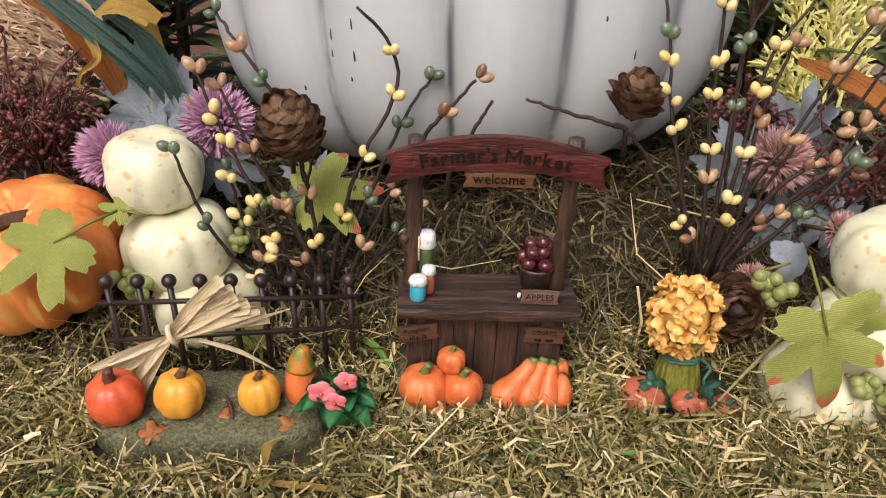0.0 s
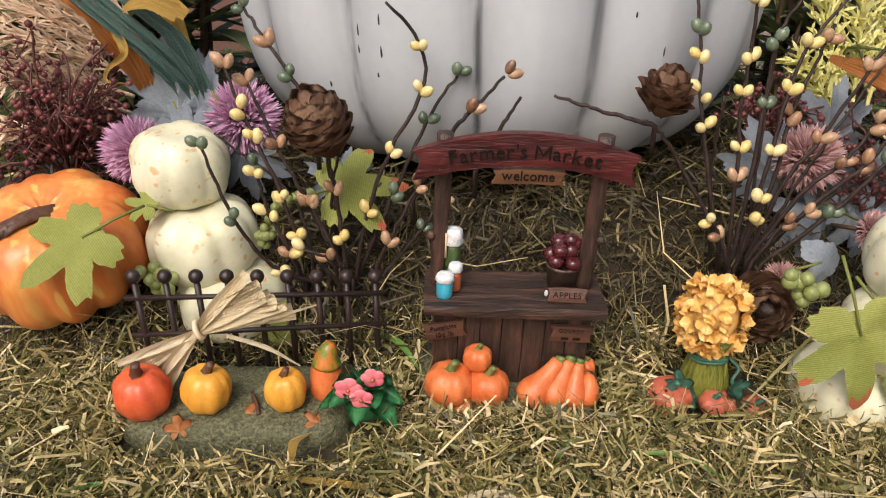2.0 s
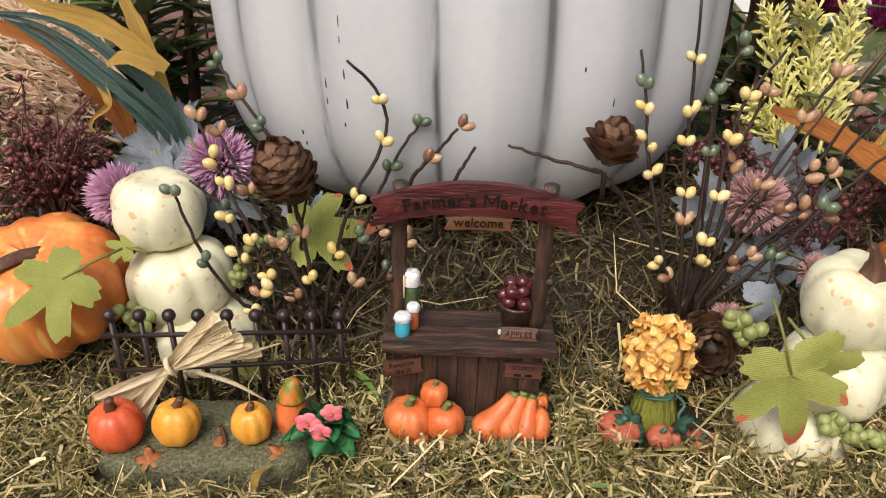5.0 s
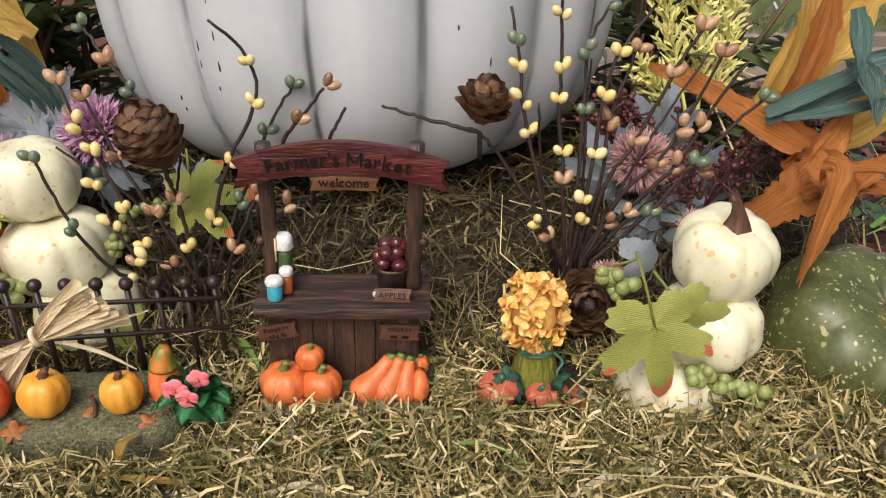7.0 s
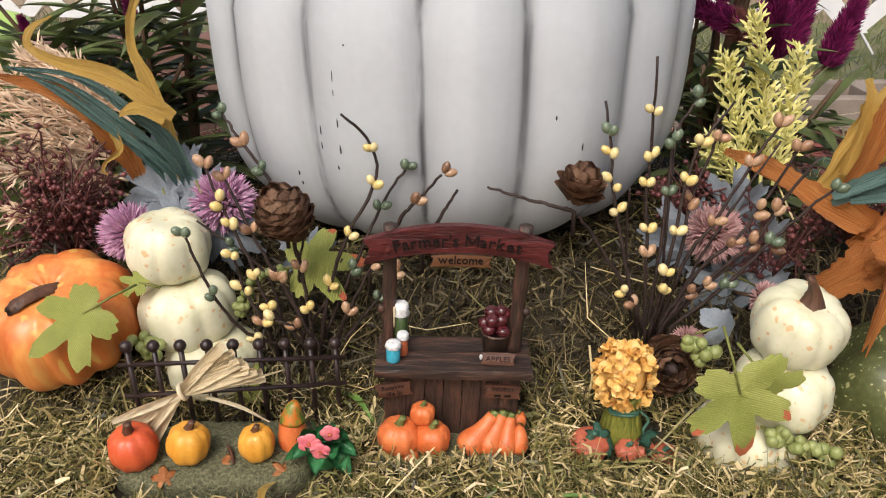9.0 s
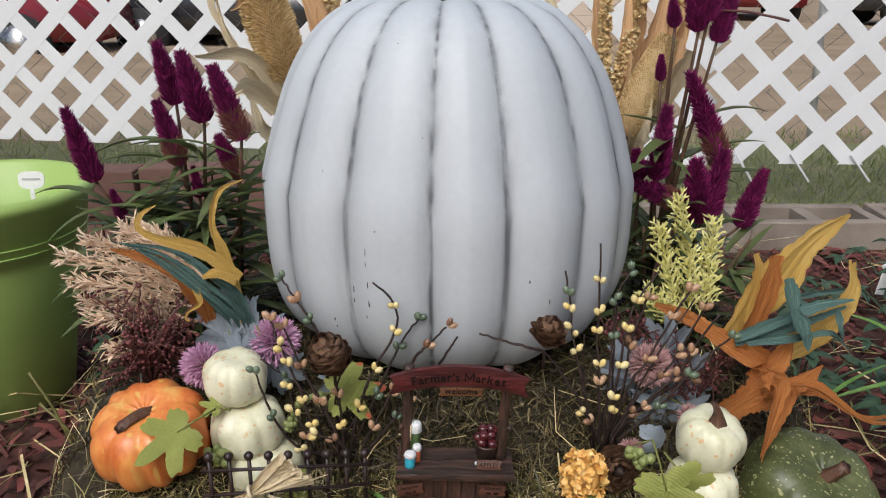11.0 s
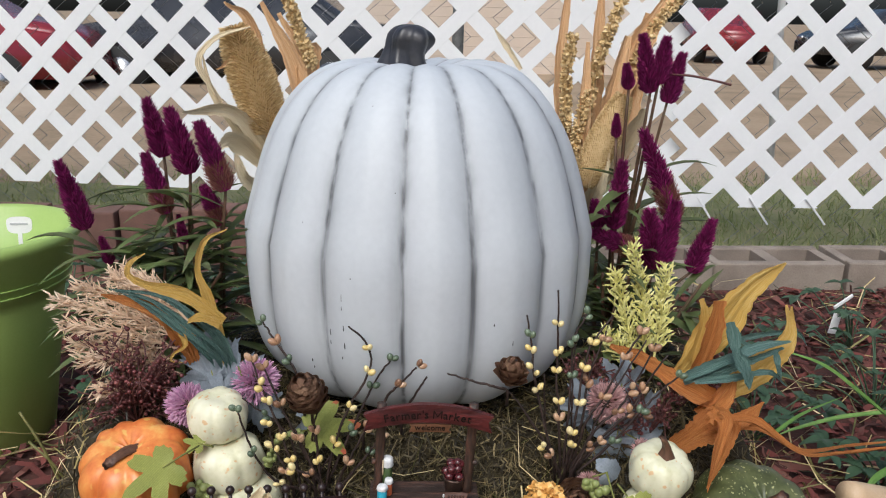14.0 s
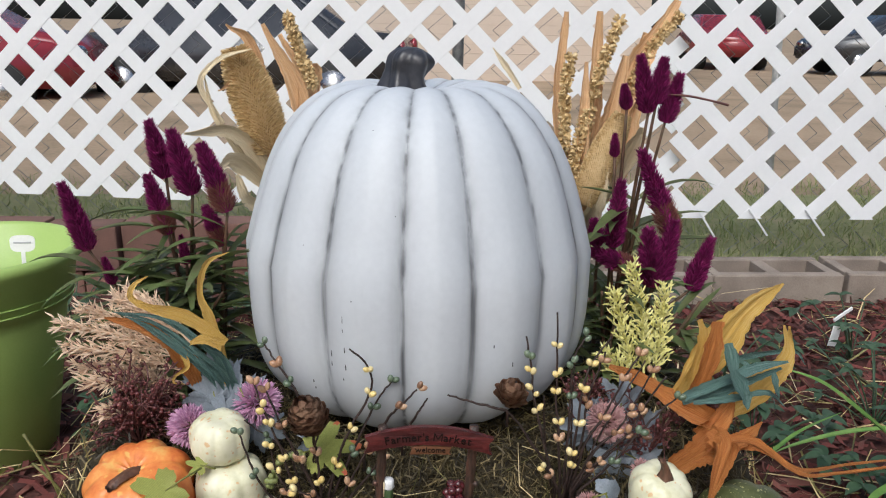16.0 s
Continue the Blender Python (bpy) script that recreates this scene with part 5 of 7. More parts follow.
# ---- raffia broom bundle leaning on the fence ----
bundle = thing("raffia_bundle", -0.207, 0.428, 0.081, "pale corn husk bundle tied in the middle, leaning on the fence", "husk bundle")
tie = Vector((0, 0, 0))
for k in range(15):
    s = k / 14
    tip = Vector((0.034 + 0.030 * s, 0.004 + 0.004 * math.sin(k * 2), 0.038 - 0.025 * s + 0.003 * math.sin(k * 1.7)))
    bm = bmesh.new()
    ribbon(bm, [tie, tip * 0.45 + Vector((0, -0.004 * math.cos(k), 0.003)), tip], [0.004, 0.0085, 0.0075 + 0.003 * math.sin(k * 3)], (0.1 * math.sin(k), -1, 0.2), 0.35, 12, 8, 30 * math.sin(k * 2.2))
    part("husk_strip", bm, "raffia", bundle)
for k in range(9):
    s = k / 8
    tip = Vector((-0.052 + 0.030 * s, -0.006 + 0.003 * math.sin(k * 3), -0.020 - 0.020 * s))
    bm = bmesh.new()
    ribbon(bm, [tie, tip * 0.5 + Vector((0, -0.003 * math.cos(k), 0.002)), tip], [0.005, 0.007, 0.004], (0.2 * math.sin(k), -1, 0.2), 0.35, 8, 4, 40 * math.sin(k * 1.2))
    part("husk_strip", bm, "raffia", bundle)
for pts in (((0.01, 0, 0.004), (0.045, -0.002, 0.012), (0.078, 0.004, 0.019)), ((0.02, -0.002, 0.0), (0.045, -0.006, -0.006), (0.066, -0.006, -0.021))):
    bm = bmesh.new()
    ribbon(bm, pts, [0.003, 0.0035, 0.001], (0, -1, 0.2), 0.4, 9, 2)
    part("husk_strip", bm, "raffia", bundle)
bm = bmesh.new()
ring = [(0.0035 * math.cos(0.6) + 0.0036 * math.cos(a) * 0.6, 0.0052 * math.sin(a), 0.003 - 0.0052 * math.cos(a)) for a in [2 * math.pi * k / 16 for k in range(17)]]
tube(bm, ring, 0.0017, 8, 0.2, caps=False)
part("tie", bm, "raffia", bundle)

# ---- miniature corn sheaf ----
sheaf = thing("corn_sheaf", 0.131, 0.447, 0.018, "resin sheaf with golden ruffled top and small red pumpkins", "figurine")
bm = bmesh.new()
lathe(bm, [(0.0185, 0), (0.0165, 0.012), (0.0135, 0.026), (0.0115, 0.036), (0.0125, 0.044), (0.017, 0.052)], 60, (0, 0, 0), lambda a, k: 1 + 0.06 * math.cos(18 * a) + 0.03 * math.sin(7 * a))
part("stalk_sheaf", bm, "sheaf_green", sheaf)
bm = bmesh.new()
for dz in (0.034, 0.0365):
    tube(bm, [(0.0125 * math.cos(a), 0.0125 * math.sin(a), dz + 0.0008 * math.sin(3 * a)) for a in [2 * math.pi * k / 20 for k in range(21)]], 0.0013, 6, caps=False)
part("vine_tie", bm, "resin_teal_leaf", sheaf)
pc = Vector((-0.003, -0.001, 0.066))
for k in range(100):
    zf = rng.uniform(-1, 1)
    a = rng.uniform(0, 6.283)
    q = math.sqrt(1 - zf * zf)
    nrm = Vector((q * math.cos(a), q * math.sin(a), zf))
    c = pc + Vector((nrm.x * 0.0215, nrm.y * 0.019, nrm.z * 0.026)) * rng.uniform(0.80, 1.08)
    t1 = (nrm + 0.4 * Vector((rng.uniform(-1, 1), rng.uniform(-1, 1), rng.uniform(-1, 1)))).cross(Vector((rng.uniform(-1, 1), rng.uniform(-1, 1), rng.uniform(-1, 1)))).normalized()
    t2 = nrm.cross(t1).normalized()
    s = rng.uniform(0.0042, 0.0085)
    n_, ph = 18, rng.uniform(0, 6.283)
    bm = bmesh.new()
    mid = bm.verts.new(c - nrm * 0.002)
    rows_ = []
    for f_, up_ in ((0.45, 0.0), (0.8, 0.0012), (1.0, 0.0022)):
        rows_.append([bm.verts.new(c + (t1 * math.cos(6.283 * j / n_) + t2 * math.sin(6.283 * j / n_) * 0.8) * s * f_ * (1 + 0.12 * math.sin(5 * 6.283 * j / n_ + ph))
                                   + nrm * (up_ * (1 + 0.9 * math.sin(4 * 6.283 * j / n_ + ph)))) for j in range(n_)])
    for j in range(n_):
        i_ = (j + 1) % n_
        bm.faces.new((mid, rows_[0][j], rows_[0][i_]))
        for ra, rb in zip(rows_, rows_[1:]):
            bm.faces.new((ra[j], rb[j], rb[i_], ra[i_]))
    part("petal", bm, "sheaf_gold", sheaf)
bm = bmesh.new()
ellipsoid(bm, pc, (0.017, 0.015, 0.021), seg=20, rings=14)
part("flower_core", bm, "sheaf_gold", sheaf)
for px, py, pz, R in ((-0.029, -0.017, 0.001, 0.0160), (0.000, -0.022, 0.003, 0.0100), (0.013, -0.020, 0.003, 0.0095), (0.028, -0.024, -0.001, 0.0110)):
    mini_pumpkin(sheaf, px, py, pz, R, R * 1.45, "resin_dull_red", 8, (10, 0, 0), "resin_teal_leaf")
for k, (lx, ly, lz) in enumerate(((-0.023, -0.019, 0.019), (-0.014, -0.021, 0.012), (0.016, -0.022, 0.012), (0.023, -0.022, 0.006), (0.030, -0.024, 0.003), (0.012, -0.020, 0.020))):
    bm = bmesh.new()
    lobed_leaf(bm, 0.0118, pose(lx, ly - 0.002, lz + 0.003, 48, 10 * math.sin(k * 3), 50 * k), 5, 0.5, 0.08, 50)
    bmesh.ops.solidify(bm, geom=bm.faces, thickness=0.0008)
    part("vine_leaf", bm, "resin_teal_leaf", sheaf)
bm = bmesh.new()
tube(bm, smooth_path([(0.011, -0.008, 0.036), (0.017, -0.012, 0.030), (0.013, -0.015, 0.022), (0.019, -0.018, 0.012)], 14), 0.0012, 6)
part("vine", bm, "resin_teal_leaf", sheaf)


# ---- berry twigs ----
def berry_mesh(material, long_=1.25, cup=False):
    bm = bmesh.new()
    prof = [(0.0006, -0.0062), (0.0022, -0.0058), (0.0040, -0.0035), (0.0048, -0.0005), (0.0045, 0.0025), (0.0030, 0.0052), (0.0012, 0.0064), (0.0003, 0.0068)]
    lathe(bm, [(r, z * long_) for r, z in prof], 12)
    me = bpy.data.meshes.new("berry")
    bm.to_mesh(me)
    bm.free()
    me.polygons.foreach_set("use_smooth", [True] * len(me.polygons))
    me.materials.append(M[material])
    return me


BERRY = {"y": berry_mesh("berry_y", 1.0), "b": berry_mesh("berry_b", 1.12), "g": berry_mesh("berry_g", 0.95)}
WORDS = {"y": "cream yellow", "b": "tan brown", "g": "dusty green"}


def twig(pts, berries, material="twig", r=0.00145):
    """One wrapped floral twig with pairs of foam berries at fractions of its length."""
    path = smooth_path(pts, 22)
    foot = path[0]
    kinds = sorted({k for _, k in berries})
    words = " and ".join(WORDS[k] for k in kinds[:2])
    root = thing("berry_twig", *foot, f"dark wrapped twig with {words} berries" if berries else "bare dark brown twig stuck in the hay", "floral pick", "berry twigs")
    loc = [q - foot for q in path]
    for k in range(1, 21):
        loc[k] = loc[k] + Vector((rng.uniform(-1, 1), rng.uniform(-1, 1), rng.uniform(-1, 1))) * 0.0007
    bm = bmesh.new()
    tube(bm, [Vector((0, 0, -0.02))] + loc, [r * 1.25] + [r * (1.2 - 0.5 * k / 21) for k in range(22)], 7, 0.12)
    part("stem", bm, material, root)
    for s, kind in berries:
        i = min(int(s * 21), 20)
        c = loc[i].lerp(loc[i + 1], s * 21 - i)
        d = (loc[i + 1] - loc[i]).normalized()
        side = d.cross(Vector((0, 1, 0))).normalized()
        for sg in (-1, 1):
            way = (d * rng.uniform(0.5, 1.0) + side * sg * rng.uniform(0.35, 0.6) + Vector((0, -rng.uniform(-0.2, 0.5), 0))).normalized()
            q = way.to_track_quat("Z", "Y")
            b = new("berry", BERRY[kind])
            b.parent = root
            f = rng.uniform(0.66, 0.86)
            b.matrix_basis = Matrix.LocRotScale(c + way * 0.0058 + d * rng.uniform(-0.005, 0.005), q, (f, f, f))
    return root


TWIGS = [
    ('l', [(-0.142, 0.505, 0.071), (-0.172, 0.490, 0.099), (-0.190, 0.482, 0.140), (-0.203, 0.482, 0.187)], [(.99,'g'),(.62,'g'),(.2,'y')]),
    ('l', [(-0.126, 0.510, 0.068), (-0.150, 0.505, 0.108), (-0.163, 0.505, 0.152), (-0.181, 0.510, 0.198), (-0.192, 0.515, 0.234)], [(.98,'b'),(.75,'y'),(.66,'y'),(.42,'y'),(.25,'y')]),
    ('l', [(-0.122, 0.515, 0.075), (-0.139, 0.515, 0.121), (-0.155, 0.515, 0.156), (-0.171, 0.520, 0.195), (-0.182, 0.525, 0.220)], [(.98,'b'),(.6,'b'),(.3,'b')]),
    ('l', [(-0.120, 0.515, 0.070), (-0.124, 0.510, 0.141), (-0.126, 0.500, 0.174)], [(.5,'b'),(.2,'y')]),
    ('l', [(-0.139, 0.540, 0.167), (-0.151, 0.545, 0.207), (-0.172, 0.550, 0.240), (-0.185, 0.560, 0.257)], [(.97,'g'),(.6,'b'),(.35,'g')]),
    ('l', [(-0.114, 0.520, 0.072), (-0.103, 0.520, 0.123), (-0.085, 0.520, 0.171), (-0.062, 0.525, 0.213), (-0.067, 0.525, 0.246), (-0.085, 0.515, 0.269)], [(.76,'y'),(.58,'y'),(.38,'y'),(.2,'y')]),
    ('l', [(-0.111, 0.525, 0.074), (-0.083, 0.530, 0.136), (-0.058, 0.540, 0.188), (-0.036, 0.541, 0.221)], [(.98,'g'),(.62,'g'),(.3,'g')]),
    ('l', [(-0.071, 0.525, 0.130), (-0.042, 0.505, 0.190), (-0.027, 0.500, 0.209), (-0.011, 0.496, 0.228)], [(.98,'b'),(.6,'b')]),
    ('l', [(-0.027, 0.515, 0.156), (-0.012, 0.510, 0.188), (0.001, 0.508, 0.211)], []),
    ('l', [(-0.102, 0.520, 0.067), (-0.087, 0.510, 0.106), (-0.065, 0.510, 0.150)], [(.95,'b'),(.45,'b')]),
    ('l', [(-0.151, 0.510, 0.068), (-0.158, 0.500, 0.102), (-0.170, 0.500, 0.133), (-0.174, 0.500, 0.162)], [(.95,'y'),(.6,'y'),(.3,'b')]),
    ('l', [(-0.124, 0.500, 0.074), (-0.127, 0.490, 0.099), (-0.143, 0.485, 0.110)], [(.95,'y'),(.5,'b')]),
    ('l', [(-0.093, 0.520, 0.072), (-0.071, 0.520, 0.100), (-0.048, 0.520, 0.134)], [(.97,'b'),(.6,'g')]),
    ('r', [(0.155, 0.520, 0.085), (0.135, 0.525, 0.161), (0.126, 0.530, 0.198), (0.123, 0.535, 0.227), (0.116, 0.543, 0.270)], [(.84,'g'),(.73,'y'),(.55,'y'),(.36,'y')]),
    ('r', [(0.161, 0.520, 0.083), (0.156, 0.520, 0.145), (0.150, 0.520, 0.201), (0.149, 0.520, 0.241), (0.144, 0.515, 0.310)], [(.84,'y'),(.70,'y'),(.52,'y'),(.33,'y'),(.26,'b')]),
    ('r', [(0.165, 0.520, 0.085), (0.168, 0.525, 0.156), (0.169, 0.530, 0.206), (0.169, 0.530, 0.246), (0.182, 0.530, 0.274)], [(.97,'g'),(.70,'g'),(.43,'g')]),
    ('r', [(0.168, 0.520, 0.085), (0.175, 0.520, 0.140), (0.181, 0.525, 0.203), (0.190, 0.530, 0.238), (0.215, 0.540, 0.270)], [(.74,'y'),(.54,'y'),(.36,'y')]),
    ('r', [(0.170, 0.520, 0.085), (0.184, 0.525, 0.142), (0.189, 0.530, 0.189), (0.199, 0.535, 0.224), (0.209, 0.540, 0.251)], [(.92,'b'),(.5,'b')]),
    ('r', [(0.173, 0.515, 0.090), (0.186, 0.510, 0.153), (0.202, 0.510, 0.179), (0.225, 0.510, 0.233), (0.241, 0.510, 0.263)], [(.97,'b'),(.73,'b'),(.48,'b')]),
    ('r', [(0.172, 0.510, 0.090), (0.196, 0.505, 0.144), (0.216, 0.500, 0.169), (0.234, 0.500, 0.202), (0.252, 0.495, 0.255)], [(.97,'b'),(.70,'b'),(.46,'b')]),
    ('r', [(0.176, 0.510, 0.090), (0.211, 0.500, 0.146), (0.231, 0.495, 0.171), (0.245, 0.495, 0.204), (0.265, 0.490, 0.243)], [(.70,'b'),(.45,'b')]),
    ('r', [(0.178, 0.500, 0.092), (0.217, 0.495, 0.137), (0.237, 0.490, 0.169), (0.260, 0.490, 0.197), (0.279, 0.485, 0.221)], [(.99,'g'),(.52,'g'),(.22,'g')]),
    ('r', [(0.170, 0.500, 0.090), (0.184, 0.495, 0.124), (0.199, 0.490, 0.139)], [(.95,'b'),(.5,'b')]),
    ('r', [(0.160, 0.510, 0.080), (0.145, 0.505, 0.113), (0.134, 0.500, 0.127)], [(.95,'y'),(.4,'b')]),
    ('r', [(0.164, 0.510, 0.085), (0.167, 0.505, 0.124), (0.168, 0.500, 0.147)], [(.92,'y'),(.5,'y')]),
    ('r', [(0.154, 0.520, 0.098), (0.115, 0.520, 0.159), (0.094, 0.520, 0.187), (0.080, 0.520, 0.191)], []),
    ('r', [(0.094, 0.520, 0.187), (0.058, 0.522, 0.197), (0.025, 0.524, 0.207)], []),
]
for side_, pts, berries in TWIGS:
    twig(pts, berries)
for k in range(9):
    lf = k % 2 == 0
    fx, fy, fz = (-0.125, 0.515, 0.07) if lf else (0.165, 0.52, 0.075)
    tx, tz = (rng.uniform(-0.085, 0.06), rng.uniform(0.06, 0.15)) if lf else (rng.uniform(-0.05, 0.11), rng.uniform(0.06, 0.17))
    f0 = (fx + rng.uniform(-.02, .02), fy + rng.uniform(-.01, .02), fz)
    twig([f0, (fx + tx * .5 + rng.uniform(-.01, .01), fy + .008, fz + tz * .55), (fx + tx, fy + rng.uniform(-.015, .03), fz + tz)], [(rng.uniform(.6, .95), rng.choice('bgb'))] if k % 3 == 0 else [], r=0.0012)


# ---- pine cones ----
def pine_cone(x, y, z, L, R, open_, rx, ry, label, n=46):
    root = thing("pine_cone", x, y, z, label, "pine cone", "pine cones", rx=rx, ry=ry)
    bm = bmesh.new()
    lathe(bm, [(R * 0.15, 0), (R * 0.45, L * 0.2), (R * 0.4, L * 0.6), (R * 0.1, L * 0.97)], 10)
    part("core", bm, "twig", root)
    long_ = 0.30 if open_ < 0.6 else 0.46
    for k in range(n):
        s = -0.06 + 0.84 * (k + 0.5) / n
        a = k * 2.39996
        bm = bmesh.new()
        rows = []
        for u, ww in ((0, .75), (.3, 1.0), (.6, 1.05), (.85, .85), (1.0, .35)):
            h = s + long_ * u * (1 - 0.45 * open_ * u)
            pr = R * max(0.10, math.sin(math.pi * min(0.97, max(0.03, 0.10 + 0.82 * h)))) ** 0.75
            rows.append([])
            for v in (-1, -.5, 0, .5, 1):
                half = 0.78 * ww * v + rng.uniform(-.03, .03)
                rad = pr * (0.80 + 0.26 * u ** 1.3 + open_ * 0.55 * u ** 1.2 * (1 - 0.5 * s)) - 0.10 * R * v * v * u + rng.uniform(-.015, .015) * R
                rows[-1].append(bm.verts.new((rad * math.cos(a + half), rad * math.sin(a + half), L * h)))
        for p0, p1 in zip(rows, rows[1:]):
            for j in range(4):
                bm.faces.new((p0[j], p0[j + 1], p1[j + 1], p1[j]))
        bmesh.ops.solidify(bm, geom=bm.faces, thickness=0.0006)
        part("scale", bm, "cone", root)
    return root


pine_cone(*(-0.122, 0.500, 0.176), 0.048, 0.0215, 0.10, 10, -20, "closed brown pine cone on a twig among berries")
pine_cone(*(0.092, 0.515, 0.197), 0.034, 0.0150, 0.75, 4, 16, "open brown pine cone at the end of a red twig", 26)
pine_cone(*(0.167, 0.485, 0.070), 0.036, 0.020, 0.5, 70, 12, "dark pine cone lying by the gourds")


# ---- cloth leaves ----
def cloth_leaf(x, y, z, size, rx, ry, rz, label, material=("cloth_leaf", "cloth_red"), lobes=5, curl=0.35, sharp=0.5, name="maple_leaf", red=True, stalk=True):
    root = thing(name, x, y, z, label, "fabric leaf", "fabric leaves")
    root.matrix_world = pose(x, y, z, rx, ry, 0) @ pose(0, 0, 0, 0, 0, rz)
    bm = bmesh.new()
    if lobes == 5:
        maple_leaf(bm, size, Matrix(), curl, red=red)
    else:
        lobed_leaf(bm, size, Matrix(), lobes, curl, 0.10 if lobes == 7 else 0.045, 120, sharp)
    part("blade", bm, list(material), root)
    if stalk:
        bm = bmesh.new()
        tube(bm, [(0, 0, 0.012 * size), (0.02 * size, -0.5 * size, -0.02 * size), (0.04 * size, -0.95 * size, -0.14 * size)], [0.0008, 0.001, 0.0011], 6)
        part("stalk", bm, "leaf_rib", root)
    return root


cloth_leaf(*(-0.277, 0.452, 0.137), 0.045, 40, 12, 135, "green cloth oak leaf lying over an orange pumpkin", curl=0.5, red=False)
cloth_leaf(*(-0.252, 0.500, 0.137), 0.018, 50, 0, 75, "small green cloth leaf between pumpkin and gourds", red=False)
cloth_leaf(*(-0.122, 0.532, 0.136), 0.046, 40, 0, -80, "yellow-green cloth leaf with a red tip behind a pine cone")
cloth_leaf(*(-0.171, 0.478, 0.044), 0.030, 75, 0, 30, "olive cloth leaf behind the miniature fence", red=False)
cloth_leaf(*(0.195, 0.394, 0.104), 0.050, 70, -6, 185, "green cloth maple leaf with a red tip against the gourds")
cloth_leaf(*(0.219, 0.408, 0.104), 0.036, 74, 0, 215, "green cloth maple leaf under the top gourd", red=False)
cloth_leaf(*(0.227, 0.398, 0.047), 0.016, 70, 0, 180, "small olive cloth leaf under the gourds", red=False)
cloth_leaf(*(0.203, 0.470, 0.110), 0.019, 65, 30, -50, "small lavender cloth leaf near the gourds", ("dusty", "dusty"), 3, 0.5, 0.25, red=False)

# ---- grey dusty miller leaves ----
for (px, py, pz), size, rx, ry, rz in (((-0.255, 0.600, 0.181), .040, 60, 20, 30), ((-0.231, 0.600, 0.168), .038, 65, -10, -10), ((-0.242, 0.585, 0.155), .034, 55, 0, 70),
                                       ((-0.200, 0.575, 0.147), .032, 70, 0, 190), ((-0.129, 0.570, 0.133), .026, 70, 10, 190), ((0.260, 0.575, 0.119), .040, 60, -15, -60), ((0.206, 0.580, 0.133), .036, 65, 10, 40),
                                       ((0.237, 0.560, 0.101), .034, 60, 0, 170), ((0.247, 0.590, 0.162), .032, 65, 0, -10), ((0.263, 0.550, 0.105), .028, 60, 0, -120), ((-0.208, 0.575, 0.169), .026, 70, 0, 200)):
    cloth_leaf(px, py - 0.008, pz, size * 1.15, rx + 15, ry, rz, "soft grey-blue dusty miller leaf", ("dusty", "dusty"), 7, 0.3, 0.5, "dusty_miller_leaf", False, True)


# ---- thistle heads ----
def thistle(x, y, z, R, way, material, label):
    root = thing("thistle", x, y, z, label, "artificial flower", "thistles")
    w = Vector(way).normalized()
    R *= 0.9
    n = 700
    d = nrng.normal(0, 1, (n, 3))
    d /= np.linalg.norm(d, axis=1, keepdims=True)
    wv = np.array(w)
    d = d[(d @ wv) > -0.45]
    base = d * R * 0.5
    ob = spikes("petal_tuft", base, d + wv * 0.35 + nrng.normal(0, .08, d.shape), R * 0.48 * nrng.uniform(.7, 1.15, len(d)), R * 0.10, material, root)
    tagged(ob, kind="stuff")
    bm = bmesh.new()
    ellipsoid(bm, -w * R * 0.1, R * 0.55)
    tube(bm, [-w * R * 0.4, -w * R * 2.0], 0.0018, 6)
    part("bud", bm, "cel_stem", root)


thistle(*(-0.277, 0.560, 0.153), 0.031, (-0.5, -0.5, 0.35), "thistle", "mauve artificial thistle beside white gourds")
thistle(*(-0.200, 0.580, 0.172), 0.034, (0.2, -0.6, 0.5), "thistle", "mauve artificial thistle behind berry twigs")
thistle(*(0.224, 0.562, 0.147), 0.031, (-0.1, -0.7, 0.5), "thistle_pink", "dusty pink artificial thistle among berry twigs")
thistle(*(0.250, 0.500, 0.118), 0.018, (0.3, -0.6, 0.2), "thistle_pink", "small dusty pink thistle behind the gourds")
thistle(*(0.187, 0.485, 0.086), 0.018, (-0.2, -0.8, 0.1), "thistle_pink", "small dusty pink thistle low beside a pine cone")


# ---- burgundy berry bushes ----
def berry_bush(x, y, z, spread, n, label, lean=(0, 0, 0)):
    root = thing("berry_bush", x, y, z, label, "floral pick", "burgundy berry sprays")
    bs, stems = [], bmesh.new()
    for k in range(n):
        d = Vector((max(-1.25, min(1.25, rng.gauss(0, .75))), max(-1, min(1, rng.gauss(0, 0.6))), max(-.8, min(1.5, rng.gauss(0.55, 0.6))))) + Vector(lean)
        e = Vector((d.x * spread[0], d.y * spread[1], abs(d.z) * spread[2] if rng.random() < .85 else -abs(d.z) * spread[2] * .4))
        mid = e * 0.5 + Vector((rng.gauss(0, .006), rng.gauss(0, .006), rng.gauss(0, .006)))
        tube(stems, smooth_path([(0, 0, -0.02), mid, e], 7), 0.0009, 5)
        for j in range(9):
            f = rng.uniform(0.40, 1.0)
            o = e * f + Vector((rng.gauss(0, .008), rng.gauss(0, .008), rng.gauss(0, .008)))
            tube(stems, [e * (f - 0.1), o], 0.0006, 4)
            bs.append((o, rng.uniform(0.0016, 0.0033)))
    part("stem", stems, "twig_red", root)
    ico = bmesh.new()
    bmesh.ops.create_icosphere(ico, subdivisions=1, radius=1)
    iv = np.array([v.co[:] for v in ico.verts])
    ifc = [[v.index for v in f.verts] for f in ico.faces]
    ico.free()
    vs, fs = [], []
    for k, (o, r) in enumerate(bs):
        vs.append(iv * r + np.array(o))
        fs += [tuple(i + k * len(iv) for i in f) for f in ifc]
    tagged(raw("berry_spray", np.concatenate(vs), fs, "burgundy", root, True), kind="stuff")


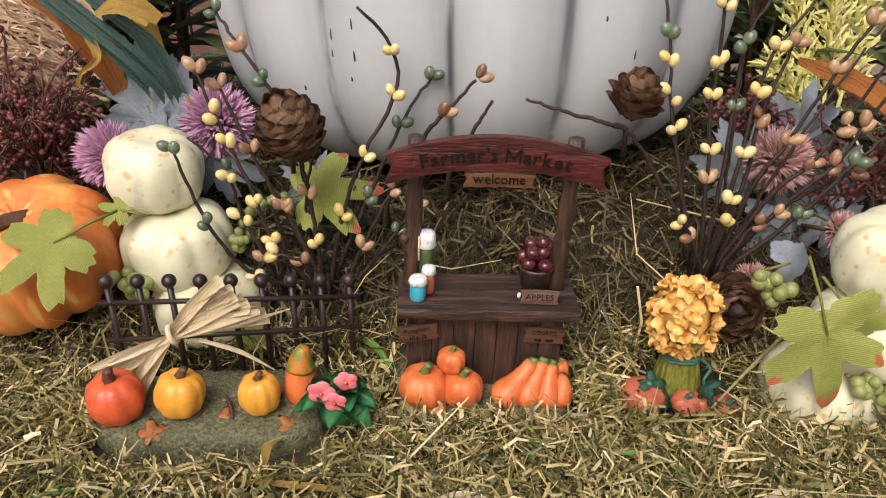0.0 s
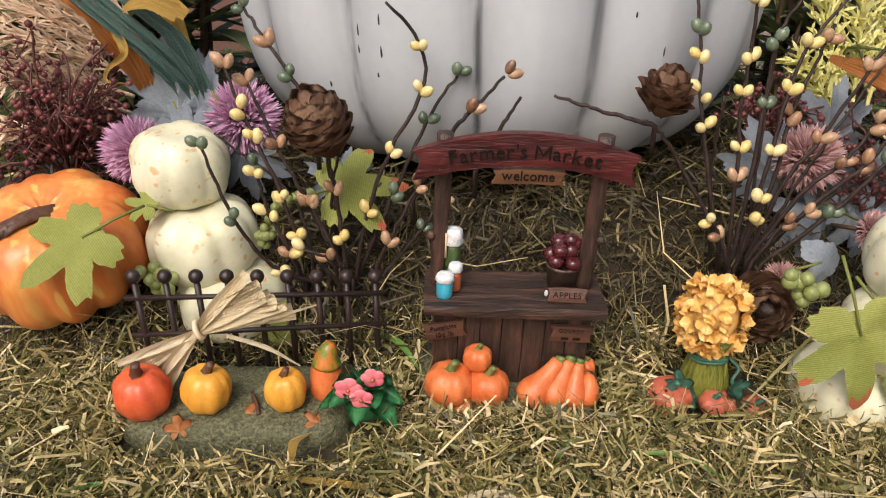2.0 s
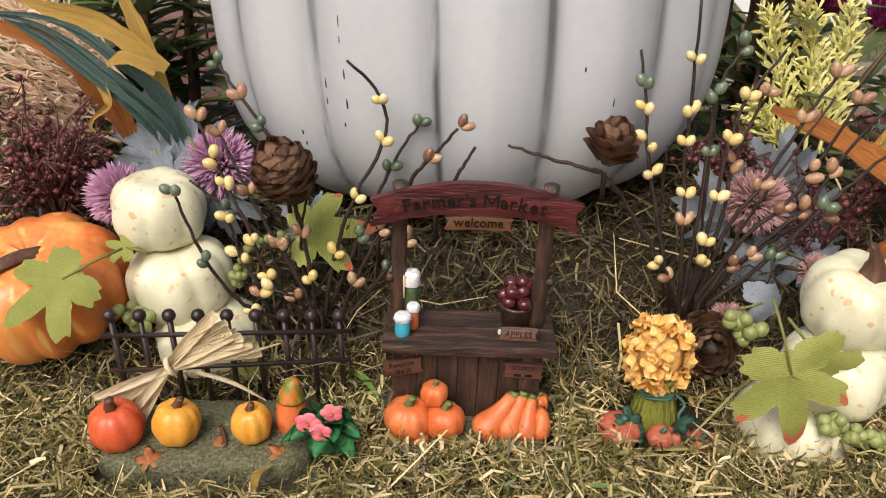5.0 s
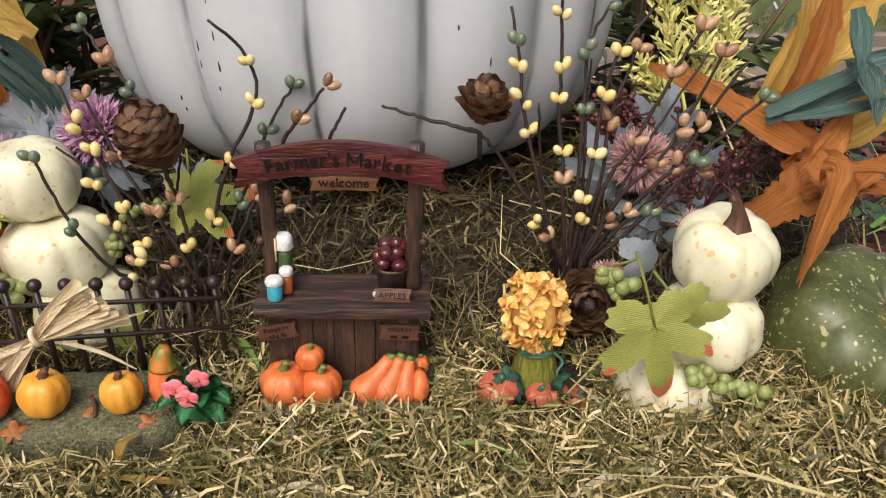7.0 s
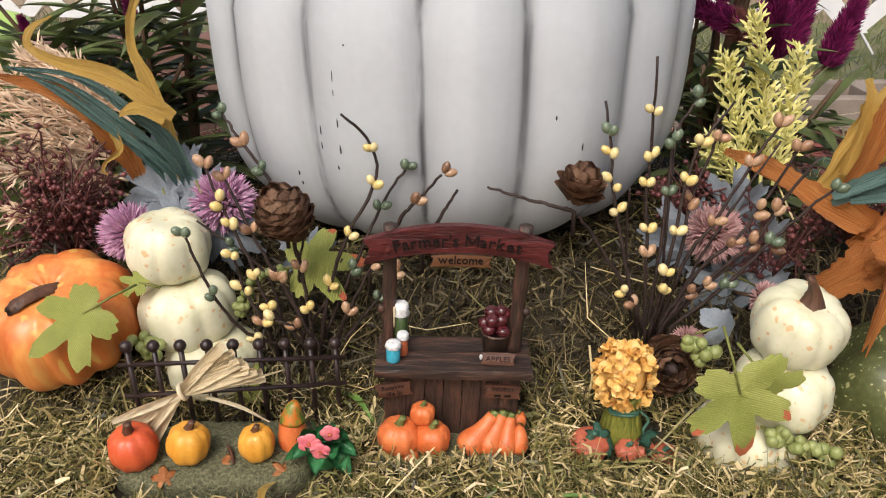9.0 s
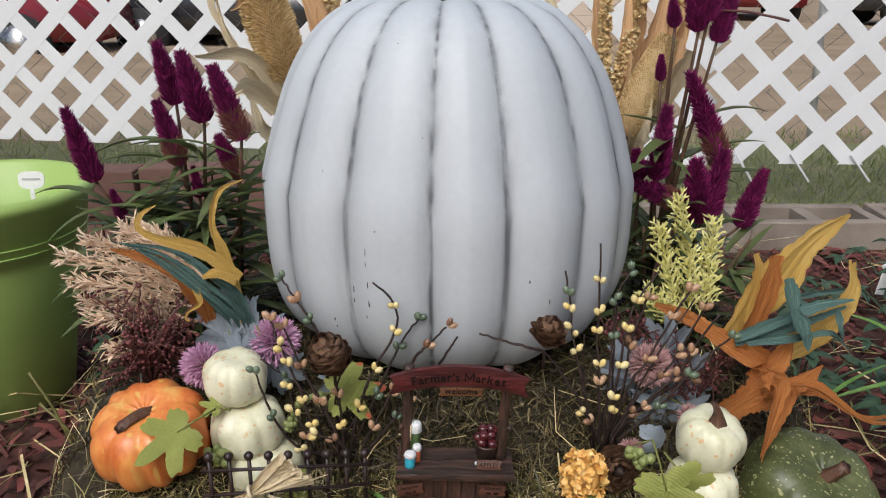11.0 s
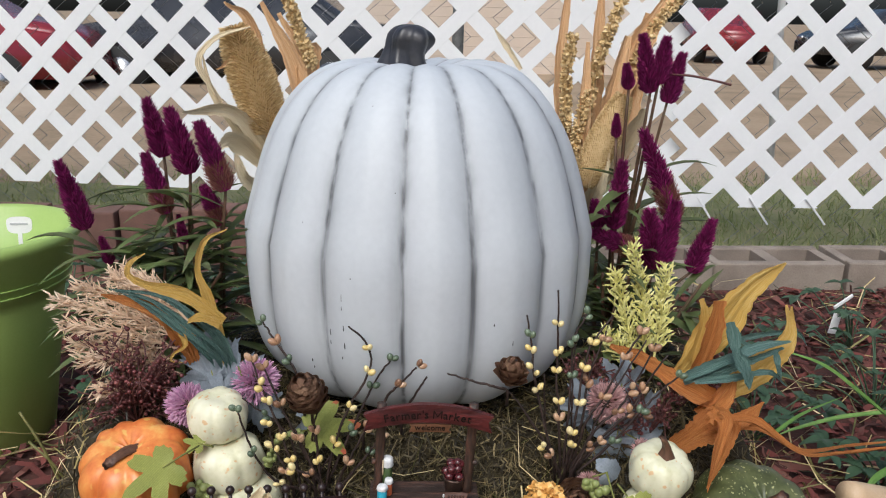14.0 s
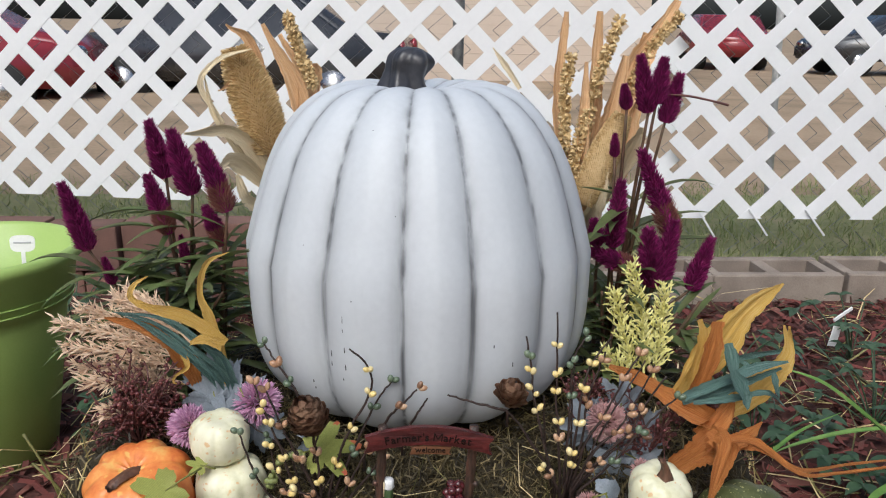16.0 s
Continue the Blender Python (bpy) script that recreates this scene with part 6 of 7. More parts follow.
berry_bush(*(-0.351, 0.600, 0.128), (.058, .035, .056), 26, "spray of small dark burgundy berries on fine stems")
berry_bush(*(-0.344, 0.585, 0.159), (.052, .030, .056), 24, "spray of small dark burgundy berries beside pale plumes")
berry_bush(*(0.276, 0.550, 0.129), (.040, .028, .038), 13, "spray of small burgundy berries under rust corn husks")
berry_bush(*(0.208, 0.600, 0.160), (.030, .022, .036), 10, "spray of burgundy berries behind tan berry twigs")
berry_bush(*(0.364, 0.600, 0.141), (.03, .025, .035), 20, "small burgundy berries beside gold husks")


# ---- green berry bunches ----
def bunch(x, y, z, n, r, spread, label):
    root = thing("green_berry_bunch", x, y, z, label, "berry bunch", "green berry bunches")
    for k in range(n):
        s = (k / max(1, n - 1) - 0.5)
        c = Vector((s * spread[0] + rng.gauss(0, r * .5), rng.gauss(0, r * .6), s * spread[1] + rng.gauss(0, r * .8)))
        bm = bmesh.new()
        ellipsoid(bm, c, r * rng.uniform(.85, 1.1), seg=12, rings=8)
        part("berry", bm, "grape_green", root)
    bm = bmesh.new()
    tube(bm, [(-spread[0] * .6, 0.004, -spread[1] * .6), (0, 0.004, 0), (spread[0] * .6, 0.004, spread[1] * .6)], 0.0012, 6)
    part("stalk", bm, "sheaf_green", root)


bunch(*(0.249, 0.398, 0.055), 28, 0.0045, (0.050, -0.022), "bunch of matte green berries below the gourds")
bunch(*(0.182, 0.447, 0.108), 12, 0.0050, (0.018, -0.008), "bunch of matte green berries beside cloth leaf")
bunch(*(-0.248, 0.485, 0.088), 12, 0.0048, (0.020, -0.006), "bunch of matte green berries behind the fence")
bunch(*(-0.156, 0.525, 0.128), 14, 0.0036, (0.030, 0.010), "bunch of tiny green berries under berry twigs")
bunch(*(-0.176, 0.515, 0.108), 12, 0.0036, (0.010, 0.020), "bunch of tiny green berries beside white gourds")


# ---- corn husks and plumes beside the pumpkin ----
def husk(pts, widths, material, label, normal=(0, -1, .4), cup=0.3, twist=0, category="corn husk"):
    foot = Vector(pts[0])
    root = thing("corn_husk", *foot, label, category, "corn husks")
    bm = bmesh.new()
    ribbon(bm, [Vector(p) - foot for p in pts], widths, normal, cup, 34, 14, twist, 0.24)
    part("leaf", bm, material, root)
    return root


FRONT = (0, -.75, .65)
husk([(-0.274, 0.595, 0.190), (-0.284, 0.585, 0.232), (-0.312, 0.577, 0.266), (-0.366, 0.572, 0.286)], [.014, .024, .022, .002], "husk_orange", "curled orange corn husk leaf over pale plumes", FRONT, .35)
husk([(-0.236, 0.594, 0.244), (-0.277, 0.588, 0.278), (-0.318, 0.583, 0.293), (-0.338, 0.585, 0.305), (-0.335, 0.590, 0.318), (-0.322, 0.600, 0.326)], [.012, .016, .010, .007, .007, .002], "husk_gold", "curling golden corn husk leaf", FRONT, .35, 15)
husk([(-0.235, 0.598, 0.180), (-0.255, 0.603, 0.268), (-0.266, 0.608, 0.302), (-0.256, 0.610, 0.338), (-0.230, 0.615, 0.351)], [.010, .013, .008, .006, .001], "husk_gold", "tall golden corn husk leaf", (.4, -1, .2), .35, 20)
husk([(-0.273, 0.574, 0.252), (-0.256, 0.571, 0.258), (-0.236, 0.574, 0.249)], [.006, .011, .012], "husk_gold", "folded pale gold husk end", FRONT, .2)
husk([(-0.283, 0.582, 0.236), (-0.279, 0.577, 0.221), (-0.293, 0.577, 0.210), (-0.296, 0.577, 0.201), (-0.284, 0.577, 0.199)], [.008, .006, .003, .0025, .001], "husk_gold", "thin curling husk tendril", (0, -1, .2), .3)
for dx, dz, w in ((0, 0, .009), (.010, .006, .008), (-.008, -.008, .008), (.020, .002, .007), (.004, -.014, .007), (.013, -.010, .006)):
    husk([(-0.238 + dx * .5, 0.600, 0.176), (-0.256 + dx, 0.586, 0.222 + dz), (-0.278 + dx, 0.580, 0.247 + dz), (-0.315 + dx, 0.576, 0.279 + dz * .7), (-0.352 - dz, 0.576, 0.289 + dz * .4)], [.008, w, w * .8, w * .5, .001], "husk_teal", "dark teal dyed corn husk strip", FRONT, .4, 20)
husk([(0.308, 0.565, 0.180), (0.350, 0.562, 0.243), (0.384, 0.562, 0.293), (0.427, 0.570, 0.323)], [.020, .046, .030, .002], "husk_gold", "broad golden corn husk leaf", (.1, -1, .4), .15)
husk([(0.322, 0.548, 0.185), (0.337, 0.546, 0.240), (0.342, 0.548, 0.284)], [.024, .024, .018], "husk_orange", "rust brown corn husk leaf before a gold one", (.2, -1, .3), .2)
husk([(0.318, 0.552, 0.205), (0.330, 0.556, 0.258), (0.325, 0.560, 0.282)], [.014, .012, .008], "husk_gold", "narrow golden husk edge", (.3, -1, .2), .2)
husk([(0.221, 0.560, 0.223), (0.259, 0.545, 0.209), (0.297, 0.530, 0.187), (0.338, 0.520, 0.168)], [.006, .018, .026, .030], "husk_orange", "twisted rust corn husk strip", FRONT, .3, 10)
husk([(0.322, 0.516, 0.152), (0.343, 0.514, 0.174), (0.366, 0.530, 0.200)], [.026, .030, .006], "husk_orange", "folded rust corn husk end", (.2, -1, .3), .2)
husk([(0.290, 0.515, 0.108), (0.324, 0.500, 0.145), (0.352, 0.498, 0.158)], [.014, .040, .022], "husk_orange", "dry orange corn husk leaf over hay", FRONT, .25)
husk([(0.326, 0.500, 0.148), (0.365, 0.500, 0.156), (0.394, 0.512, 0.172)], [.032, .020, .002], "husk_orange", "shredded rust corn husk strip over hay", FRONT, .3, 15)
husk([(0.326, 0.505, 0.140), (0.370, 0.500, 0.150), (0.398, 0.500, 0.141), (0.443, 0.500, 0.114), (0.520, 0.530, 0.101), (0.610, 0.560, 0.088)], [.020, .017, .011, .006, .004, .002], "husk_orange", "long thin orange husk strip trailing over the mulch", FRONT, .25, 20)
husk([(0.326, 0.493, 0.174), (0.335, 0.475, 0.158), (0.323, 0.463, 0.125), (0.312, 0.455, 0.096)], [.018, .027, .014, .001], "husk_orange", "orange husk strip hanging to a point", (0, -1, .2), .2, 10)
husk([(0.358, 0.535, 0.188), (0.394, 0.540, 0.210), (0.427, 0.540, 0.243), (0.424, 0.550, 0.278)], [.016, .022, .014, .003], "husk_gold", "golden husk leaf with torn tip", (.1, -1, .4), .2, 15)
for pts, w in (([(0.302, 0.530, 0.195), (0.343, 0.520, 0.220), (0.384, 0.520, 0.238), (0.425, 0.530, 0.240)], .014), ([(0.304, 0.532, 0.188), (0.346, 0.522, 0.208), (0.386, 0.524, 0.222), (0.418, 0.530, 0.232)], .011), ([(0.312, 0.520, 0.194), (0.354, 0.510, 0.204), (0.393, 0.510, 0.210), (0.423, 0.520, 0.187)], .009),
               ([(0.340, 0.512, 0.272), (0.347, 0.505, 0.241), (0.353, 0.503, 0.222)], .016), ([(0.349, 0.504, 0.236), (0.362, 0.502, 0.214), (0.370, 0.503, 0.193)], .019), ([(0.398, 0.512, 0.236), (0.402, 0.508, 0.218), (0.408, 0.508, 0.204)], .009)):
    husk(pts, [w * .6, w, w * .8, w * .25], "husk_teal", "teal dyed corn husk strip", FRONT, .3, 25)
husk([(0.383, 0.600, 0.219), (0.403, 0.585, 0.210), (0.433, 0.580, 0.189), (0.446, 0.580, 0.150)], [.006, .008, .005, .001], "husk_teal", "thin teal husk shred", (0, -.8, .6), .4, 60)
husk([(0.392, 0.600, 0.211), (0.422, 0.590, 0.223), (0.465, 0.590, 0.226), (0.482, 0.590, 0.207)], [.006, .007, .004, .001], "husk_teal", "thin teal husk shred", (0, -.8, .6), .4, -60)
husk([(0.317, 0.470, 0.180), (0.321, 0.455, 0.178), (0.313, 0.445, 0.146), (0.306, 0.440, 0.101)], [.018, .020, .011, .001], "husk_orange", "orange husk strip hanging to a point", (0, -1, .2), .3, 15)
husk([(0.327, 0.470, 0.174), (0.357, 0.455, 0.179), (0.411, 0.450, 0.142), (0.460, 0.455, 0.138), (0.527, 0.460, 0.142)], [.012, .012, .006, .005, .003], "husk_orange", "long thin orange husk strip trailing over the mulch", (0, -.6, 1), .3, 40)
husk([(0.368, 0.560, 0.154), (0.425, 0.570, 0.186), (0.452, 0.580, 0.219), (0.448, 0.580, 0.264)], [.016, .022, .014, .003], "husk_gold", "golden husk leaf with torn tip", (.2, -1, .4), .3, 30)


def plume(pts, n, length, width, material, label, category="dried plume", spread=0.9, name="plume", r=0.0016):
    """A feathery spike: a stem with many small spikelets that point up and out along it."""
    path = smooth_path(pts, 30)
    foot = path[0]
    root = thing(name, *foot, label, category, category + "s")
    loc = [q - foot for q in path]
    bm = bmesh.new()
    tube(bm, loc, [r * (1.2 - .8 * k / 29) for k in range(30)], 6)
    part("stem", bm, material, root)
    cs, ws, ls = [], [], []
    for k in range(n):
        s = 0.12 + 0.88 * k / n
        i = min(int(s * 29), 28)
        d = (loc[i + 1] - loc[i]).normalized()
        a = k * 2.4
        u = d.orthogonal().normalized()
        o = u * math.cos(a) + d.cross(u) * math.sin(a)
        br = length * (1.1 - 0.65 * s)
        w = (d * 1.0 + o * spread).normalized()
        for j in range(6):
            f = rng.uniform(0.1, 1)
            cs.append(loc[i] + w * br * f)
            ws.append(w + Vector((rng.gauss(0, .45), rng.gauss(0, .45), rng.gauss(0, .45))))
            ls.append(length * 0.34 * rng.uniform(.6, 1.2))
        cs.append(loc[i])
        ws.append(w)
        ls.append(br)
    tagged(spikes("spikelet_tuft", cs, ws, np.array(ls), width, material, root), kind="stuff")
    return root


plume([(-0.298, 0.640, 0.200), (-0.362, 0.620, 0.242), (-0.427, 0.600, 0.267)], 44, 0.036, 0.0022, "plume_pink", "feathery beige pink dried plume", spread=0.42)
plume([(-0.301, 0.640, 0.208), (-0.355, 0.630, 0.251), (-0.409, 0.620, 0.279)], 44, 0.036, 0.0022, "plume_pink", "feathery beige pink dried plume", spread=0.42)
plume([(-0.293, 0.640, 0.215), (-0.335, 0.645, 0.255), (-0.376, 0.650, 0.279)], 44, 0.036, 0.0022, "plume_pink", "feathery beige pink dried plume", spread=0.42)
plume([(-0.299, 0.640, 0.185), (-0.357, 0.615, 0.221), (-0.416, 0.590, 0.241)], 44, 0.036, 0.0022, "plume_pink", "feathery beige pink dried plume", spread=0.42)
plume([(-0.305, 0.640, 0.153), (-0.349, 0.610, 0.186), (-0.393, 0.580, 0.202)], 44, 0.036, 0.0022, "plume_pink", "feathery beige pink dried plume", spread=0.42)
plume([(-0.314, 0.640, 0.130), (-0.348, 0.610, 0.154), (-0.381, 0.580, 0.162)], 44, 0.036, 0.0022, "plume_pink", "feathery beige pink dried plume", spread=0.42)
plume([(-0.289, 0.640, 0.223), (-0.327, 0.650, 0.261), (-0.365, 0.660, 0.283)], 44, 0.036, 0.0022, "plume_pink", "feathery beige pink dried plume", spread=0.42)
plume([(-0.304, 0.640, 0.169), (-0.356, 0.620, 0.198), (-0.409, 0.600, 0.211)], 44, 0.036, 0.0022, "plume_pink", "feathery beige pink dried plume", spread=0.42)
for a, b, c, n in (((0.301, 0.660, 0.152), (0.300, 0.680, 0.226), (0.279, 0.690, 0.310), 34), ((0.313, 0.660, 0.152), (0.325, 0.680, 0.209), (0.329, 0.690, 0.278), 30), ((0.290, 0.660, 0.153), (0.274, 0.680, 0.218), (0.259, 0.690, 0.271), 26),
                   ((0.283, 0.650, 0.149), (0.262, 0.650, 0.178), (0.240, 0.650, 0.200), 16)):
    plume([a, b, c], int(n * 1.8), 0.028, 0.0030, "plume_yellow", "feathery yellow dried plume", spread=0.85)

# ---- celosia ----
def celosia(foot, tip, r, label, old=False, name="celosia_spike"):
    """A plumed magenta flower spike from foot to tip."""
    foot, tip = Vector(foot), Vector(tip)
    root = thing(name, *foot, label, "celosia flower", "celosia spikes")
    d = tip - foot
    bm = bmesh.new()
    r *= 1.15
    n = 12
    tube(bm, [d * (k / (n - 1)) for k in range(n)], [max(0.0006, r * 0.80 * (k / (n - 1) + .08) ** .3 * (1.001 - k / (n - 1)) ** .95) for k in range(n)], 12)
    part("spike_core", bm, "celosia", root)
    m = 1700
    s = nrng.uniform(0, 1, m)
    a = nrng.uniform(0, 6.283, m)
    dv = d.normalized()
    u = np.array(dv.orthogonal().normalized())
    v = np.array(dv.cross(Vector(u)))
    o = u * np.cos(a)[:, None] + v * np.sin(a)[:, None]
    rad = r * 0.78 * (s + .08) ** .3 * (1.0 - s) ** .95
    c = np.array(d) * s[:, None] + o * rad[:, None]
    w = o * 0.75 + np.array(dv) * 0.9 + nrng.normal(0, .12, (m, 3))
    ln = r * (0.72 - 0.20 * s) * nrng.uniform(.6, 1.2, m)
    low = s < (0.38 if old else -1)
    if old:
        tagged(spikes("faded_floret_tuft", c[low], w[low], ln[low], r * .05, "celosia_old", root), kind="stuff")
    tagged(spikes("floret_tuft", c[~low], w[~low], ln[~low], r * .07, "celosia", root), kind="stuff")
    return root


def celosia_plant(x, y, z, heads, leaves, label, seed, high=0.97):
    """Stems to each flower spike, with many long narrow leaves."""
    rr = random.Random(seed)
    root = thing("celosia_plant", x, y, z, label, "celosia plant")
    base = Vector((x, y, z))
    for h in heads:
        h = Vector(h) - base
        mid = h * 0.55 + Vector((rr.uniform(-.02, .02), rr.uniform(-.02, .02), 0.01))
        path = smooth_path([(0, 0, 0), mid, h], 12)
        bm = bmesh.new()
        tube(bm, path, [0.0042 - 0.0002 * k for k in range(12)], 7, .08)
        part("stem", bm, "cel_stem", root)
        for k in range(leaves):
            s = rr.uniform(0.3, high)
            f = path[int(s * 11)]
            a = rr.uniform(0, 6.283)
            ln = rr.uniform(.06, .14) * (1.15 - .35 * s)
            out = Vector((math.cos(a), math.sin(a) * .8 - .15, rr.uniform(.0, .7)))
            bm = bmesh.new()
            blade_leaf(bm, f, f + out.normalized() * ln * 1.25, ln * rr.uniform(.14, .22), rr.uniform(.1, .6), 8)
            part("leaf", bm, "cel_leaf", root)
    return root


HL = [((-0.446, 0.750, 0.314), (-0.470, 0.750, 0.402), .0165, 0), ((-0.350, 0.800, 0.403), (-0.366, 0.800, 0.477), .0165, 0), ((-0.311, 0.780, 0.384), (-0.332, 0.780, 0.467), .019, 0), ((-0.261, 0.760, 0.365), (-0.289, 0.760, 0.452), .019, 1),
      ((-0.347, 0.780, 0.328), (-0.368, 0.780, 0.407), .0165, 1), ((-0.422, 0.760, 0.262), (-0.431, 0.760, 0.298), .009, 0), ((-0.274, 0.780, 0.312), (-0.294, 0.780, 0.364), .015, 1), ((-0.326, 0.780, 0.284), (-0.331, 0.780, 0.324), .008, 0)]
for f, t_, r, old in HL:
    celosia(f, t_, r, "magenta feathery celosia spike" if not old else "magenta celosia spike fading at its foot", old)
celosia_plant(-0.30, 0.80, 0.03, [h[0] for h in HL], 15, "celosia plant with long dark green and purplish leaves", 3)
celosia_plant(-0.36, 0.78, 0.03, [(-0.350, 0.760, 0.257), (-0.389, 0.770, 0.279), (-0.304, 0.740, 0.296), (-0.270, 0.740, 0.256), (-0.406, 0.740, 0.240)], 19, "leafy celosia stems with narrow dark green leaves", 8)
HR = [((0.321, 0.800, 0.498), (0.304, 0.800, 0.572), .0155, 0), ((0.331, 0.800, 0.510), (0.337, 0.800, 0.569), .0155, 0), ((0.346, 0.800, 0.484), (0.361, 0.800, 0.548), .015, 0), ((0.290, 0.800, 0.502), (0.284, 0.800, 0.534), .010, 0),
      ((0.369, 0.780, 0.321), (0.311, 0.780, 0.444), .0195, 1), ((0.279, 0.780, 0.308), (0.285, 0.780, 0.402), .017, 0), ((0.309, 0.760, 0.281), (0.246, 0.760, 0.306), .017, 1), ((0.336, 0.760, 0.255), (0.324, 0.760, 0.334), .022, 0),
      ((0.344, 0.760, 0.259), (0.359, 0.760, 0.347), .019, 0), ((0.401, 0.780, 0.241), (0.424, 0.780, 0.317), .0165, 0), ((0.263, 0.800, 0.303), (0.255, 0.800, 0.341), .013, 0), ((0.278, 0.800, 0.435), (0.276, 0.800, 0.466), .008, 0)]
for f, t_, r, old in HR:
    celosia(f, t_, r, "magenta feathery celosia spike" if not old else "magenta celosia spike fading at its foot", old)
celosia_plant(0.28, 0.81, 0.03, [h[0] for h in HR], 6, "celosia plant with magenta spikes and narrow leaves", 5, 0.72)
celosia_plant(0.31, 0.76, 0.03, [(0.405, 0.750, 0.233), (0.374, 0.750, 0.216), (0.286, 0.760, 0.212), (0.254, 0.720, 0.168), (0.263, 0.760, 0.247)], 10, "leafy celosia stems with dark green leaves", 9)


# ---- millet heads and tall corn husks behind the pumpkin ----
def millet(foot, tip, r, label, n=900, size=0.30, name="millet_head"):
    foot, tip = Vector(foot), Vector(tip)
    root = thing(name, *foot, label, "millet head", "millet heads")
    d = tip - foot
    bm = bmesh.new()
    tube(bm, [d * (k / 11) for k in range(12)], [max(.001, r * .8 * math.sin(math.pi * (.14 + .80 * k / 11)) ** .5) for k in range(12)], 14)
    tube(bm, [-d.normalized() * 0.12, Vector((0, 0, 0))], r * .15, 7)
    part("head_core", bm, "millet", root)
    k = np.arange(n)
    s = (k + .5) / n
    a = k * 2.39996 + nrng.normal(0, .10 if size > .3 else .01, n)
    dv = d.normalized()
    u = np.array(dv.orthogonal().normalized())
    v = np.array(dv.cross(Vector(u)))
    o = u * np.cos(a)[:, None] + v * np.sin(a)[:, None]
    rad = r * .78 * np.sin(np.pi * (.14 + .80 * s)) ** .5
    tagged(spikes("seed_tuft", np.array(d) * s[:, None] + o * rad[:, None], o + np.array(dv) * .35, r * size * nrng.uniform(.75, 1.2, len(s)), r * .085, "millet", root), kind="stuff")


def sorghum(pts, label):
    """A thin loose seed head: beads along a stem."""
    path = smooth_path(pts, 40)
    foot = path[0]
    root = thing("sorghum_head", *foot, label, "seed head", "seed heads")
    bm = bmesh.new()
    tube(bm, [p - foot for p in path], 0.003, 6)
    part("stem", bm, "millet", root)
    cs, ws = [], []
    for p in path:
        for j in range(9):
            o = Vector((rng.gauss(0, 1), rng.gauss(0, 1), rng.gauss(0, 1))).normalized()
            cs.append((p - foot) + o * 0.004)
            ws.append(o)
    tagged(spikes("seed_tuft", cs, ws, 0.008, 0.006, "millet", root), kind="stuff")


millet((-0.216, 0.885, 0.426), (-0.262, 0.885, 0.575), .034, "thick net-textured tan millet head behind the pumpkin", 2300, .30)
millet((0.250, 0.860, 0.353), (0.303, 0.860, 0.488), .028, "thick net-textured tan millet head behind the pumpkin", 2400, .14)
sorghum([(-0.155, 0.900, 0.524), (-0.170, 0.900, 0.564), (-0.188, 0.900, 0.618)], "thin golden seed head behind the pumpkin")
sorghum([(0.228, 0.900, 0.428), (0.224, 0.900, 0.512), (0.229, 0.900, 0.570)], "thin golden seed head among husks")
sorghum([(0.252, 0.890, 0.430), (0.270, 0.890, 0.538), (0.296, 0.890, 0.622)], "golden seed head among husks")
sorghum([(0.324, 0.920, 0.512), (0.360, 0.920, 0.588), (0.395, 0.920, 0.629)], "golden seed head leaning out")
sorghum([(0.236, 0.880, 0.370), (0.241, 0.880, 0.431), (0.254, 0.880, 0.490)], "golden seed head low among husks")
LB, RB = (-0.198, 0.920, 0.334), (0.260, 0.920, 0.289)
for a, b, w, mt, tw_ in (((-0.174, 0.910, 0.490), (-0.224, 0.900, 0.609), .030, "husk_rust", 15), ((-0.166, 0.920, 0.506), (-0.204, 0.920, 0.594), .026, "husk_rust", -20), ((-0.231, 0.880, 0.563), (-0.270, 0.870, 0.608), .018, "husk_rust", 40),
                         ((-0.281, 0.860, 0.462), (-0.301, 0.850, 0.540), .012, "husk_tan", 60), ((-0.256, 0.850, 0.455), (-0.326, 0.820, 0.462), .026, "husk_tan", 50), ((-0.258, 0.850, 0.415), (-0.284, 0.820, 0.412), .030, "husk_tan", 20),
                         ((-0.248, 0.870, 0.517), (-0.285, 0.860, 0.517), .010, "husk_rust", 20), ((-0.243, 0.840, 0.359), (-0.259, 0.830, 0.402), .022, "husk_tan", 10), ((-0.158, 0.930, 0.530), (-0.170, 0.930, 0.522), .03, "husk_rust", 10)):
    husk([LB, a, b], [.018, w, w * .25], mt, "dry tan corn husk leaf behind the pumpkin" if mt == "husk_tan" else "dry rust corn husk leaf behind the pumpkin", (.2, -1, .1), .35, tw_)
husk([(-0.280, 0.860, 0.470), (-0.306, 0.850, 0.525), (-0.280, 0.850, 0.559), (-0.233, 0.850, 0.575)], [.006, .009, .010, .004], "husk_tan", "pale curling husk strip", (.2, -1, .2), .3, 60)
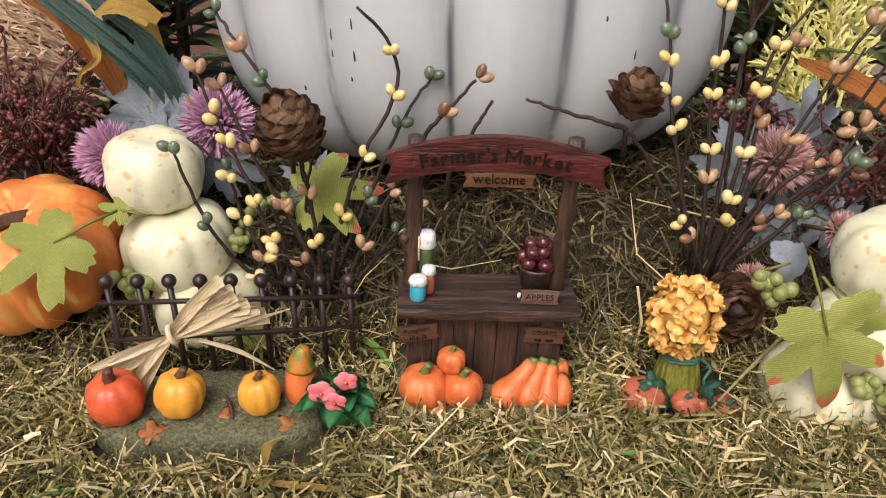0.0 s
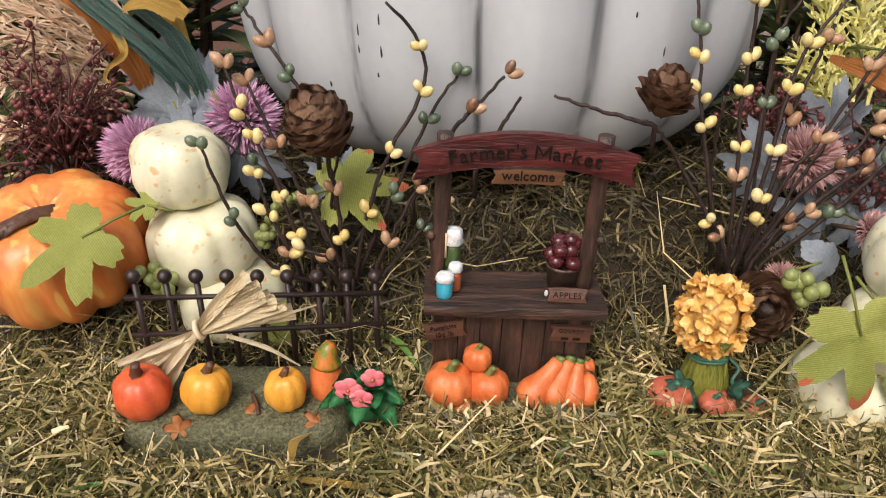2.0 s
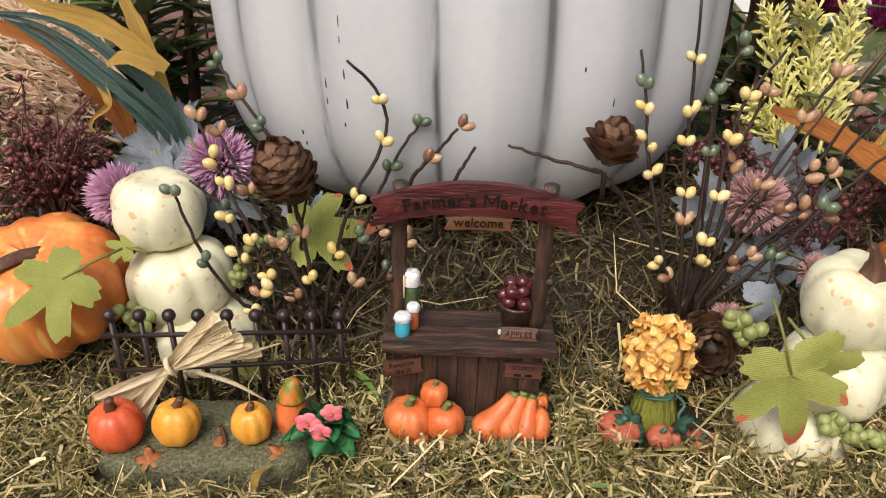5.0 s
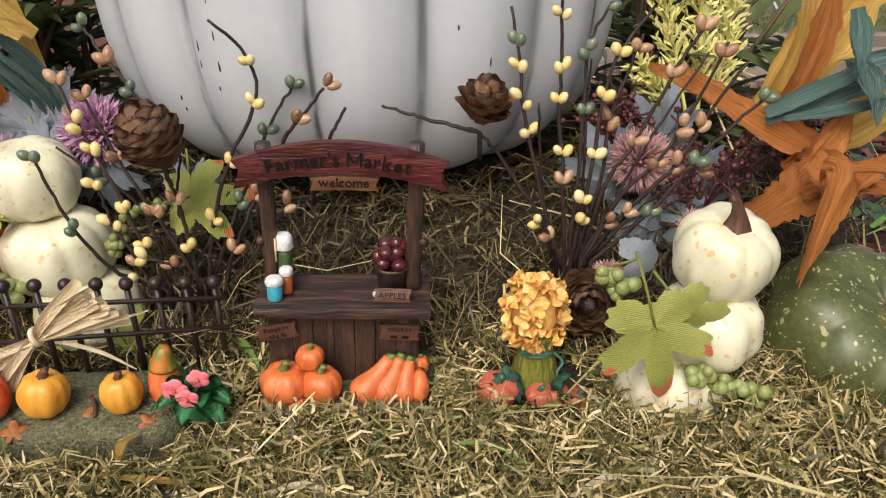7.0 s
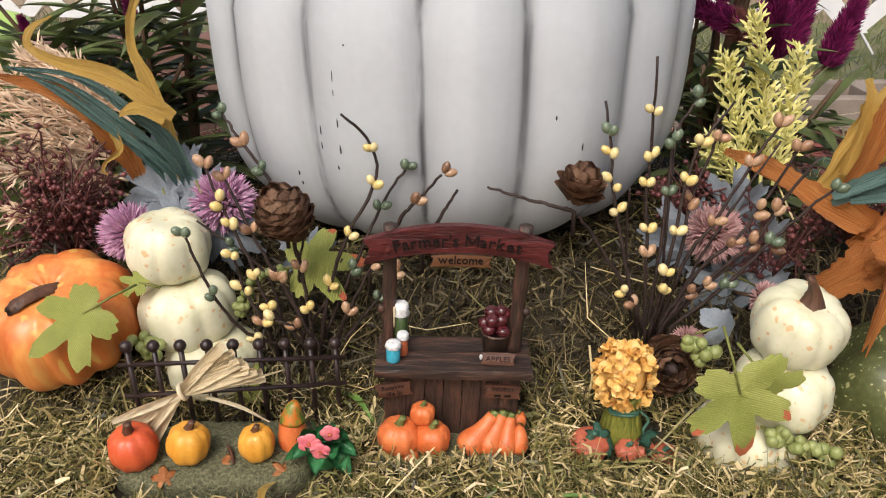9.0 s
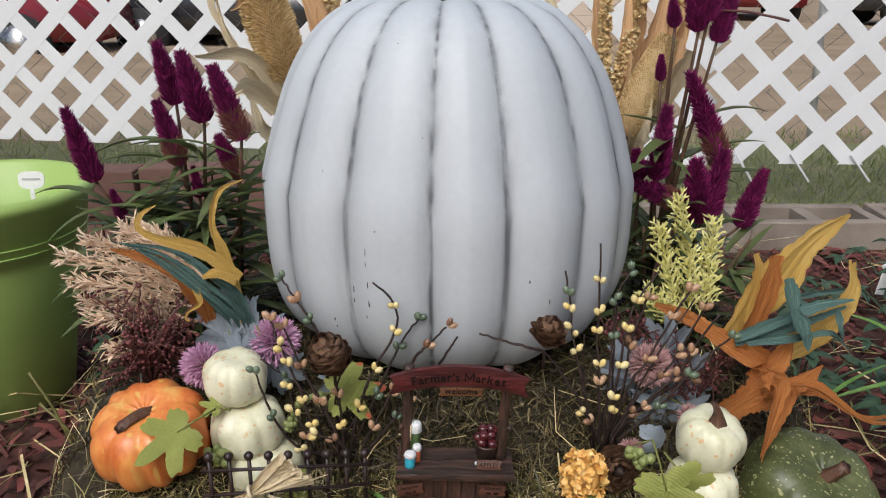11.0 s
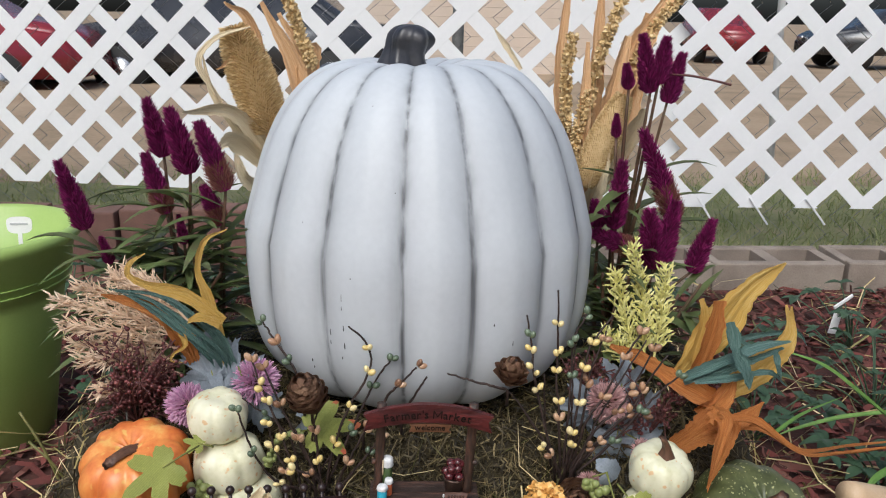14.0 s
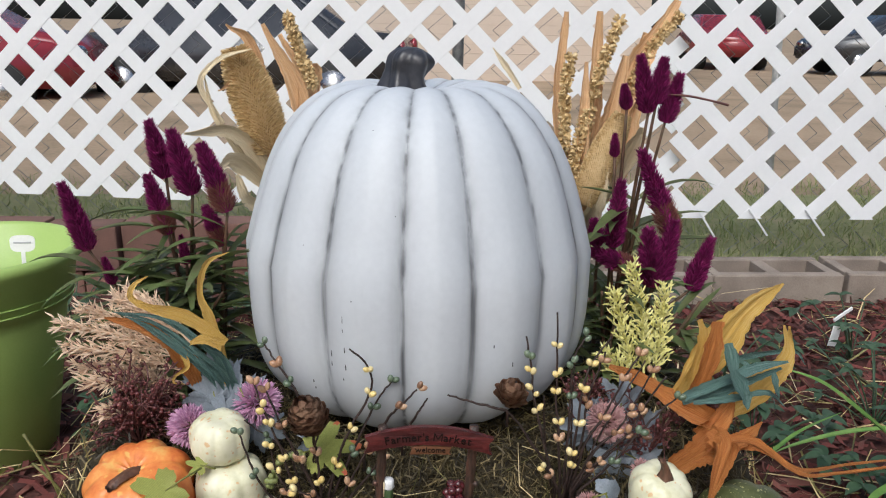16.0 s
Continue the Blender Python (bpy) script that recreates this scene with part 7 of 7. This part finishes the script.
for a, b, w, mt, tw_ in (((0.220, 0.920, 0.494), (0.223, 0.920, 0.633), .022, "husk_rust", 10), ((0.271, 0.910, 0.479), (0.269, 0.900, 0.634), .028, "husk_rust", 20), ((0.323, 0.920, 0.521), (0.392, 0.920, 0.652), .040, "husk_rust", 15),
                         ((0.294, 0.900, 0.480), (0.312, 0.900, 0.571), .030, "husk_rust", -20), ((0.328, 0.880, 0.432), (0.338, 0.870, 0.467), .028, "husk_tan", 10), ((0.251, 0.880, 0.414), (0.248, 0.880, 0.562), .022, "husk_rust", 0),
                         ((0.266, 0.850, 0.342), (0.279, 0.840, 0.412), .030, "husk_tan", 10), ((0.322, 0.920, 0.426), (0.353, 0.930, 0.604), .045, "husk_rust", 10)):
    husk([RB, a, b], [.018, w, w * .3], mt, "dry tan corn husk leaf behind the pumpkin" if mt == "husk_tan" else "dry rust corn husk leaf behind the pumpkin", (-.1, -1, .1), .35, tw_)
husk([(0.159, 0.930, 0.518), (0.136, 0.930, 0.551), (0.115, 0.930, 0.579)], [.006, .010, .002], "husk_tan", "small tan husk tip over the pumpkin's shoulder", (0, -1, .1), .3, 10)

# ---- weeds and grass on the mulch ----
def weed(x, y, n, size, label, seed):
    rr = random.Random(seed)
    root = thing("weed", x, y, GROUND, label, "weed", "weeds")
    for k in range(n):
        a = rr.uniform(0, 6.283)
        f = Vector((math.cos(a), math.sin(a), 0)) * rr.uniform(.01, size)
        h = rr.uniform(.05, .14)
        c = f + Vector((0, 0, h))
        bm = bmesh.new()
        tube(bm, smooth_path([(0, 0, 0), f * .6 + Vector((0, 0, h * .7)), c], 6), 0.0016, 5)
        st = part("stalk", bm, "weed", root)
        bm = bmesh.new()
        s = rr.uniform(.022, .042)
        for j in range(3):
            b = a + (j - 1) * 1.3
            blade_leaf(bm, c, c + Vector((math.cos(b), math.sin(b), rr.uniform(-.15, .25))) * s, s * .62, .3, 6)
        part("leaflet", bm, "weed", st)


for k, (x, y, n, s) in enumerate(((.62, .95, 14, .12), (.78, .80, 16, .13), (.92, 1.05, 16, .14), (.70, 1.25, 14, .13), (1.05, 1.35, 14, .14), (.55, 1.35, 10, .1), (.95, .62, 12, .1), (-.48, 1.25, 10, .1), (.66, 1.55, 10, .08), (1.2, .95, 12, .12), (-.55, 1.0, 8, .06), (.42, 1.2, 10, .1), (-.62, 1.5, 12, .12), (-.85, 1.6, 10, .1), (-.46, 1.62, 10, .1))):
    weed(x, y, n, s, "low dark green three-leaved weed in red mulch", k)
for k, (pts, w) in enumerate((([(0.770, 0.750, -0.021), (0.662, 0.720, 0.065), (0.592, 0.720, 0.116), (0.537, 0.740, 0.132)], .012), ([(0.781, 0.800, -0.005), (0.688, 0.800, -0.014), (0.615, 0.800, -0.033), (0.580, 0.800, -0.048)], .008),
                              ([(0.550, 0.750, -0.012), (0.608, 0.780, 0.004), (0.715, 0.850, -0.005)], .006), ([(0.682, 0.650, -0.006), (0.627, 0.620, -0.012), (0.607, 0.600, -0.034)], .010))):
    foot = Vector(pts[0])
    root = thing("grass_blade", *foot, "long bright green grass blade arching over mulch", "grass blade", "grass blades")
    bm = bmesh.new()
    ribbon(bm, [Vector(p) - foot for p in pts], [w, w, w * .7, w * .15], (0, -.4, 1), .25, 18, 3)
    part("blade", bm, "blade", root)
squash = thing("squash_neck", 0.562, 0.55, -0.012, "pale tan squash lying at the hay's edge", "squash", rx=0, ry=0, rz=0)
bm = bmesh.new()
tube(bm, smooth_path([(0.13, 0.05, -0.07), (0.05, 0.02, 0.0), (-0.022, -0.005, 0.034)], 12), [.034, .034, .032, .029, .026, .023, .021, .019, .018, .018, .018, .016], 18)
part("shell", bm, "tan_gourd", squash)
label_ = thing("plastic_tag", *(1.003, 1.350, -0.061), "white plastic plant label standing in the mulch", "plant tag", rz=20, ry=12)
bm = bmesh.new()
box(bm, 0, 0, -0.02, 0.028, 0.002, 0.05, 0.0008)
box(bm, 0.02, -0.004, 0.03, 0.06, 0.004, 0.008, 0.001, m=pose(0, 0, 0, 0, -35, 0))
part("tag_plate", bm, "tag_white", label_, smooth=False)
for k, (a, b, c) in enumerate((((-0.426, 0.550, 0.044), (-0.444, 0.550, 0.105), (-0.469, 0.560, 0.146)), ((-0.419, 0.550, 0.051), (-0.437, 0.550, 0.086), (-0.464, 0.560, 0.107)), ((0.338, 0.800, 0.523), (0.374, 0.780, 0.522), (0.418, 0.760, 0.513)))):
    foot = Vector(a)
    root = thing("dry_stick", *foot, "thin bent dry plant stalk", "stick", "dry sticks")
    bm = bmesh.new()
    tube(bm, [q - foot for q in smooth_path([a, b, c], 12)], 0.0016, 6, .2)
    part("stalk", bm, "straw" if k < 2 else "twig_red", root)
